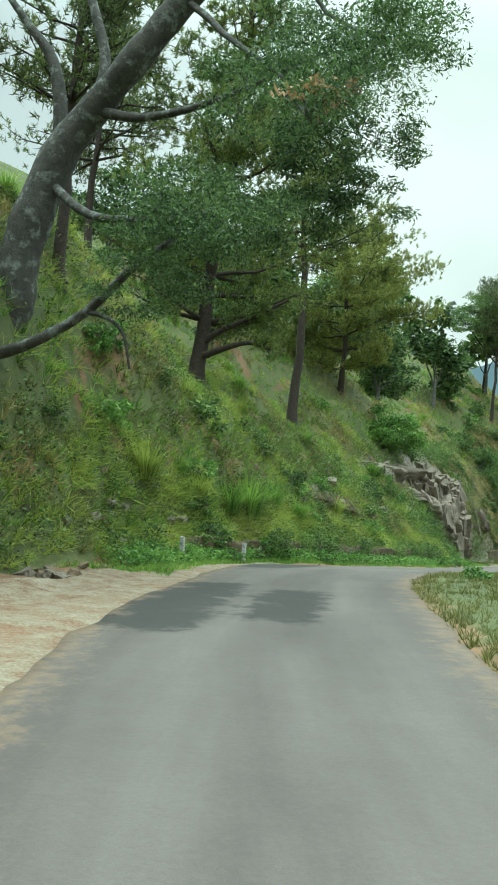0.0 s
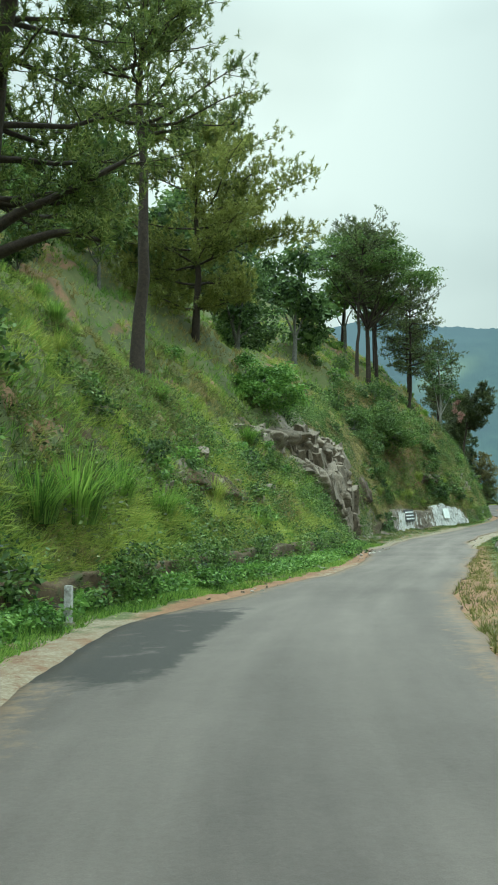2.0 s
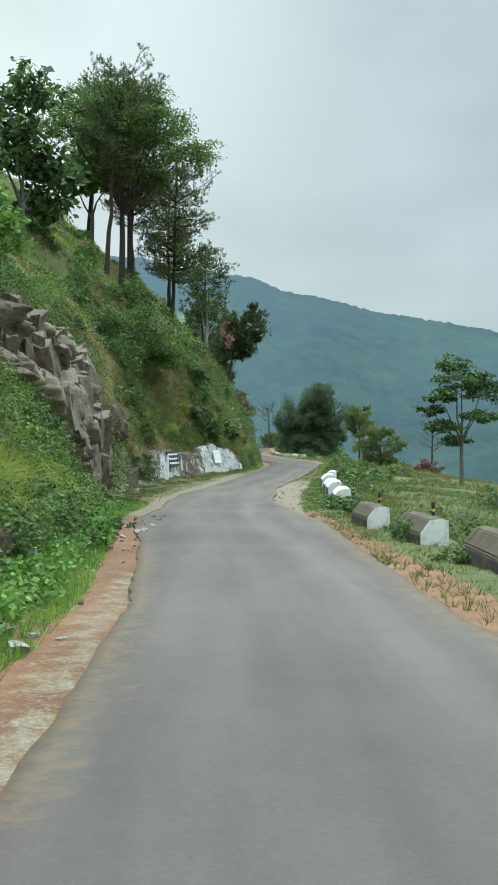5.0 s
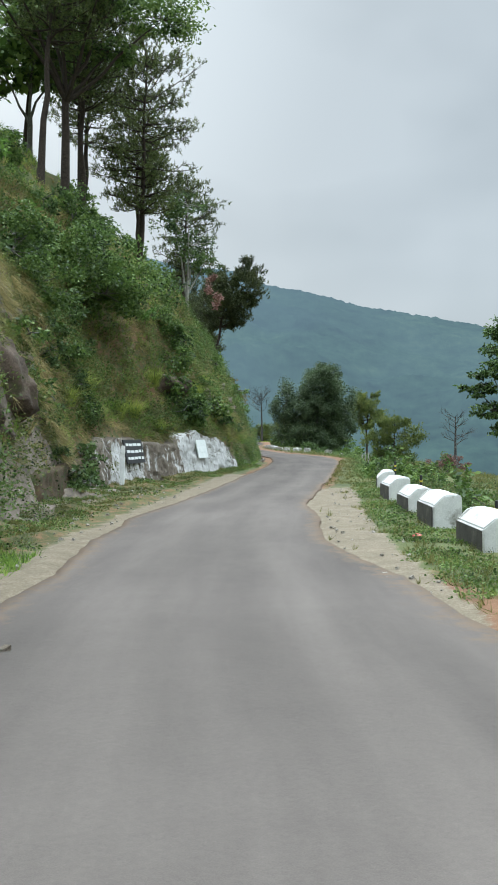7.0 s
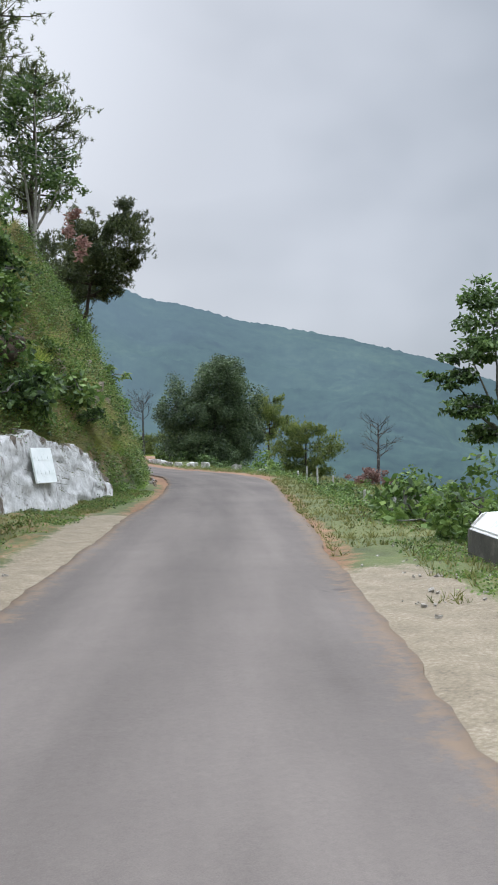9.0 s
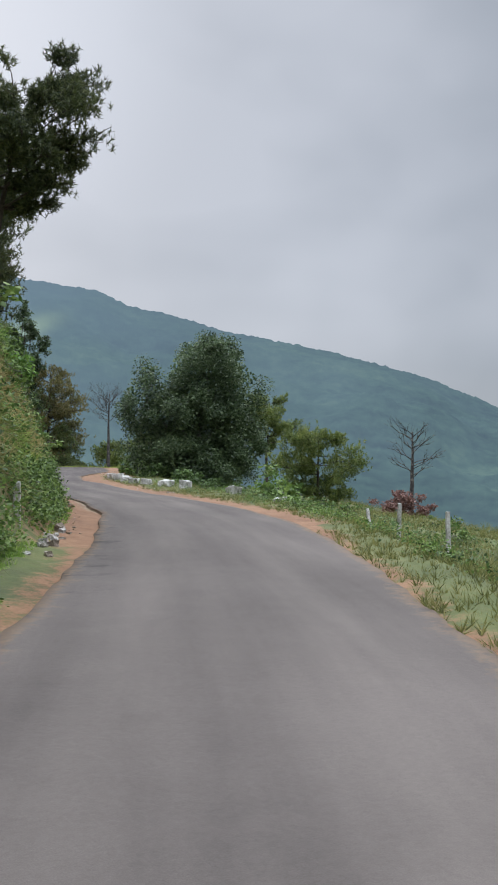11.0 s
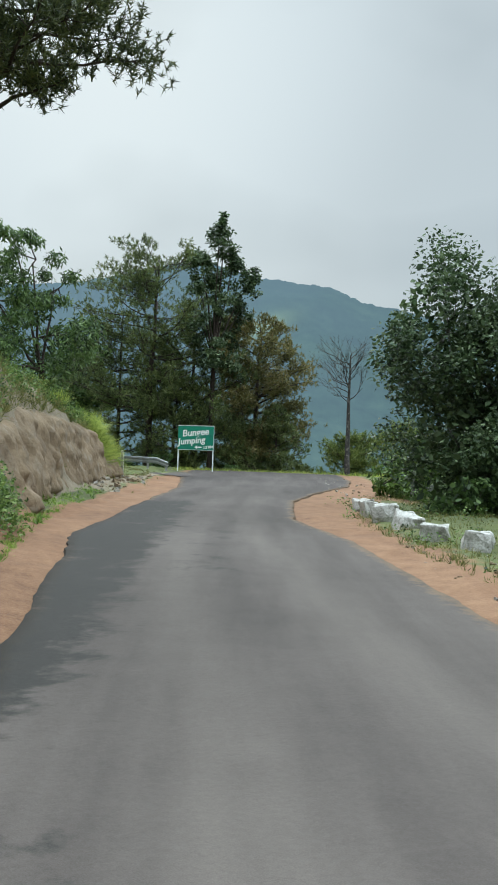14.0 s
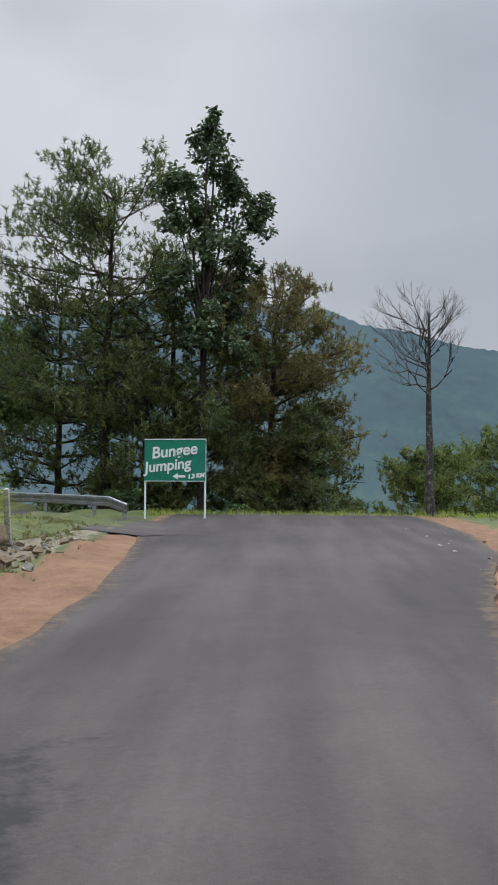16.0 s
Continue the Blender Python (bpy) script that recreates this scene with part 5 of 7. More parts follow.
# the wood along the crest of the slope
for s_c, d_c, k in ((52, -14.0, 0.7), (58, -15.5, 0.8), (46, -14.0, 0.6), (49, -12.6, 0.5), (43, -13.2, 0.55), (55, -12.8, 0.6), (40, -15.0, 0.6), (60, -13.0, 0.7), (66, -12.5, 0.7), (63, -15.0, 0.9), (69, -14.5, 0.9), (34, -16.0, 0.4), (75, -15.0, 0.9)):
    copy_thing([ob for ob in scene.objects if ob.name.split(".")[0] == "crest_tree"][int(s_c) % 4], turned(spot(s_c, d_c, -0.2), s_c * 37.0, k))
CREST = random.Random(19)
crest_kinds = [ob for ob in scene.objects if ob.name.split(".")[0] == "crest_tree"]
for k in range(14):
    s_c, d_c = CREST.uniform(58, 96), -CREST.uniform(17, 30)
    copy_thing(CREST.choice(crest_kinds), turned(spot(s_c, d_c, -0.2), CREST.uniform(0, 360), CREST.uniform(0.75, 1.15)))


# ---------------------------------------------------------------- walls, rock, roadside things
def frame_at(s, d, h=None, turn=0.0):
    """A pose on the ground whose y runs along the road and x to its right."""
    p = spot(s, d) if h is None else Vector(at(s, d, h))
    return Matrix.Translation(p) @ Matrix.Rotation(heading(s) + radians(turn), 4, "Z")


def foot_of(s):
    return float(np.interp(s, HILL_S, HILL_DH[:, 0, 0]))


def hill_at(s, h):
    """The way out at which the hillside reaches a height."""
    j = min(max(int(np.searchsorted(HILL_S, s)) - 1, 0), len(HILL_S) - 2)
    t = (s - HILL_S[j]) / (HILL_S[j + 1] - HILL_S[j])
    pr = HILL_DH[j] * (1 - t) + HILL_DH[j + 1] * t
    return float(np.interp(h, pr[:, 1], pr[:, 0]))


def lump_mesh(name, size, seed, cuts=1, jag=0.22, material=STONE):
    """An angular stone: a cut cube pushed about by noise."""
    bm = bmesh.new()
    bmesh.ops.create_cube(bm, size=1.0)
    bmesh.ops.subdivide_edges(bm, edges=bm.edges[:], cuts=cuts, use_grid_fill=True)
    for v in bm.verts:
        v.co += Vector(noise.noise_vector(v.co * 1.9 + Vector((seed * 3.7, seed * 1.3, seed)))) * jag
        v.co = Vector((v.co.x * size[0], v.co.y * size[1], v.co.z * size[2]))
    me = bpy.data.meshes.new(name)
    bm.to_mesh(me)
    bm.free()
    me.materials.append(material)
    return me


def skin(name, s0, s1, h0, h1, step, mat, parent, out, blocky=False, seed=0.0, top=None, low=None, roof=None):
    """A broken face laid over a steep stretch of the hill: jointed slabs of rock, or lumpy cut earth.
    top, low: (ways along, heights) of its upper and lower rim; roof: (height, depth) of an overhanging ledge."""
    ss, k = np.arange(s0, s1, step), np.linspace(0, 1, max(4, int((h1 - h0) / step)))
    v = []
    for s in ss:
        hi = h1 if top is None else float(np.interp(s, top[0], top[1]))
        lo = h0 if low is None else float(np.interp(s, low[0], low[1]))
        rim = min(1.0, (s - s0) / 1.2, (s1 - s) / 1.2)
        for u in k:
            h = lo + (hi - lo) * u
            w = Vector((s, h, seed))
            wob = noise.noise(w * 0.5) * 0.8
            if blocky:
                push = 0.25 * noise.noise(w * 0.6)
                for size, amount, gap in ((1.0, 1.0, 0.30), (2.3, 0.42, 0.14)):
                    q = Vector(((s * 0.95 + h * 0.30 + wob * 0.5) * size, (h * 0.52 - s * 0.14 + wob * 0.4) * size, seed))
                    far, near = noise.voronoi(q, distance_metric="CHEBYCHEV")
                    push += noise.noise(near[0] * 5.3) * amount - gap * max(0.0, 1 - (far[1] - far[0]) / 0.12)
                push += noise.noise(w * 3.5) * 0.07 + noise.noise(w * 8.0) * 0.04
            else:
                push = noise.noise(w * 0.6) * 0.22 + noise.noise(Vector((s * 2.4, h * 0.7, seed))) * 0.12 + abs(noise.noise(w * 1.4)) * 0.22 + noise.noise(w * 4.0) * 0.11 + abs(noise.noise(w * 9.0)) * 0.07
            if roof:
                at_h = roof[0] + 0.35 * noise.noise(Vector((s * 0.5, 7.0, seed)))
                push += roof[1] * (math.exp(-((h - at_h) / 0.40) ** 2) - 0.9 * math.exp(-((h - at_h + 0.75) / 0.40) ** 2))
            edge = min(1.0, max(0.0, rim), (1.02 - u) * 5, u * 8 + 0.35)
            v.append(at(s, hill_at(s, h) + out * edge + push * edge - 0.25 * (1 - edge), h))
    n, m = len(ss), len(k)
    idx = np.arange(n * m).reshape(n, m)
    f = np.stack([idx[:-1, :-1], idx[1:, :-1], idx[1:, 1:], idx[:-1, 1:]], -1).reshape(-1, 4)
    return part(name, array_mesh(name, v, f, False), mat, parent)


ROCK_LOW = ((53.5, 56.5, 58.5, 60.5, 62, 68.8), (3.9, 2.9, 1.8, 0.9, 0.2, 0.2))


def build_rock_face():
    rng = random.Random(5)
    face = thing("rock_face", Matrix(), "broken grey and rust-stained rock face in the hillside", "rock", kind="structure")
    kinds = [lump_mesh("rock", (1, 1, 1), k, 1, 0.20, STONE) for k in range(12)]

    def place(s, h, size, out=0.0):
        d = hill_at(s, h) + out
        ob = part("rock", rng.choice(kinds), None, face)
        ob.matrix_world = (frame_at(s, d, h) @ Matrix.Rotation(radians(rng.uniform(-25, 25)), 4, "Z") @ Matrix.Rotation(radians(16 + rng.uniform(-9, 9)), 4, "X")
                           @ Matrix.Rotation(radians(rng.uniform(-14, 14)), 4, "Y") @ Matrix.Diagonal((*size, 1)))

    for _ in range(84):
        s, h = rng.uniform(54.5, 64.8), rng.uniform(0.7, 5.6)
        if h < np.interp(s, ROCK_LOW[0], ROCK_LOW[1]) + 0.2:
            continue
        w = rng.uniform(0.3, 0.95)
        place(s, h, (w * rng.uniform(0.7, 1.0), w * rng.uniform(0.6, 1.1), w * rng.uniform(0.9, 2.0)), rng.uniform(0.15, 0.60))
    for s, h, size in ((60.6, 3.6, (0.8, 1.2, 1.5)), (61.0, 2.3, (0.6, 1.0, 1.6)), (60.0, 1.5, (0.5, 0.7, 1.3)), (62.4, 4.4, (0.9, 1.5, 0.8)), (59.4, 4.6, (0.8, 1.2, 0.9))):
        place(s, h, size, 0.25)
    skin("bank_rock", 65.0, 80.0, 1.2, 6.6, 0.12, BANK_ROCK, face, -0.22, blocky=True, seed=14.0)
    skin("face", 53.5, 66.0, 0.3, 6.3, 0.08, STONE, face, 0.50, blocky=True, seed=3.0, roof=(5.3, 0.50), top=((53.5, 58.5, 61, 64, 68.8), (5.8, 6.4, 6.3, 5.6, 4.6)), low=(ROCK_LOW[0], ROCK_LOW[1]))
    skin("ledge", 46.5, 54.6, 4.0, 5.8, 0.09, STONE, face, 0.30, blocky=True, seed=6.0, roof=(5.3, 0.45), top=((46.5, 50, 57.6), (5.3, 5.6, 5.9)), low=((46.5, 50, 57.6), (4.7, 4.4, 3.9)))
    skin("spur_ledge", 91.2, 96.4, 3.0, 4.7, 0.09, BANK_ROCK, face, 0.12, blocky=True, seed=9.0, roof=(4.1, 0.45))
    for _ in range(26):
        s, h = rng.uniform(48, 57), rng.uniform(4.6, 5.8)
        w = rng.uniform(0.3, 0.8)
        place(s, h, (w * 0.7, w, w * rng.uniform(0.5, 0.9)), rng.uniform(-0.1, 0.1))
    for _ in range(30):
        s, h = rng.uniform(30, 50), rng.uniform(2.0, 4.2)
        w = rng.uniform(0.2, 0.55)
        place(s, h, (w * 0.7, w, w * 0.7), -0.05)
    for _ in range(16):
        s, h = rng.uniform(98, 106), rng.uniform(3.0, 4.6)
        w = rng.uniform(0.3, 0.8)
        place(s, h, (w * 0.7, w, w * 0.6), 0.0)
    for _ in range(9):
        s, h = rng.uniform(17, 24), rng.uniform(0.3, 1.3)
        w = rng.uniform(0.15, 0.32)
        place(s, h, (w * 0.7, w, w * 0.6), 0.1)


def build_whitewashed_wall():
    """A battered rubble wall: uneven courses under whitewash, a ragged top, and a strip that runs back into the bank."""
    wall = thing("retaining_wall", Matrix(), "rough stone retaining wall with peeling whitewash and dark streaks", "wall", kind="structure")
    ss, up = np.arange(80.5, 97.3, 0.09), np.linspace(0, 1, 20)
    v, white = [], []
    for s in ss:
        top = float(np.interp(s, [80.5, 82, 84, 86, 88, 90, 91.4, 92.8, 95, 96.5, 97.3], [1.1, 1.55, 1.7, 1.65, 1.45, 1.40, 1.80, 1.85, 1.5, 1.1, 0.5])) + 0.16 * noise.noise(Vector((s * 1.3, 2, 0))) + 0.07 * noise.noise(Vector((s * 4.0, 5, 0)))
        for u in (*up, 1.04):
            h = -0.15 + (top + 0.15) * min(u, 1.0)
            w = Vector((s, h, 4.0))
            far, near = noise.voronoi(Vector((s * 1.5, h * 2.4, 1.0)))
            push = 0.09 * noise.noise(near[0] * 4.1) - 0.07 * max(0.0, 1 - (far[1] - far[0]) / 0.14) + 0.10 * noise.noise(w * 0.9) + 0.03 * noise.noise(w * 6.0)
            d = foot_of(s) + 0.28 - h * 0.22 + push - (0.9 if u > 1.0 else 0.0)
            v.append(at(s, d, h + (0.10 if u > 1.0 else 0.0)))
            white.append(float(np.interp(s, [80.5, 83, 84, 87, 88.5, 90.2, 91.0, 96.5, 97.3], [0.30, 0.52, 0.60, 0.50, 0.34, 0.36, 0.78, 0.74, 0.4])) - 0.25 * max(0.0, h - top + 0.25) / 0.25)
    n, m = len(ss), len(up) + 1
    idx = np.arange(n * m).reshape(n, m)
    f = np.stack([idx[:-1, :-1], idx[1:, :-1], idx[1:, 1:], idx[:-1, 1:]], -1).reshape(-1, 4)
    me = array_mesh("wall_face", v, f, False)
    put_attr(me, "white", white)
    part("wall_face", me, PEELING, wall)


def wall_board(name, s, w, h0, hgt, mat, label, lines, ink):
    """A painted board on the wall with rows of worn writing, drawn as bars."""
    board = thing(name, frame_at(s, foot_of(s) + 0.36 - (h0 + hgt / 2) * 0.22, h0 + hgt / 2, math.degrees(math.atan2(foot_of(s + 0.7) - foot_of(s - 0.7), 1.4)) * -1.0)
                  @ Matrix.Rotation(radians(-12), 4, "Y"), label, "sign")
    bm = bmesh.new()
    box(bm, (0.05, w, hgt), Matrix(), 0.008)
    part("panel", bm, mat, board)
    rng = random.Random(len(name) * 7 + int(s))
    for r in range(lines):
        z = hgt * (0.5 - (r + 0.75) / (lines + 0.5))
        y = -w * 0.42
        while y < w * 0.38:
            ln = rng.uniform(0.10, 0.24) * w
            bm = bmesh.new()
            box(bm, (0.008, min(ln, w * 0.42 - y), hgt * 0.11), Matrix.Translation((0.031, y + ln / 2, z + rng.uniform(-0.01, 0.01))))
            part("writing_bar", bm, ink, board)
            y += ln + 0.07


def low_wall(s0, s1, top0, top1, label, seed, mat=MOSSY):
    """A low wall of rough masonry with a rounded, uneven top."""
    wall = thing("low_wall", Matrix(), label, "wall", "low roadside walls", "structure")
    ss, v = np.arange(s0, s1, 0.14), []
    prof = [(0.18, -0.15), (0.17, 0.10), (0.16, 0.30), (0.15, 0.50), (0.14, 0.70), (0.13, 0.90), (0.11, 0.99), (-0.08, 1.0), (-0.32, 0.99), (-0.36, 0.5)]
    for s in ss:
        end = min(1.0, (s - s0) / 0.5 + 0.1, (s1 - s) / 0.5 + 0.1)
        top = (top0 + (top1 - top0) * (s - s0) / (s1 - s0)) * end + 0.10 * noise.noise(Vector((s * 0.7, seed, 0))) + 0.05 * noise.noise(Vector((s * 3.0, seed, 4)))
        for x, u in prof:
            w = Vector((s, u * top * 2.0, seed))
            far, near = noise.voronoi(Vector((s * 1.4, u * top * 2.6, seed)))
            push = 0.08 * noise.noise(near[0] * 4.1) - 0.05 * max(0.0, 1 - (far[1] - far[0]) / 0.14) + 0.07 * noise.noise(w * 0.8)
            v.append(at(s, foot_of(s) + x + push, u * top + 0.02 * noise.noise(w * 5.0)))
    n, m = len(ss), len(prof)
    idx = np.arange(n * m).reshape(n, m)
    f = np.stack([idx[:-1, :-1], idx[1:, :-1], idx[1:, 1:], idx[:-1, 1:]], -1).reshape(-1, 4)
    part("masonry", array_mesh("masonry", v, f, False), mat, wall)


def marker_post(s, d, hgt, label, lean=0.0, turn=0.0, top_band=True, wide=0.13, mat=WHITEWASH):
    """A square whitewashed concrete post with a chamfered head."""
    post = thing("marker_post", (frame_at(s, d) if top_band else frame_at(s, d, 0.0)) @ Matrix.Rotation(radians(lean), 4, "X") @ Matrix.Rotation(radians(turn), 4, "Z"), label, "post", "white roadside posts")
    bm = bmesh.new()
    vs = box(bm, (wide, wide, hgt + 0.3), Matrix.Translation((0, 0, hgt / 2 - 0.15)), 0.015)
    for v in bm.verts:
        k = max(0.0, (v.co.z / hgt - 0.9) * 4)
        v.co.x *= 1 - 0.35 * k - 0.08 * v.co.z / hgt
        v.co.y *= 1 - 0.35 * k - 0.08 * v.co.z / hgt
    rough(bm, 0.012, 5, s)
    part("shaft", bm, mat, post)
    bm = bmesh.new()
    box(bm, (wide * 1.7, wide * 1.7, 0.12), Matrix.Translation((0, 0, 0.0)), 0.03)
    rough(bm, 0.02, 5, s)
    part("footing", bm, CONCRETE, post)
    return post


def guard_block(s, d, brown, length=1.9, wide=0.82, tall=1.0):
    """A concrete kerb block: upright dark face to the road, sloping whitewashed top, upright end faces."""
    block = thing("guard_block", frame_at(s, d, None, random.Random(int(s * 10)).uniform(-4, 4)),
                  "stained brown-topped concrete guard block with a whitewashed end" if brown else "whitewashed concrete guard block with a dark road face", "guard block", "guard blocks along the drop")
    prof = [(x * wide, z * tall) for x, z in ((-0.34, -0.25), (0.34, -0.25), (0.34, 0.56), (0.20, 0.59), (-0.10, 0.57), (-0.34, 0.30 if brown else 0.38))]
    bm = bmesh.new()
    rings = []
    for y in (-length / 2, -length / 4, 0, length / 4, length / 2):
        rings.append([bm.verts.new((x, y, z)) for x, z in prof])
    for a, b in zip(rings, rings[1:]):
        for i in range(len(prof)):
            bm.faces.new((a[i], a[(i + 1) % len(prof)], b[(i + 1) % len(prof)], b[i]))
    bm.faces.new(list(reversed(rings[0])))
    bm.faces.new(rings[-1])
    bmesh.ops.recalc_face_normals(bm, faces=bm.faces[:])
    sharp = [e for e in bm.edges if len(e.link_faces) == 2 and e.calc_face_angle(0) > 0.3]
    bmesh.ops.bevel(bm, geom=sharp, offset=0.025, segments=2, affect="EDGES")
    rough(bm, 0.022, 3.0, s)
    part("body", bm, BROWN_CONCRETE if brown else WHITEWASH, block)
    # a thin panel makes the road side darker than the rest
    bm = bmesh.new()
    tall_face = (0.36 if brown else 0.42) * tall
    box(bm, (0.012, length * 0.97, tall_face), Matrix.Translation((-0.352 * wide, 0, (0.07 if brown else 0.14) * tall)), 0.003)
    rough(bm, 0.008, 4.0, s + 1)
    part("road_face", bm, DARK_CONCRETE, block, "darker face towards the road")
    if brown:
        bm = bmesh.new()
        vs = [bm.verts.new((x * 0.97, -length / 2 - 0.030, z)) for x, z in prof]
        ws = [bm.verts.new((x * 0.97, -length / 2 + 0.012, z)) for x, z in prof]
        bm.faces.new(list(reversed(vs)))
        bm.faces.new(ws)
        for i in range(len(prof)):
            bm.faces.new((vs[i], vs[(i + 1) % len(prof)], ws[(i + 1) % len(prof)], ws[i]))
        bmesh.ops.recalc_face_normals(bm, faces=bm.faces[:])
        part("end_face", bm, WHITEWASH, block, "whitewashed end face")


def hazard_post(s, d, hgt=0.78):
    post = thing("hazard_post", frame_at(s, d), "slim black post with yellow bands beside the guard blocks", "post", "black and yellow posts")
    t = Tubes()
    t.add([(0, 0, -0.3), (0, 0, hgt * 0.5), (0, 0, hgt)], [0.038, 0.038, 0.038], 12)
    t.add([(0, 0, hgt), (0, 0, hgt + 0.015)], [0.038, 0.004], 12)
    part("shaft", t.mesh("hazard_shaft"), BLACK_PAINT, post)
    for z in (hgt * 0.62, hgt * 0.80):
        a = np.linspace(0, 2 * np.pi, 13)
        v, f = [], []
        for k in a:
            for r, dz in ((0.0400, 0.0), (0.0400, 0.05)):
                v.append((math.cos(k) * r, math.sin(k) * r, z + dz + 0.03 * math.sin(k)))
        f = [(2 * i, 2 * i + 2, 2 * i + 3, 2 * i + 1) for i in range(12)]
        part("yellow_band", array_mesh("yellow_band", v, f, True), YELLOW_PAINT, post)


def buried_block(s, d, size, turn, label, mat=DIRTY_WHITE):
    ob = thing("fallen_block", frame_at(s, d, None, turn) @ Matrix.Rotation(radians(5 - (s * 37) % 11), 4, "X"), label, "concrete block", "fallen white blocks")
    bm = bmesh.new()
    box(bm, size, Matrix.Translation((0, 0, size[2] * 0.06)), 0.04)
    bmesh.ops.subdivide_edges(bm, edges=[e for e in bm.edges if e.calc_length() > 0.3], cuts=2, use_grid_fill=True)
    rough(bm, 0.11, 2.4, s)
    rough(bm, 0.05, 6.0, s)
    part("body", bm, mat, ob)


def text_mesh(body, size, m, thick=0.006):
    cu = bpy.data.curves.new("writing", "FONT")
    cu.body, cu.size, cu.extrude, cu.shear, cu.offset = body, size, thick, 0.15, 0.010
    cu.align_x, cu.align_y = "CENTER", "CENTER"
    ob = bpy.data.objects.new("writing", cu)
    scene.collection.objects.link(ob)
    bpy.context.view_layer.update()
    me = bpy.data.meshes.new_from_object(ob.evaluated_get(bpy.context.evaluated_depsgraph_get()))
    bpy.data.objects.remove(ob)
    bpy.data.curves.remove(cu)
    me.transform(m)
    me.materials.clear()
    return me


def build_sign():
    a, b = Vector(at(168.9, -3.62, 0)), Vector(at(168.6, -1.84, 0))
    mid = (a + b) / 2
    ang = math.atan2(b.y - a.y, b.x - a.x)
    sign = thing("road_sign", Matrix.Translation((mid.x, mid.y, spot(168.8, -2.7).z - 0.02)) @ Matrix.Rotation(ang, 4, "Z"), "green board on two thin white posts with white painted lettering", "sign")
    w, h0, h1 = 1.84, 1.10, 2.34
    for x in (-w / 2 + 0.02, w / 2 - 0.02):
        t = Tubes()
        t.add([(x, 0.04, -0.4), (x, 0.04, 1.0), (x, 0.04, h1)], [0.03, 0.03, 0.03], 8)
        part("post", t.mesh("sign_post"), SIGN_WHITE, sign, "thin white post")
    bm = bmesh.new()
    box(bm, (w, 0.02, h1 - h0), Matrix.Translation((0, 0, (h0 + h1) / 2)), 0.004)
    rough(bm, 0.008, 1.8, 2)
    board = part("board", bm, SIGN_GREEN, sign, "green painted board")
    for z, hgt in ((h1 - 0.012, 0.028), (h0 + 0.012, 0.018)):
        bm = bmesh.new()
        box(bm, (w, 0.006, hgt), Matrix.Translation((0, -0.022, z)))
        part("rim", bm, SIGN_WHITE, board, "worn white rim")
    face = Matrix.Rotation(radians(90), 4, "X")
    for body, size, x, z in (("Bungee", 0.47, -0.02, h1 - 0.36), ("Jumping", 0.44, -0.22, h1 - 0.78), ("1.3 KM", 0.17, 0.64, h0 + 0.16)):
        part("lettering", text_mesh(body, size, Matrix.Translation((x, -0.024, z)) @ Matrix.Rotation(radians(-6.0), 4, "Y") @ face), SIGN_WHITE, board, "white painted words")
    bm = bmesh.new()
    pts = [(-0.20, 0), (-0.05, 0.09), (-0.05, 0.035), (0.18, 0.035), (0.18, -0.035), (-0.05, -0.035), (-0.05, -0.09)]
    front = [bm.verts.new((x + 0.14, -0.030, z + h0 + 0.15)) for x, z in pts]
    back = [bm.verts.new((x + 0.14, -0.016, z + h0 + 0.15)) for x, z in pts]
    bm.faces.new(front)
    bm.faces.new(list(reversed(back)))
    for i in range(len(pts)):
        bm.faces.new((front[i], back[i], back[(i + 1) % len(pts)], front[(i + 1) % len(pts)]))
    bmesh.ops.recalc_face_normals(bm, faces=bm.faces[:])
    part("arrow", bm, SIGN_WHITE, board, "white arrow")


def build_guard_rail():
    """A W-beam on short posts along the outside of the bend."""
    pts = [Vector(at(168.2, -4.0, 0)), Vector(at(170.6, -6.6, 0)), Vector(at(174.0, -10.2, 0)), Vector(at(179.5, -15.6, 0)), Vector(at(187.0, -23.0, 0))]
    zs = [spot(*k).z for k in ((168.2, -4.0), (170.6, -6.6), (174.0, -10.2), (178.5, -15.6), (186.0, -23.0))]
    base = pts[0].z
    rail = thing("guard_rail", Matrix(), "galvanised steel guard rail with a bent end", "guard rail")
    path = []
    for k, p in enumerate(pts):
        path.append(Vector((p.x, p.y, base + (0.30, 0.55, 0.60, 0.62, 0.64)[k])))
    path.insert(1, path[0].lerp(path[1], 0.25) + Vector((0, 0, 0.14)))
    prof = [(0.0, -0.15), (0.035, -0.12), (0.035, -0.055), (-0.03, -0.03), (-0.03, 0.03), (0.035, 0.055), (0.035, 0.12), (0.0, 0.15)]
    bm = bmesh.new()
    rings = []
    for i, p in enumerate(path):
        q = path[min(i + 1, len(path) - 1)] - path[max(i - 1, 0)]
        nrm = Vector((-q.y, q.x, 0)).normalized()
        rings.append([bm.verts.new(p + nrm * x + Vector((0, 0, z))) for x, z in prof])
    for a, b in zip(rings, rings[1:]):
        for i in range(len(prof) - 1):
            bm.faces.new((a[i], a[i + 1], b[i + 1], b[i]))
    bmesh.ops.solidify(bm, geom=bm.faces[:], thickness=0.008)
    part("beam", bm, STEEL, rail)
    for i in range(len(path) - 1):
        n = max(1, int((path[i + 1] - path[i]).length / 2.2))
        for k in range(n):
            p = path[i].lerp(path[i + 1], (k + 0.3) / n)
            bm = bmesh.new()
            box(bm, (0.10, 0.06, 1.0), Matrix.Translation((p.x + 0.08, p.y + 0.06, p.z - 0.40)), 0.006)
            part("post", bm, STEEL, rail)


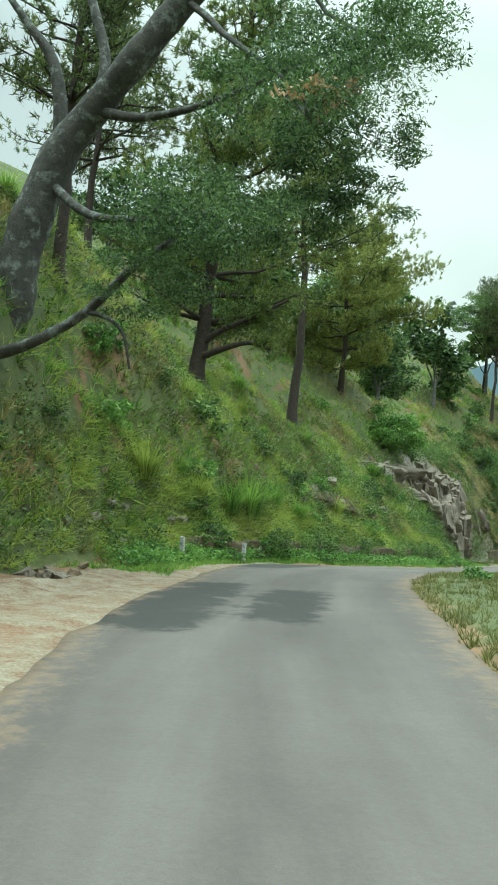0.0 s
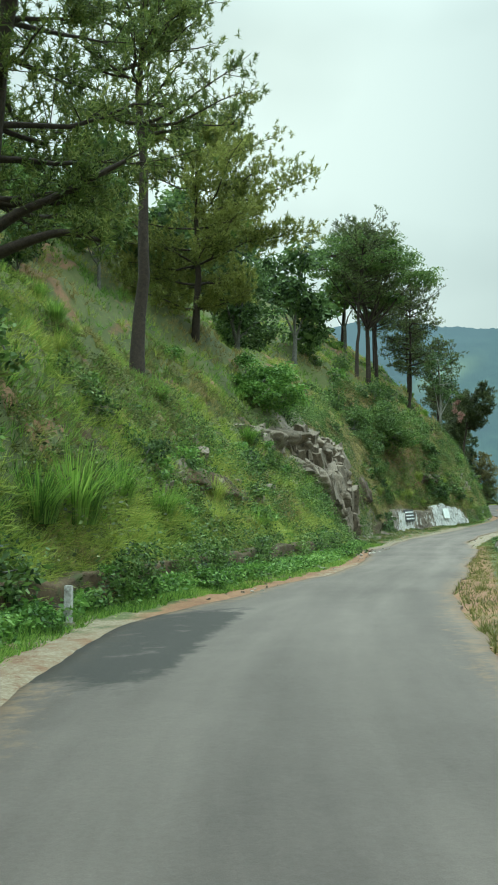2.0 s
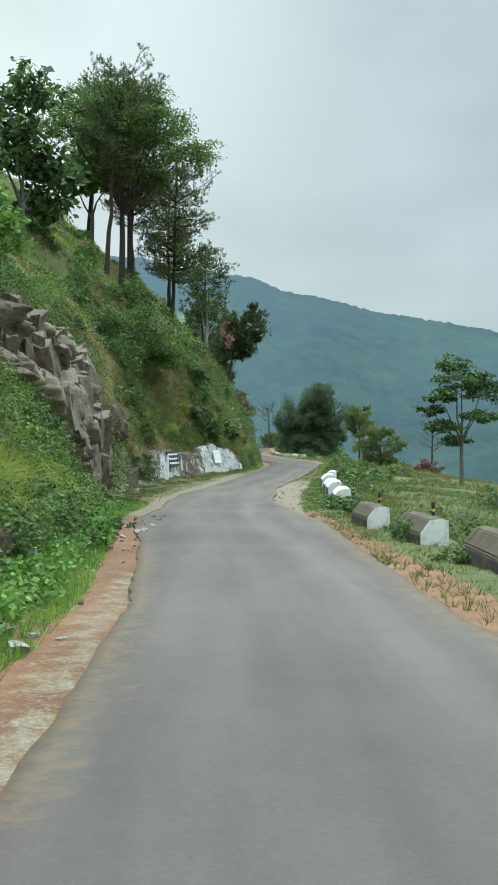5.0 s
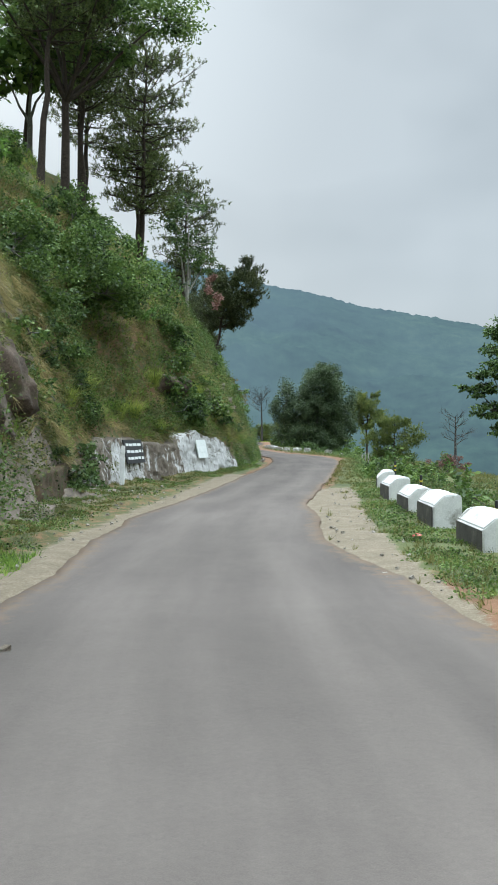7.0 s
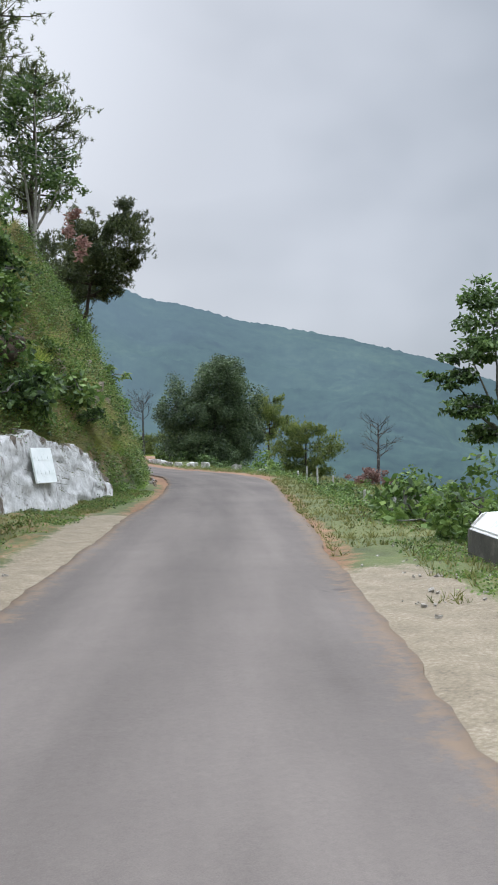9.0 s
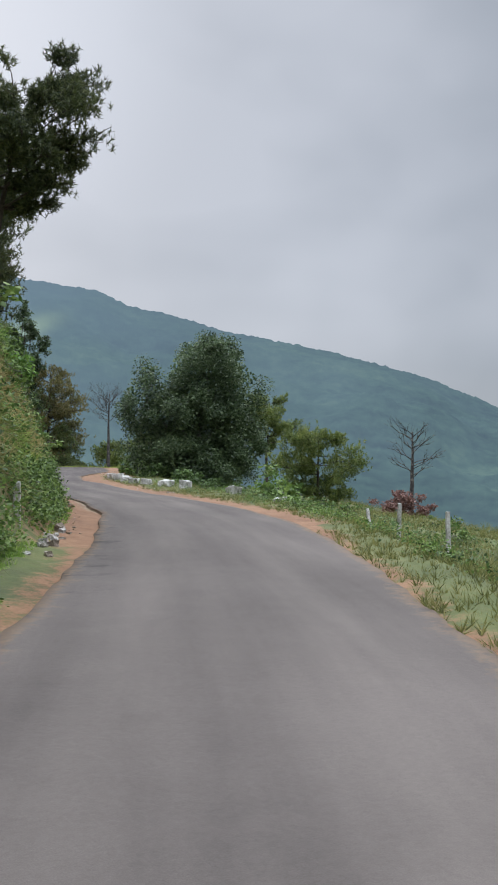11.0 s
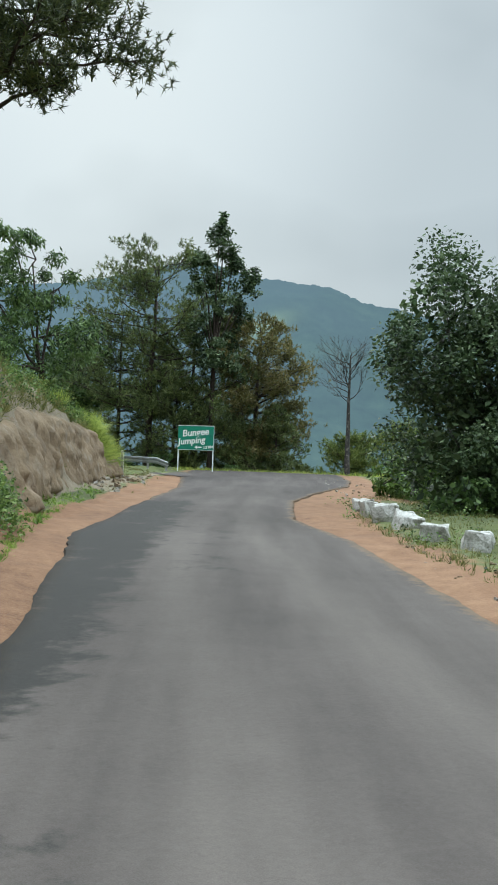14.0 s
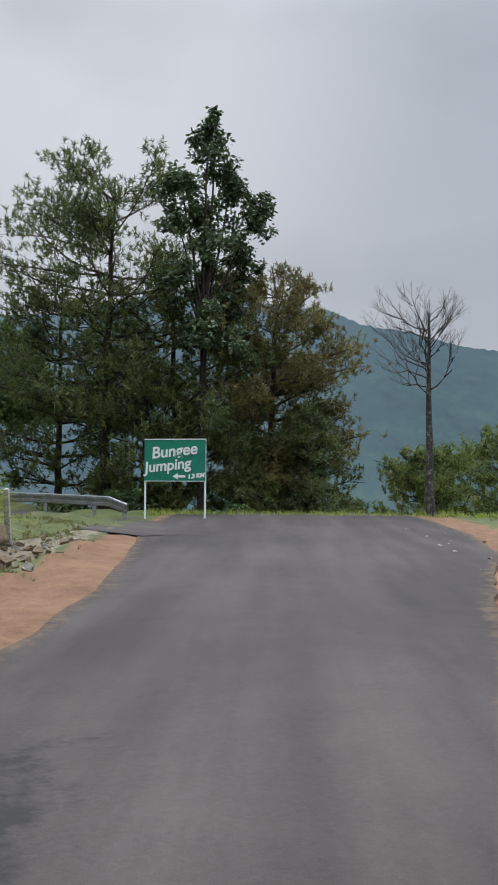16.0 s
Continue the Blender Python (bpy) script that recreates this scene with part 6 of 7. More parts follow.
def build_rubble(name, label, s0, s1, d0, d1, n, lo, hi, seed, mats=(STONE_PALE, STONE)):
    rng = random.Random(seed)
    heap = thing(name, Matrix(), label, "stones", kind="")
    kinds = [lump_mesh("stone", (1, 1, 1), k + seed, 1, 0.26, mats[k % len(mats)]) for k in range(6)]
    for _ in range(n):
        s, d = rng.uniform(s0, s1), rng.uniform(d0, d1)
        w = lo + (hi - lo) * rng.random() ** 2
        ob = part("stone", rng.choice(kinds), None, heap)
        ob.matrix_world = (frame_at(s, d) @ Matrix.Translation((0, 0, w * 0.18)) @ Euler((rng.uniform(-0.5, 0.5), rng.uniform(-0.5, 0.5), rng.uniform(0, 6))).to_matrix().to_4x4()
                           @ Matrix.Diagonal((w, w * rng.uniform(0.6, 1.1), w * rng.uniform(0.4, 0.7), 1)))


build_rock_face()
cutting = thing("earth_cutting", Matrix(), "rough tan earth cutting under a cap of long grass", "bank", kind="structure")
skin("face", 139.0, 161.6, 0.0, 2.6, 0.10, CUT_EARTH, cutting, 0.10, seed=8.0, top=((139, 145, 154, 159.5, 161.6), (1.6, 2.7, 2.2, 1.5, 0.5)))
build_whitewashed_wall()
wall_board("notice_board", 85.5, 2.4, 0.72, 0.92, BLACK_PAINT, "black painted board with worn white writing on the wall", 3, SIGN_WHITE)
wall_board("notice_board", 92.6, 1.1, 0.70, 0.85, SIGN_WHITE, "white painted panel with faded lettering on the wall", 2, SIGN_WHITE)
low_wall(22.0, 50.5, 0.60, 0.80, "low brown mossy retaining wall along the drain", 11)
ledge = thing("earth_ledge", Matrix(), "dark overhanging earth ledge across the grassy slope", "bank", kind="structure")
skin("face", 27.0, 44.0, 2.0, 3.0, 0.09, MOSSY, ledge, 0.00, seed=12.0, top=((27, 33, 44), (3.7, 3.3, 2.5)), low=((27, 33, 44), (2.9, 2.5, 1.7)))
low_wall(72.0, 81.6, 0.85, 1.1, "low brown mossy wall below the bank", 13)
for s, d, hgt, lean in ((20.9, -3.35, 0.62, 3), (24.5, -3.0, 0.55, -6), (30.8, -2.8, 0.52, 5), (43.8, -2.4, 0.46, -3), (69.0, -4.9, 0.9, 4), (105.6, -2.05, 1.0, 6), (118.0, -1.84, 0.85, 10), (159.4, -4.9, 1.1, 12)):
    marker_post(s, d, hgt, "short dirty whitewashed concrete marker post beside the wall", lean, 0.0, False, 0.12, DIRTY_WHITE)
marker_post(82.0, -5.25, 1.45, "tall leaning whitewashed marker post at the end of the wall", -9, 0.0, False, 0.16, WHITEWASH)
for s, d in ((41.2, 4.35), (45.2, 4.15), (49.6, 4.0), (54.0, 3.8)):
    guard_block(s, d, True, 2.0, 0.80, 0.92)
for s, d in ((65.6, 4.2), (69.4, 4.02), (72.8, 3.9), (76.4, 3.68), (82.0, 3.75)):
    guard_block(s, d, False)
for s, d in ((45.6, 4.5), (50.0, 4.35), (54.6, 4.15), (67.4, 4.75), (75.4, 4.3), (83.0, 4.15)):
    hazard_post(s, d)
for s, d, hgt, lean in ((103.0, 4.9, 0.75, 4), (105.4, 4.8, 0.85, -4), (108.5, 5.0, 0.8, 3), (110.8, 5.2, 0.6, -22), (95.0, 4.3, 0.6, 6), (90.0, 4.0, 0.5, -5)):
    marker_post(s, d, hgt, "weathered grey fence post in the grass verge", lean, 0.0, True, 0.08, DIRTY_WHITE)
for s, d, size, turn in ((145.2, 3.3, (0.48, 0.95, 0.56), -4), (143.7, 3.32, (0.46, 0.8, 0.52), 6), (142.2, 3.5, (0.5, 1.1, 0.56), -8), (140.7, 3.7, (0.46, 0.9, 0.50), 3), (139.3, 3.95, (0.48, 1.0, 0.54), -12), (137.9, 4.4, (0.46, 1.0, 0.5), -20),
                         (136.3, 5.2, (0.48, 1.6, 0.44), -24), (134.9, 5.85, (0.5, 0.75, 0.56), -22), (126.8, 6.1, (0.42, 0.55, 0.46), 20), (119.0, 5.4, (0.3, 0.4, 0.26), 30)):
    buried_block(s, d, size, turn, "half-buried whitewashed concrete block on the verge")
build_sign()
build_guard_rail()
build_rubble("rubble", "scattered pale broken stones below the earth cutting", 149, 161, -4.9, -3.5, 240, 0.03, 0.18, 41, (CUT_EARTH, STONE_PALE, CUT_EARTH))
build_rubble("fallen_rocks", "brown fallen rocks and earth clods below the bank", 14, 22, -4.9, -3.3, 150, 0.04, 0.22, 42, (STONE, CUT_EARTH, CUT_EARTH))
build_rubble("loose_stones", "loose pale stones between the asphalt and the rock bank", 62, 82, -4.4, -2.5, 300, 0.015, 0.08, 43, (STONE_PALE,))
build_rubble("loose_gravel", "loose pale stones along the drop-side verge", 60, 84, 1.8, 3.4, 170, 0.015, 0.06, 44, (STONE_PALE,))
build_rubble("kerb_stones", "broken edge stones beside the bend", 103.5, 108, -1.75, -1.4, 26, 0.06, 0.19, 45, (STONE, DIRTY_WHITE, STONE_PALE))
build_rubble("verge_stones", "small stones in the earth verge", 135, 165, 3.0, 4.8, 90, 0.03, 0.09, 46, (STONE_PALE, CUT_EARTH))
build_rubble("bend_stones", "small stones and crumbs on the earth beside the bend", 107, 124, -1.8, -1.15, 110, 0.02, 0.08, 48, (STONE_PALE, CUT_EARTH, STONE))
build_rubble("roadside_crumbs", "stone crumbs along the drop-side edge of the asphalt", 127, 150, 3.05, 4.3, 130, 0.02, 0.08, 49, (STONE_PALE, CUT_EARTH))
build_rubble("verge_pebbles", "small stones on the earth verge", 28, 58, -2.1, -1.4, 70, 0.04, 0.14, 47)
litter = thing("plastic_litter", frame_at(66.8, 3.25), "crumpled pink plastic litter in the verge", "litter")
bm_l = bmesh.new()
bmesh.ops.create_icosphere(bm_l, subdivisions=2, radius=0.06)
for v_l in bm_l.verts:
    v_l.co = Vector((v_l.co.x * 1.5, v_l.co.y, max(-0.05, v_l.co.z * 0.6)))
rough(bm_l, 0.03, 14, 3)
part("wrapper", bm_l, PINK, litter)
slab = thing("concrete_slab", frame_at(80.2, 4.1), "thin broken concrete slab beside the guard block", "slab")
bm_l = bmesh.new()
box(bm_l, (1.1, 0.9, 0.14), Matrix.Translation((0, 0, 0.02)), 0.02)
rough(bm_l, 0.03, 3, 3)
part("body", bm_l, STONE_PALE, slab)


# ---------------------------------------------------------------- shrubs, weeds and grass
def shrub_kind(seed, leaf, label, size=0.15, n=800, tall=1.0):
    return leafy("shrub", Matrix.Translation((0, 0, -300)), [(0, 0, 0.45 * tall, 0.75, 0.55 * tall), (0.5, 0.2, 0.3 * tall, 0.55, 0.4 * tall), (-0.4, 0.4, 0.35 * tall, 0.55, 0.45 * tall)],
                 n, size, (0.2, 0.02), label, "shrub", seed, leaf, group="shrubs", limbs=True)


def spread_shrubs():
    rng = random.Random(77)
    kinds = [shrub_kind(81, LEAF_MID, "green leafy shrub on the hillside"), shrub_kind(82, LEAF_DARK, "dark green low shrub on the hillside", 0.15),
             shrub_kind(83, LEAF_FRESH, "bright green leafy weed clump", 0.15), shrub_kind(84, LEAF_MID, "tall green bush on the bank", 0.15, 1200, 1.7)]
    spots = []
    for _ in range(40):       # the hillside
        s = rng.uniform(6, 110)
        u = 1.5 + 13 * rng.random() ** 1.4
        spots.append((s, foot_of(s) - u, rng.choice((0, 0, 2, 3)), rng.uniform(0.6, 1.3)))
    for _ in range(18):       # beyond the wall, up to the spur
        s = rng.uniform(76, 100)
        spots.append((s, foot_of(s) - rng.uniform(0.9, 7.0), rng.choice((0, 0, 1, 3)), rng.uniform(0.7, 1.3)))
    for _ in range(22):       # the overgrown spur
        s = rng.uniform(97, 136)
        spots.append((s, foot_of(s) - rng.uniform(0.4, 4.5), rng.choice((0, 0, 1, 2)), rng.uniform(0.4, 0.8)))
    for _ in range(16):       # the bank between rock and wall
        s = rng.uniform(66, 84)
        spots.append((s, foot_of(s) - rng.uniform(0.0, 4.0), rng.choice((0, 1, 0, 3)), rng.uniform(0.5, 1.1)))
    for _ in range(32):       # the falling side
        s = rng.uniform(38, 172)
        e = float(np.interp(s, SHOULDER[:, 0], SHOULDER[:, 1]))
        spots.append((s, e + 0.5 + 16 * rng.random() ** 1.7, rng.choice((0, 0, 3)), rng.uniform(0.5, 1.2)))
    for s, d, k, z in ((46.5, 5.6, 1, 1.2), (49.0, 6.6, 1, 1.5), (52.5, 6.0, 0, 1.1), (56.0, 6.4, 1, 1.2), (60.5, 3.9, 1, 0.8), (58.5, 4.1, 0, 0.7), (42.0, 3.9, 0, 0.4), (46.0, 3.75, 0, 0.45), (49.5, 3.6, 1, 0.5), (21.0, 3.4, 2, 0.5), (84.5, 4.2, 3, 0.9), (87.0, 4.6, 0, 1.3), (89.0, 4.2, 0, 1.2), (91.5, 5.0, 3, 1.0),
                       (146.5, 3.9, 0, 0.35), (152.0, 5.6, 3, 1.3), (154.0, 6.4, 0, 1.5), (156.0, 7.4, 0, 1.3), (150.0, 6.4, 1, 1.2), (136.0, 9.0, 0, 1.6), (132.5, 9.4, 3, 1.4), (139.5, 7.6, 1, 1.2), (142.0, 7.2, 1, 1.4), (145.0, 6.0, 1, 1.1),
                       (79.0, -5.9, 1, 0.9), (76.5, -5.6, 1, 1.1), (83.8, -4.9, 0, 0.5), (128.0, 8.5, 0, 1.6), (124.0, 8.2, 1, 1.3), (97.0, 6.2, 3, 1.2), (100.0, 7.5, 0, 1.5), (163.0, -8.4, 1, 0.6),
                       (173.5, -5.0, 1, 1.1), (173.2, -1.0, 1, 0.9), (174.0, 3.0, 0, 1.0), (174.5, 7.5, 0, 1.1), (175.0, 10.0, 3, 1.4), (174.0, -7.5, 1, 1.3), (176.5, -10.5, 1, 1.6), (179.5, -14.0, 1, 1.8)):
        spots.append((s, d, k, z))
    for _ in range(84):       # leafy growth low on the bank, thick in some places and thin in others
        s = rng.uniform(12, 62)
        u = 3.0 * rng.random() ** 1.3
        if noise.noise(Vector((s * 0.22, u * 0.5, 3.0))) > -0.12:
            spots.append((s, foot_of(s) - 0.15 - u, rng.choice((0, 1, 2, 0)), rng.uniform(0.35, 0.8)))
    for _ in range(18):       # dark growth over the whitewashed wall
        s = rng.uniform(74, 100)
        spots.append((s, foot_of(s) - rng.uniform(0.7, 5.0), rng.choice((1, 1, 0, 3)), rng.uniform(0.6, 1.4)))
    for _ in range(16):       # thicket high over the whitewashed wall
        s = rng.uniform(79, 98)
        spots.append((s, foot_of(s) - rng.uniform(1.2, 4.6), rng.choice((1, 0, 3, 1)), rng.uniform(0.7, 1.3)))
    for _ in range(30):       # weeds against the low wall
        s = rng.uniform(20, 58)
        spots.append((s, foot_of(s) + rng.uniform(0.05, 0.55), rng.choice((2, 2, 0)), rng.uniform(0.28, 0.62)))
    spots = [q for q in spots if not (54.5 < q[0] < 67.5 and q[1] < -3.6 and q[1] > -7.5)]
    for s, d, k, z in spots:
        copy_thing(kinds[k], turned(spot(s, d, -0.08 * z), rng.uniform(0, 360)) @ Matrix.Diagonal((z, z, z * rng.uniform(0.8, 1.25), 1)))
    for ob in kinds:
        ob.matrix_world = turned(spot(rng.uniform(30, 55), -rng.uniform(4.2, 6.0), -0.05), 30, 0.7)
    red = leafy("red_shrub", turned(spot(152.0, 24.0)), [(0, 0, 0.9, 1.3, 0.9), (1.4, -0.4, 0.8, 1.2, 0.8), (-1.3, 0.4, 0.8, 1.0, 0.7)], 2600, 0.22, (0.3, 0.03), "russet leafless-looking bush round the dead tree", "shrub", 91, LEAF_RED, group="shrubs")
    leafy("russet_branch", turned(spot(115.0, -4.6, 5.2)), [(0.2, 0, 0, 0.7, 0.9), (0.5, 0.2, -1.0, 0.5, 0.6)], 500, 0.2, (0.1, 0.01), "withered pinkish leaves on the pale tree", "leaves", 92, LEAF_PINK, limbs=False)


def scatter(n, s0, s1, off, rng):
    """n places of the plan between two stations; off(s, rng) gives the way out."""
    s = rng.uniform(s0, s1, n)
    d = off(s)
    h = land(s, d)
    bare_rock = (s > 53.8) & (s < 65.2) & (d < 0) & (h > np.interp(s, ROCK_LOW[0], ROCK_LOW[1]) + 0.3) & (h < 6.3)
    ledges = (s > 46.5) & (s < 54.6) & (d < 0) & (h > 4.5) & (h < 5.4)
    keep = ~((bare_rock & (rng.random(n) < 0.95)) | (ledges & (rng.random(n) < 0.8)))
    s, d, h, n = s[keep], d[keep], h[keep], int(keep.sum())
    p = at(s, d, h)
    for i in range(n):
        p[i, 2] += shaped(s[i], d[i], *relief(p[i], d[i]))
    return s, d, p


def grow(name, p, count, length, width, mat, label, rng, spread=0.45, sag=0.1, axis=(0, 0, 1)):
    ax = np.tile(np.array(axis, float), (len(p), 1)) + rng.normal(size=(len(p), 3)) * 0.12
    v, f = blades(p - np.array([0, 0, 0.04]), ax, count, length, width, rng, spread, sag)
    tagged(part(name, array_mesh(name, v, f), mat), label, "grass", kind="stuff")


def leaf_carpet(name, p, per, reach, rise, size, mat, label, rng):
    """Low leafy growth: a few leaves round every root."""
    q = np.repeat(p, per, 0) + rng.normal(size=(len(p) * per, 3)) * np.array([reach, reach, 0.0])
    q[:, 2] += rng.uniform(0.0, rise, len(q))
    v, f = leaf_quads(q, size, rng, 0.1, 0.55)
    tagged(part(name, array_mesh(name, v, f), mat), label, "plants", kind="stuff")


def build_grass():
    rng = np.random.default_rng(9)
    foot = lambda s: np.interp(s, HILL_S, HILL_DH[:, 0, 0])
    shoulder = lambda s: np.interp(s, SHOULDER[:, 0], SHOULDER[:, 1])
    lo, hi = lambda s: np.interp(s, EDGE[:, 0], EDGE[:, 1]), lambda s: np.interp(s, EDGE[:, 0], EDGE[:, 2])

    def patches(p, k, scale=0.22):
        return np.array([noise.noise(Vector((q[0], q[1], q[2])) * scale + Vector((k * 17.0, 0, 0))) for q in p])

    # hillside: three mingled kinds in drifts
    s, d, p = scatter(46000, 4, 128, lambda s: foot(s) - 0.35 - 19 * rng.random(len(s)) ** 1.5, rng)
    keep = ~((s > 56.5) & (s < 68.5) & (d > -6.6) & (rng.random(len(s)) < 0.93))
    keep &= ~((s > 63.5) & (s < 79) & (d > -8.0) & (rng.random(len(s)) < 0.7))
    keep &= ~((s > 80) & (s < 97) & (d > foot(s) - 0.6))
    p = p[keep]
    drift = patches(p, 1) + patches(p, 2, 0.7) * 0.6
    for lo_d, hi_d, name, ln, mat, label in ((-9, -0.04, "hill_grass", 0.36, GRASS_LUSH, "lush green grass on the hillside"), (-0.04, 0.20, "meadow_grass", 0.38, GRASS, "mixed green and yellowing hillside grass"),
                                             (0.20, 9, "straw_grass", 0.36, GRASS_DRY, "dry straw-coloured grass on the hillside")):
        k = p[(drift >= lo_d) & (drift < hi_d)]
        grow(name, k, 9, ln, 0.026, mat, label, rng, 0.42, 0.14, (0.18, -0.06, 1))
    # the shaggy lower bank beside the first stretch
    s, d, p = scatter(15000, 5, 50, lambda s: foot(s) - 0.1 - 7.5 * rng.random(len(s)) ** 1.2, rng)
    k = patches(p, 21, 0.3) + patches(p, 22, 1.1) * 0.5
    grow("shaggy_grass", p[k > 0.0], 11, 0.42, 0.022, GRASS, "shaggy yellow-green grass on the lower bank", rng, 0.5, 0.35, (0.35, -0.15, 0.9))
    grow("shaggy_verge", p[k <= 0.0], 11, 0.38, 0.022, GRASS_VERGE, "dull olive grass on the lower bank", rng, 0.5, 0.35, (0.35, -0.15, 0.9))
    # long hanging grass on the steep faces
    s, d, p = scatter(8500, 60, 108, lambda s: foot(s) - 0.2 - 4.5 * rng.random(len(s)), rng)
    p = p[patches(p, 4, 0.5) > 0.05]
    grow("hanging_grass", p, 10, 0.65, 0.018, GRASS_VERGE, "long dry grass hanging down the rock bank", rng, 0.35, 0.75, (0.5, -0.3, 0.6))
    s, d, p = scatter(2600, 62, 80, lambda s: foot(s) - 0.3 - 2.2 * rng.random(len(s)), rng)
    p = p[patches(p, 5, 0.9) > 0.22] + np.array([0.30, -0.12, 0.15])
    grow("hanging_straw", p, 15, 0.62, 0.013, GRASS_DRY, "long straw-coloured grass hanging over the dark rock bank", rng, 0.30, 1.0, (0.5, -0.3, 0.3))
    s, d, p = scatter(4200, 18, 60, lambda s: foot(s) + 0.05 - 1.0 * rng.random(len(s)), rng)
    grow("fringe_grass", p, 11, 0.55, 0.022, GRASS, "grass fringing the top of the low wall", rng, 0.4, 0.5, (0.35, -0.1, 0.8))
    # the steep slope over the whitewashed wall
    s, d, p = scatter(7000, 80, 113, lambda s: foot(s) - 0.5 - 4.8 * rng.random(len(s)), rng)
    k = patches(p, 51, 0.5)
    grow("cliff_grass", p[k > -0.05], 10, 0.55, 0.020, GRASS_VERGE, "olive grass tufts on the steep slope over the wall", rng, 0.5, 0.5, (0.6, -0.3, 0.6))
    grow("cliff_straw", p[k < -0.05], 10, 0.50, 0.018, GRASS_DRY, "dry grass tufts on the steep slope over the wall", rng, 0.5, 0.6, (0.6, -0.3, 0.6))
    leaf_carpet("cliff_plants", p[k > -0.02] + np.array([0.1, -0.05, 0.05]), 15, 0.22, 0.4, 0.085, LEAF_MID, "leafy plants on the steep slope over the wall", rng)
    # leafy undergrowth in drifts on the lower bank and the spur
    s, d, p = scatter(9000, 12, 66, lambda s: foot(s) - 0.1 - 4.2 * rng.random(len(s)) ** 1.3, rng)
    k = patches(p, 8, 0.5)
    leaf_carpet("bank_plants", p[k > 0.26], 20, 0.20, 0.36, 0.085, LEAF_BANK, "leafy undergrowth on the lower bank", rng)
    leaf_carpet("bank_herbs", p[k < -0.26], 22, 0.20, 0.35, 0.080, LEAF_MID, "bright leafy herbs on the lower bank", rng)
    s, d, p = scatter(5000, 18, 61, lambda s: foot(s) + (lo(s) - 1.0 - foot(s)) * rng.random(len(s)), rng)
    leaf_carpet("foot_weeds", p[patches(p, 12, 0.8) > -0.25], 14, 0.13, 0.32, 0.085, LEAF_FRESH, "bright leafy weeds along the foot of the wall", rng)
    s = rng.uniform(20, 50.5, 2600)
    p = at(s, foot(s) + rng.uniform(0.16, 0.34, len(s)), rng.uniform(0.05, 0.95, len(s)))
    leaf_carpet("wall_creeper", p[patches(p, 71, 0.6) > -0.02], 9, 0.10, 0.14, 0.075, LEAF_MID, "leafy creeper hanging over the low wall", rng)
    s, d, p = scatter(4800, 96, 140, lambda s: foot(s) - 0.05 - 3.6 * rng.random(len(s)) ** 1.2, rng)
    leaf_carpet("spur_plants", p[(patches(p, 13, 0.5) > -0.1) & (s < 131)], 15, 0.18, 0.40, 0.075, LEAF_MID, "leafy undergrowth hanging over the spur's wall", rng)
    s, d, p = scatter(2400, 55, 70, lambda s: foot(s) - 3.4 * rng.random(len(s)), rng)
    e = np.abs(s - 62) / 6.5 + np.abs(p[:, 2] - 3.6) / 3.8
    leaf_carpet("crevice_plants", p[(e > 1.0) | (rng.random(len(s)) < 0.04)] + np.array([0.25, -0.1, 0.1]), 18, 0.20, 0.40, 0.085, LEAF_MID, "plants growing round and over the rock face", rng)
    s, d, p = scatter(2600, 64, 86, lambda s: foot(s) - 3.6 * rng.random(len(s)), rng)
    leaf_carpet("rock_plants", p[patches(p, 9, 0.45) > -0.05], 20, 0.20, 0.4, 0.09, LEAF_BANK, "leafy plants on the rock bank", rng)
    s, d, p = scatter(5000, 40, 170, lambda s: shoulder(s) + 0.2 + 9 * rng.random(len(s)) ** 1.4, rng)
    leaf_carpet("slope_plants", p[patches(p, 10, 0.35) > 0.0], 14, 0.22, 0.40, 0.09, LEAF_DARK, "leafy plants on the falling slope", rng)
    s, d, p = scatter(3400, 32, 63, lambda s: foot(s) + 0.1 - 3.4 * rng.random(len(s)) ** 1.3, rng)
    k = patches(p, 41, 0.55) + 0.25 * (p[:, 2] < 3)
    leaf_carpet("lower_bank_weeds", p[k > 0.02], 17, 0.19, 0.42, 0.085, LEAF_MID, "dense leafy weeds climbing the lower bank", rng)
    s, d, p = scatter(1300, 86, 150, lambda s: hi(s) + 1.0 + (shoulder(s) + 0.6 - hi(s) - 1.0) * rng.random(len(s)), rng)
    leaf_carpet("roadside_herbs", p[patches(p, 42, 0.6) > 0.0], 14, 0.14, 0.22, 0.06, LEAF_MID, "low leafy herbs on the drop-side verge", rng)
    s, d, p = scatter(1500, 138, 160, lambda s: foot(s) - 0.9 - 4 * rng.random(len(s)) ** 1.3, rng)
    leaf_carpet("cutting_plants", p[patches(p, 43, 0.5) > -0.1], 16, 0.2, 0.4, 0.09, LEAF_MID, "leafy plants on top of the earth cutting", rng)
    # verges
    s, d, p = scatter(9000, 16, 64, lambda s: foot(s) + (lo(s) - 0.55 - foot(s)) * rng.random(len(s)), rng)
    grow("verge_weeds", p, 9, 0.18, 0.018, GRASS_LUSH, "bright green weeds along the road's foot wall", rng, 0.6, 0.1)
    s, d, p = scatter(9000, 62, 100, lambda s: foot(s) + (lo(s) - foot(s)) * 0.60 * rng.random(len(s)), rng)
    grow("verge_grass", p, 10, 0.13, 0.014, GRASS_VERGE, "thin grass on the stony verge", rng, 0.7, 0.1)
    s, d, p = scatter(3600, 62, 100, lambda s: foot(s) + (lo(s) - foot(s)) * (0.05 + 0.62 * rng.random(len(s))), rng)
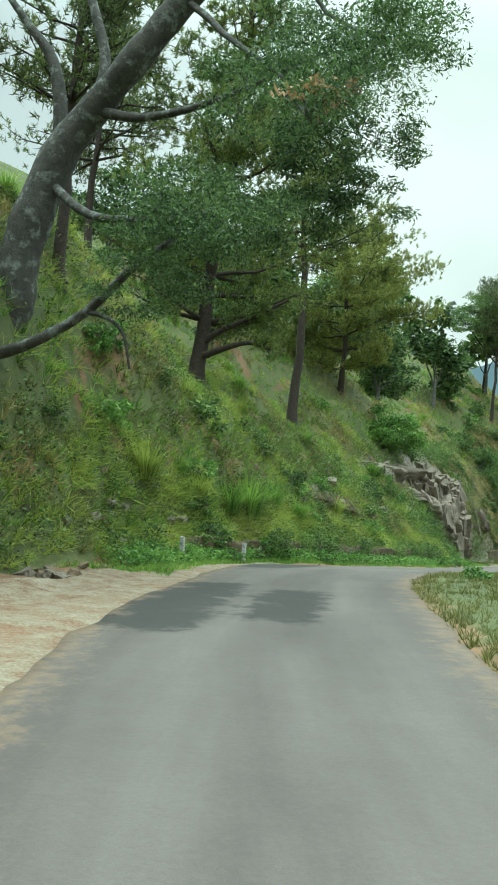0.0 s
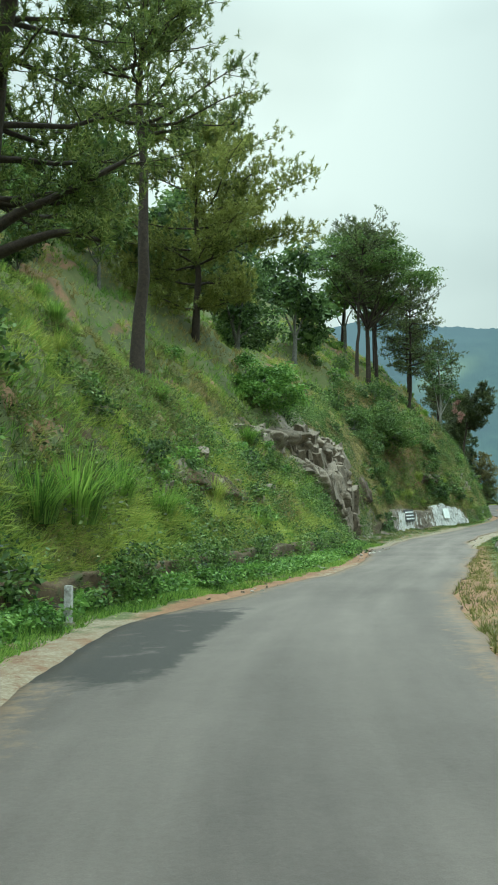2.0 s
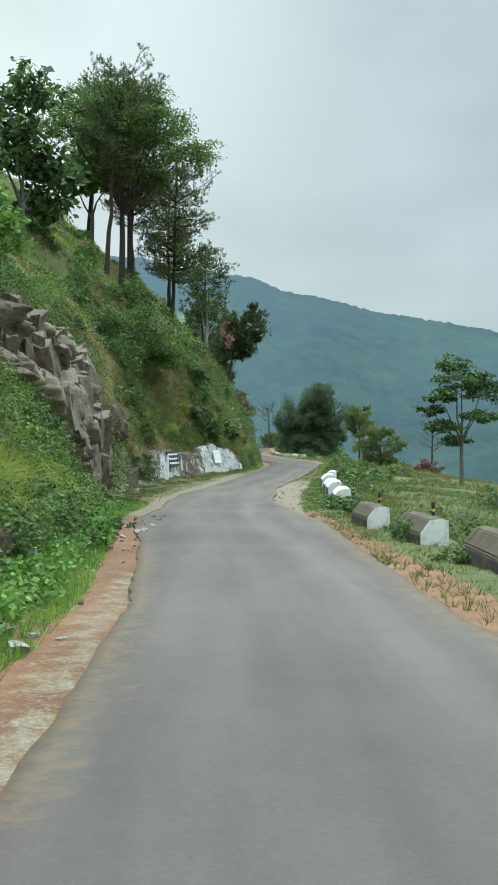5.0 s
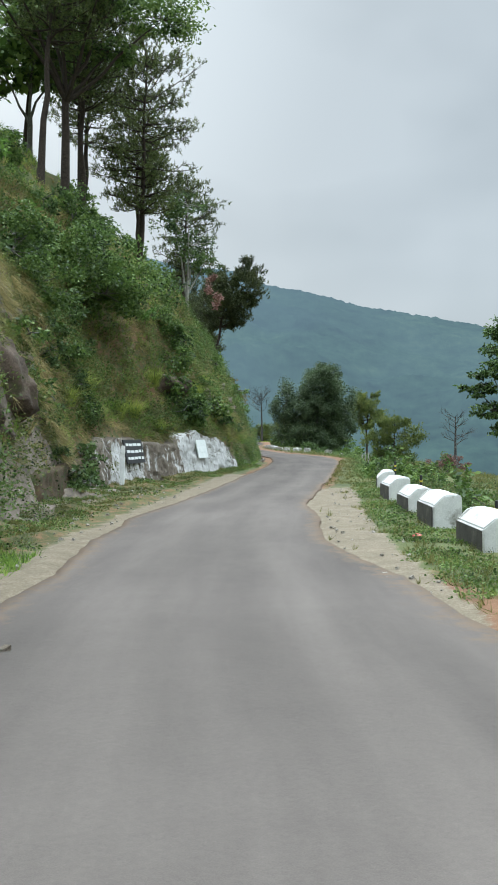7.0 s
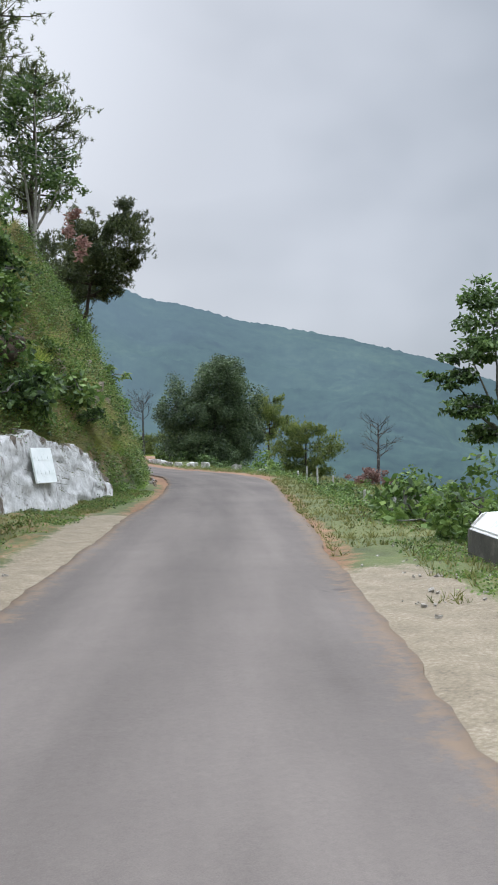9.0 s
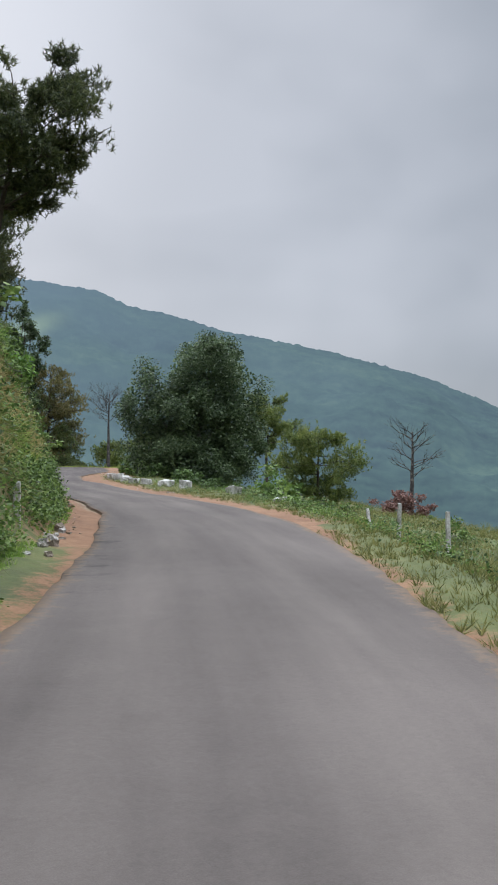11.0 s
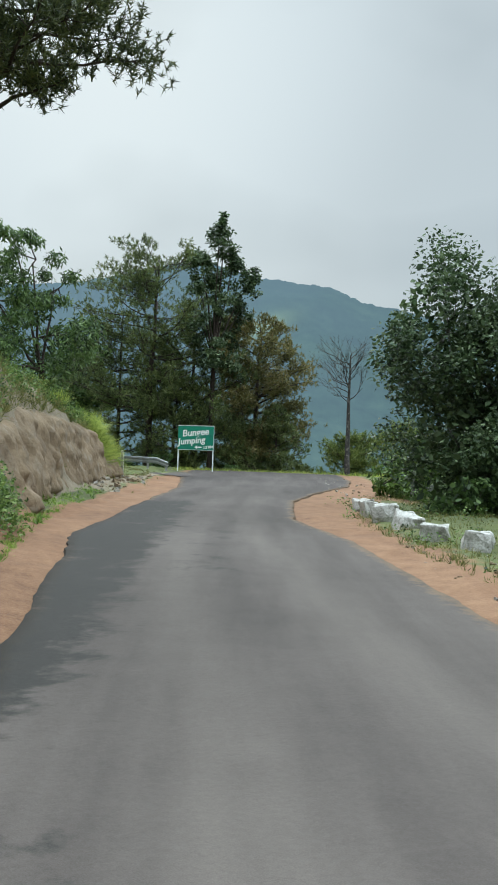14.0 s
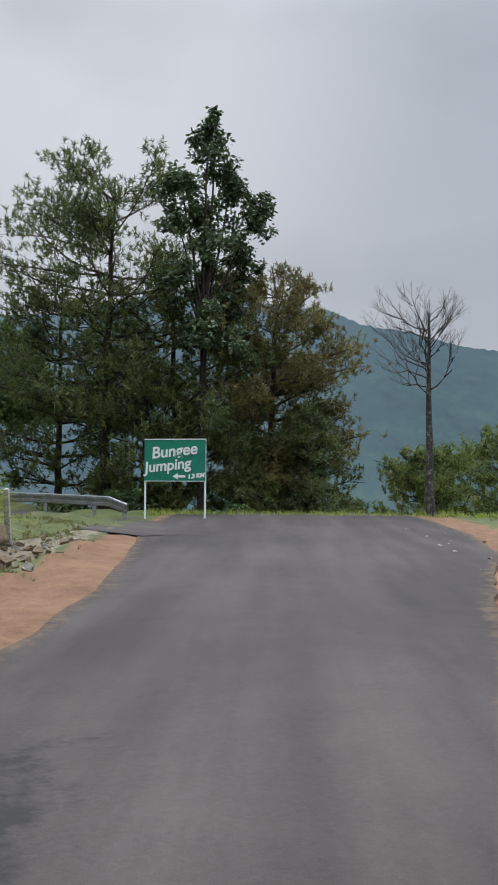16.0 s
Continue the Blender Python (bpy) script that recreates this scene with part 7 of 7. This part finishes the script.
    leaf_carpet("verge_clover", p[patches(p, 91, 0.6) > -0.15], 9, 0.10, 0.05, 0.05, LEAF_MID, "low green clover on the stony verge", rng)
    s, d, p = scatter(3200, 60, 85, lambda s: 2.8 + 1.9 * rng.random(len(s)), rng)
    leaf_carpet("block_clover", p[patches(p, 92, 0.7) > -0.2], 9, 0.10, 0.05, 0.05, LEAF_MID, "low green clover round the guard blocks", rng)
    s, d, p = scatter(4200, 98, 138, lambda s: foot(s) + (lo(s) - foot(s)) * 0.42 * rng.random(len(s)) - 0.35, rng)
    leaf_carpet("spur_ivy", p[patches(p, 81, 0.7) > -0.2], 12, 0.12, 0.34, 0.075, LEAF_MID, "dark leafy creepers at the foot of the spur", rng)
    s, d, p = scatter(3000, 98, 150, lambda s: foot(s) + (lo(s) - foot(s)) * 0.42 * rng.random(len(s)) - 0.1, rng)
    grow("bank_weeds", p, 8, 0.14, 0.016, GRASS_LUSH, "green weeds below the spur", rng, 0.6, 0.1)
    s, d, p = scatter(30000, 5, 172, lambda s: hi(s) + 0.02 + (shoulder(s) + 3.0 - hi(s) - 0.02) * rng.random(len(s)), rng)
    keep = ~((s > 58) & (s < 84) & (d < 2.75 + 0.5 * patches(p, 31, 0.7)) & (patches(p, 32, 1.5) < 0.45)) & ~((s > 108) & (d < hi(s) + np.interp(s, [108, 138, 146, 152], [0.6, 0.8, 1.6, 2.0]))) & ~((s > 150) & (d < hi(s) + 1.1 + 1.6 * patches(p, 33, 0.5)))
    p = p[keep]
    k = patches(p, 6, 0.4)
    grow("roadside_grass", p[k < 0.15], 8, 0.16, 0.018, GRASS_VERGE, "short green grass on the drop-side verge", rng, 0.8, 0.1)
    grow("roadside_straw", p[k >= 0.15], 10, 0.18, 0.016, GRASS_VERGE, "yellowing grass on the drop-side verge", rng, 0.6, 0.1)
    s, d, p = scatter(14000, 36, 175, lambda s: shoulder(s) + 0.6 + 22 * rng.random(len(s)) ** 1.5, rng)
    grow("slope_grass", p, 9, 0.55, 0.024, GRASS_VERGE, "tall grass on the falling slope", rng, 0.45, 0.15)
    s, d, p = scatter(2200, 138, 160.5, lambda s: foot(s) - 0.7 - 5 * rng.random(len(s)) ** 1.3, rng)
    grow("cutting_grass", p, 10, 0.5, 0.018, GRASS_VERGE, "long grass over the earth cutting", rng, 0.4, 0.35)
    s, d, p = scatter(900, 156, 161.5, lambda s: foot(s) - 0.3 - 1.3 * rng.random(len(s)), rng)
    grow("nose_grass", p, 14, 1.1, 0.022, GRASS, "tall arching grass at the end of the cutting", rng, 0.35, 0.4, (0.3, -0.1, 1))
    s, d, p = scatter(1500, 157, 165.5, lambda s: -7.2 + 3.0 * rng.random(len(s)), rng)
    grow("junction_grass", p[patches(p, 61, 0.6) > -0.15], 9, 0.14, 0.016, GRASS_VERGE, "short worn grass beside the junction", rng, 0.7, 0.1)
    s, d, p = scatter(2600, 148, 166, lambda s: lo(s) - 0.9 - 2.0 * rng.random(len(s)), rng)
    grow("earth_weeds", p[patches(p, 62, 0.8) > 0.12], 8, 0.10, 0.014, GRASS_VERGE, "sparse low grass on the red earth verge", rng, 0.8, 0.1)
    s, d, p = scatter(1800, 170.5, 176, lambda s: -4 + 14 * rng.random(len(s)), rng)
    grow("rim_grass", p, 9, 0.25, 0.026, GRASS, "grass at the rim of the road", rng, 0.5, 0.1)


def arching_blades(count, length, width, spread, rng):
    """A tuft whose blades rise and bow over: ribbons of four joints."""
    a, lean = rng.uniform(0, 2 * np.pi, count), rng.uniform(0.1, 1.0, count) ** 0.8 * spread
    ln = length * rng.uniform(0.55, 1.1, count)
    out = np.stack([np.cos(a), np.sin(a), np.zeros(count)], 1)
    side = np.stack([-np.sin(a), np.cos(a), np.zeros(count)], 1)
    foot = out * (rng.uniform(0, 0.25, (count, 1)) * length)
    rows = []
    for u, w in ((0.0, 1.0), (0.4, 0.9), (0.75, 0.6), (1.0, 0.08)):
        c = foot + out * (lean * ln * (0.35 * u + 0.55 * u * u))[:, None]
        c[:, 2] = ln * (u - 0.55 * lean * u * u) - 0.05
        rows.append((c - side * width * w / 2, c + side * width * w / 2))
    v = np.stack([p for pair in rows for p in pair], 1).reshape(-1, 3)
    q = np.array([[0, 1, 3, 2], [2, 3, 5, 4], [4, 5, 7, 6]])
    f = (np.arange(count)[:, None, None] * 8 + q[None]).reshape(-1, 4)
    return v, f


def build_tussocks():
    rng = np.random.default_rng(29)
    kinds = []
    for k, (mat, label) in enumerate(((GRASS_LUSH, "soft tall green grass tussock on the bank"), (GRASS, "arching yellow-green grass tussock on the bank"))):
        tuft = thing("grass_tussock", Matrix(), label, "grass", "grass tussocks")
        v, f = arching_blades(420, 1.25, 0.020, 0.85, rng)
        part("grass_tuft", array_mesh("grass_tuft", v, f), mat, tuft)
        kinds.append(tuft)
    spots = [(27.2, 0, 1.25), (26.0, 0, 0.9), (21.5, 1, 1.0), (31.5, 0, 0.8), (35.0, 1, 0.9), (39.0, 0, 0.8), (24.0, 1, 0.8)]
    for s, k, z in spots:
        copy_thing(kinds[k], turned(spot(s, foot_of(s) - 0.75), s * 50, z))
    pick = random.Random(31)
    for _ in range(46):
        s = pick.uniform(14, 112)
        if 56 < s < 70:
            continue
        copy_thing(kinds[pick.randrange(2)], turned(spot(s, foot_of(s) - pick.uniform(0.8, 7.5)), pick.uniform(0, 360), pick.uniform(0.4, 0.75)))
    for s, d, z in ((158.6, -6.1, 1.1), (159.8, -6.4, 1.3), (157.4, -6.0, 0.9), (160.4, -6.9, 1.1), (155.0, -6.6, 0.8), (151.5, -6.5, 0.7), (126.0, -2.6, 0.9), (129.0, -2.7, 0.8)):
        copy_thing(kinds[1], turned(spot(s, d), s * 70, z))
    for s, u, z in ((81.5, 1.0, 0.8), (84.0, 1.3, 0.9), (86.5, 0.8, 0.8), (88.5, 1.1, 0.9), (90.0, 0.7, 0.7), (91.5, 1.6, 0.9), (94.0, 1.0, 0.8), (96.0, 1.5, 0.8), (72.0, 2.2, 0.8), (75.0, 3.0, 0.9), (69.0, 2.8, 0.8)):
        copy_thing(kinds[1], turned(spot(s, foot_of(s) - u), s * 60, z))
    kinds[0].matrix_world = turned(spot(29.5, foot_of(29.5) - 0.9), 10, 0.9)
    kinds[1].matrix_world = turned(spot(37.0, foot_of(37.0) - 1.4), 40, 0.8)


spread_shrubs()
build_tussocks()
build_grass()
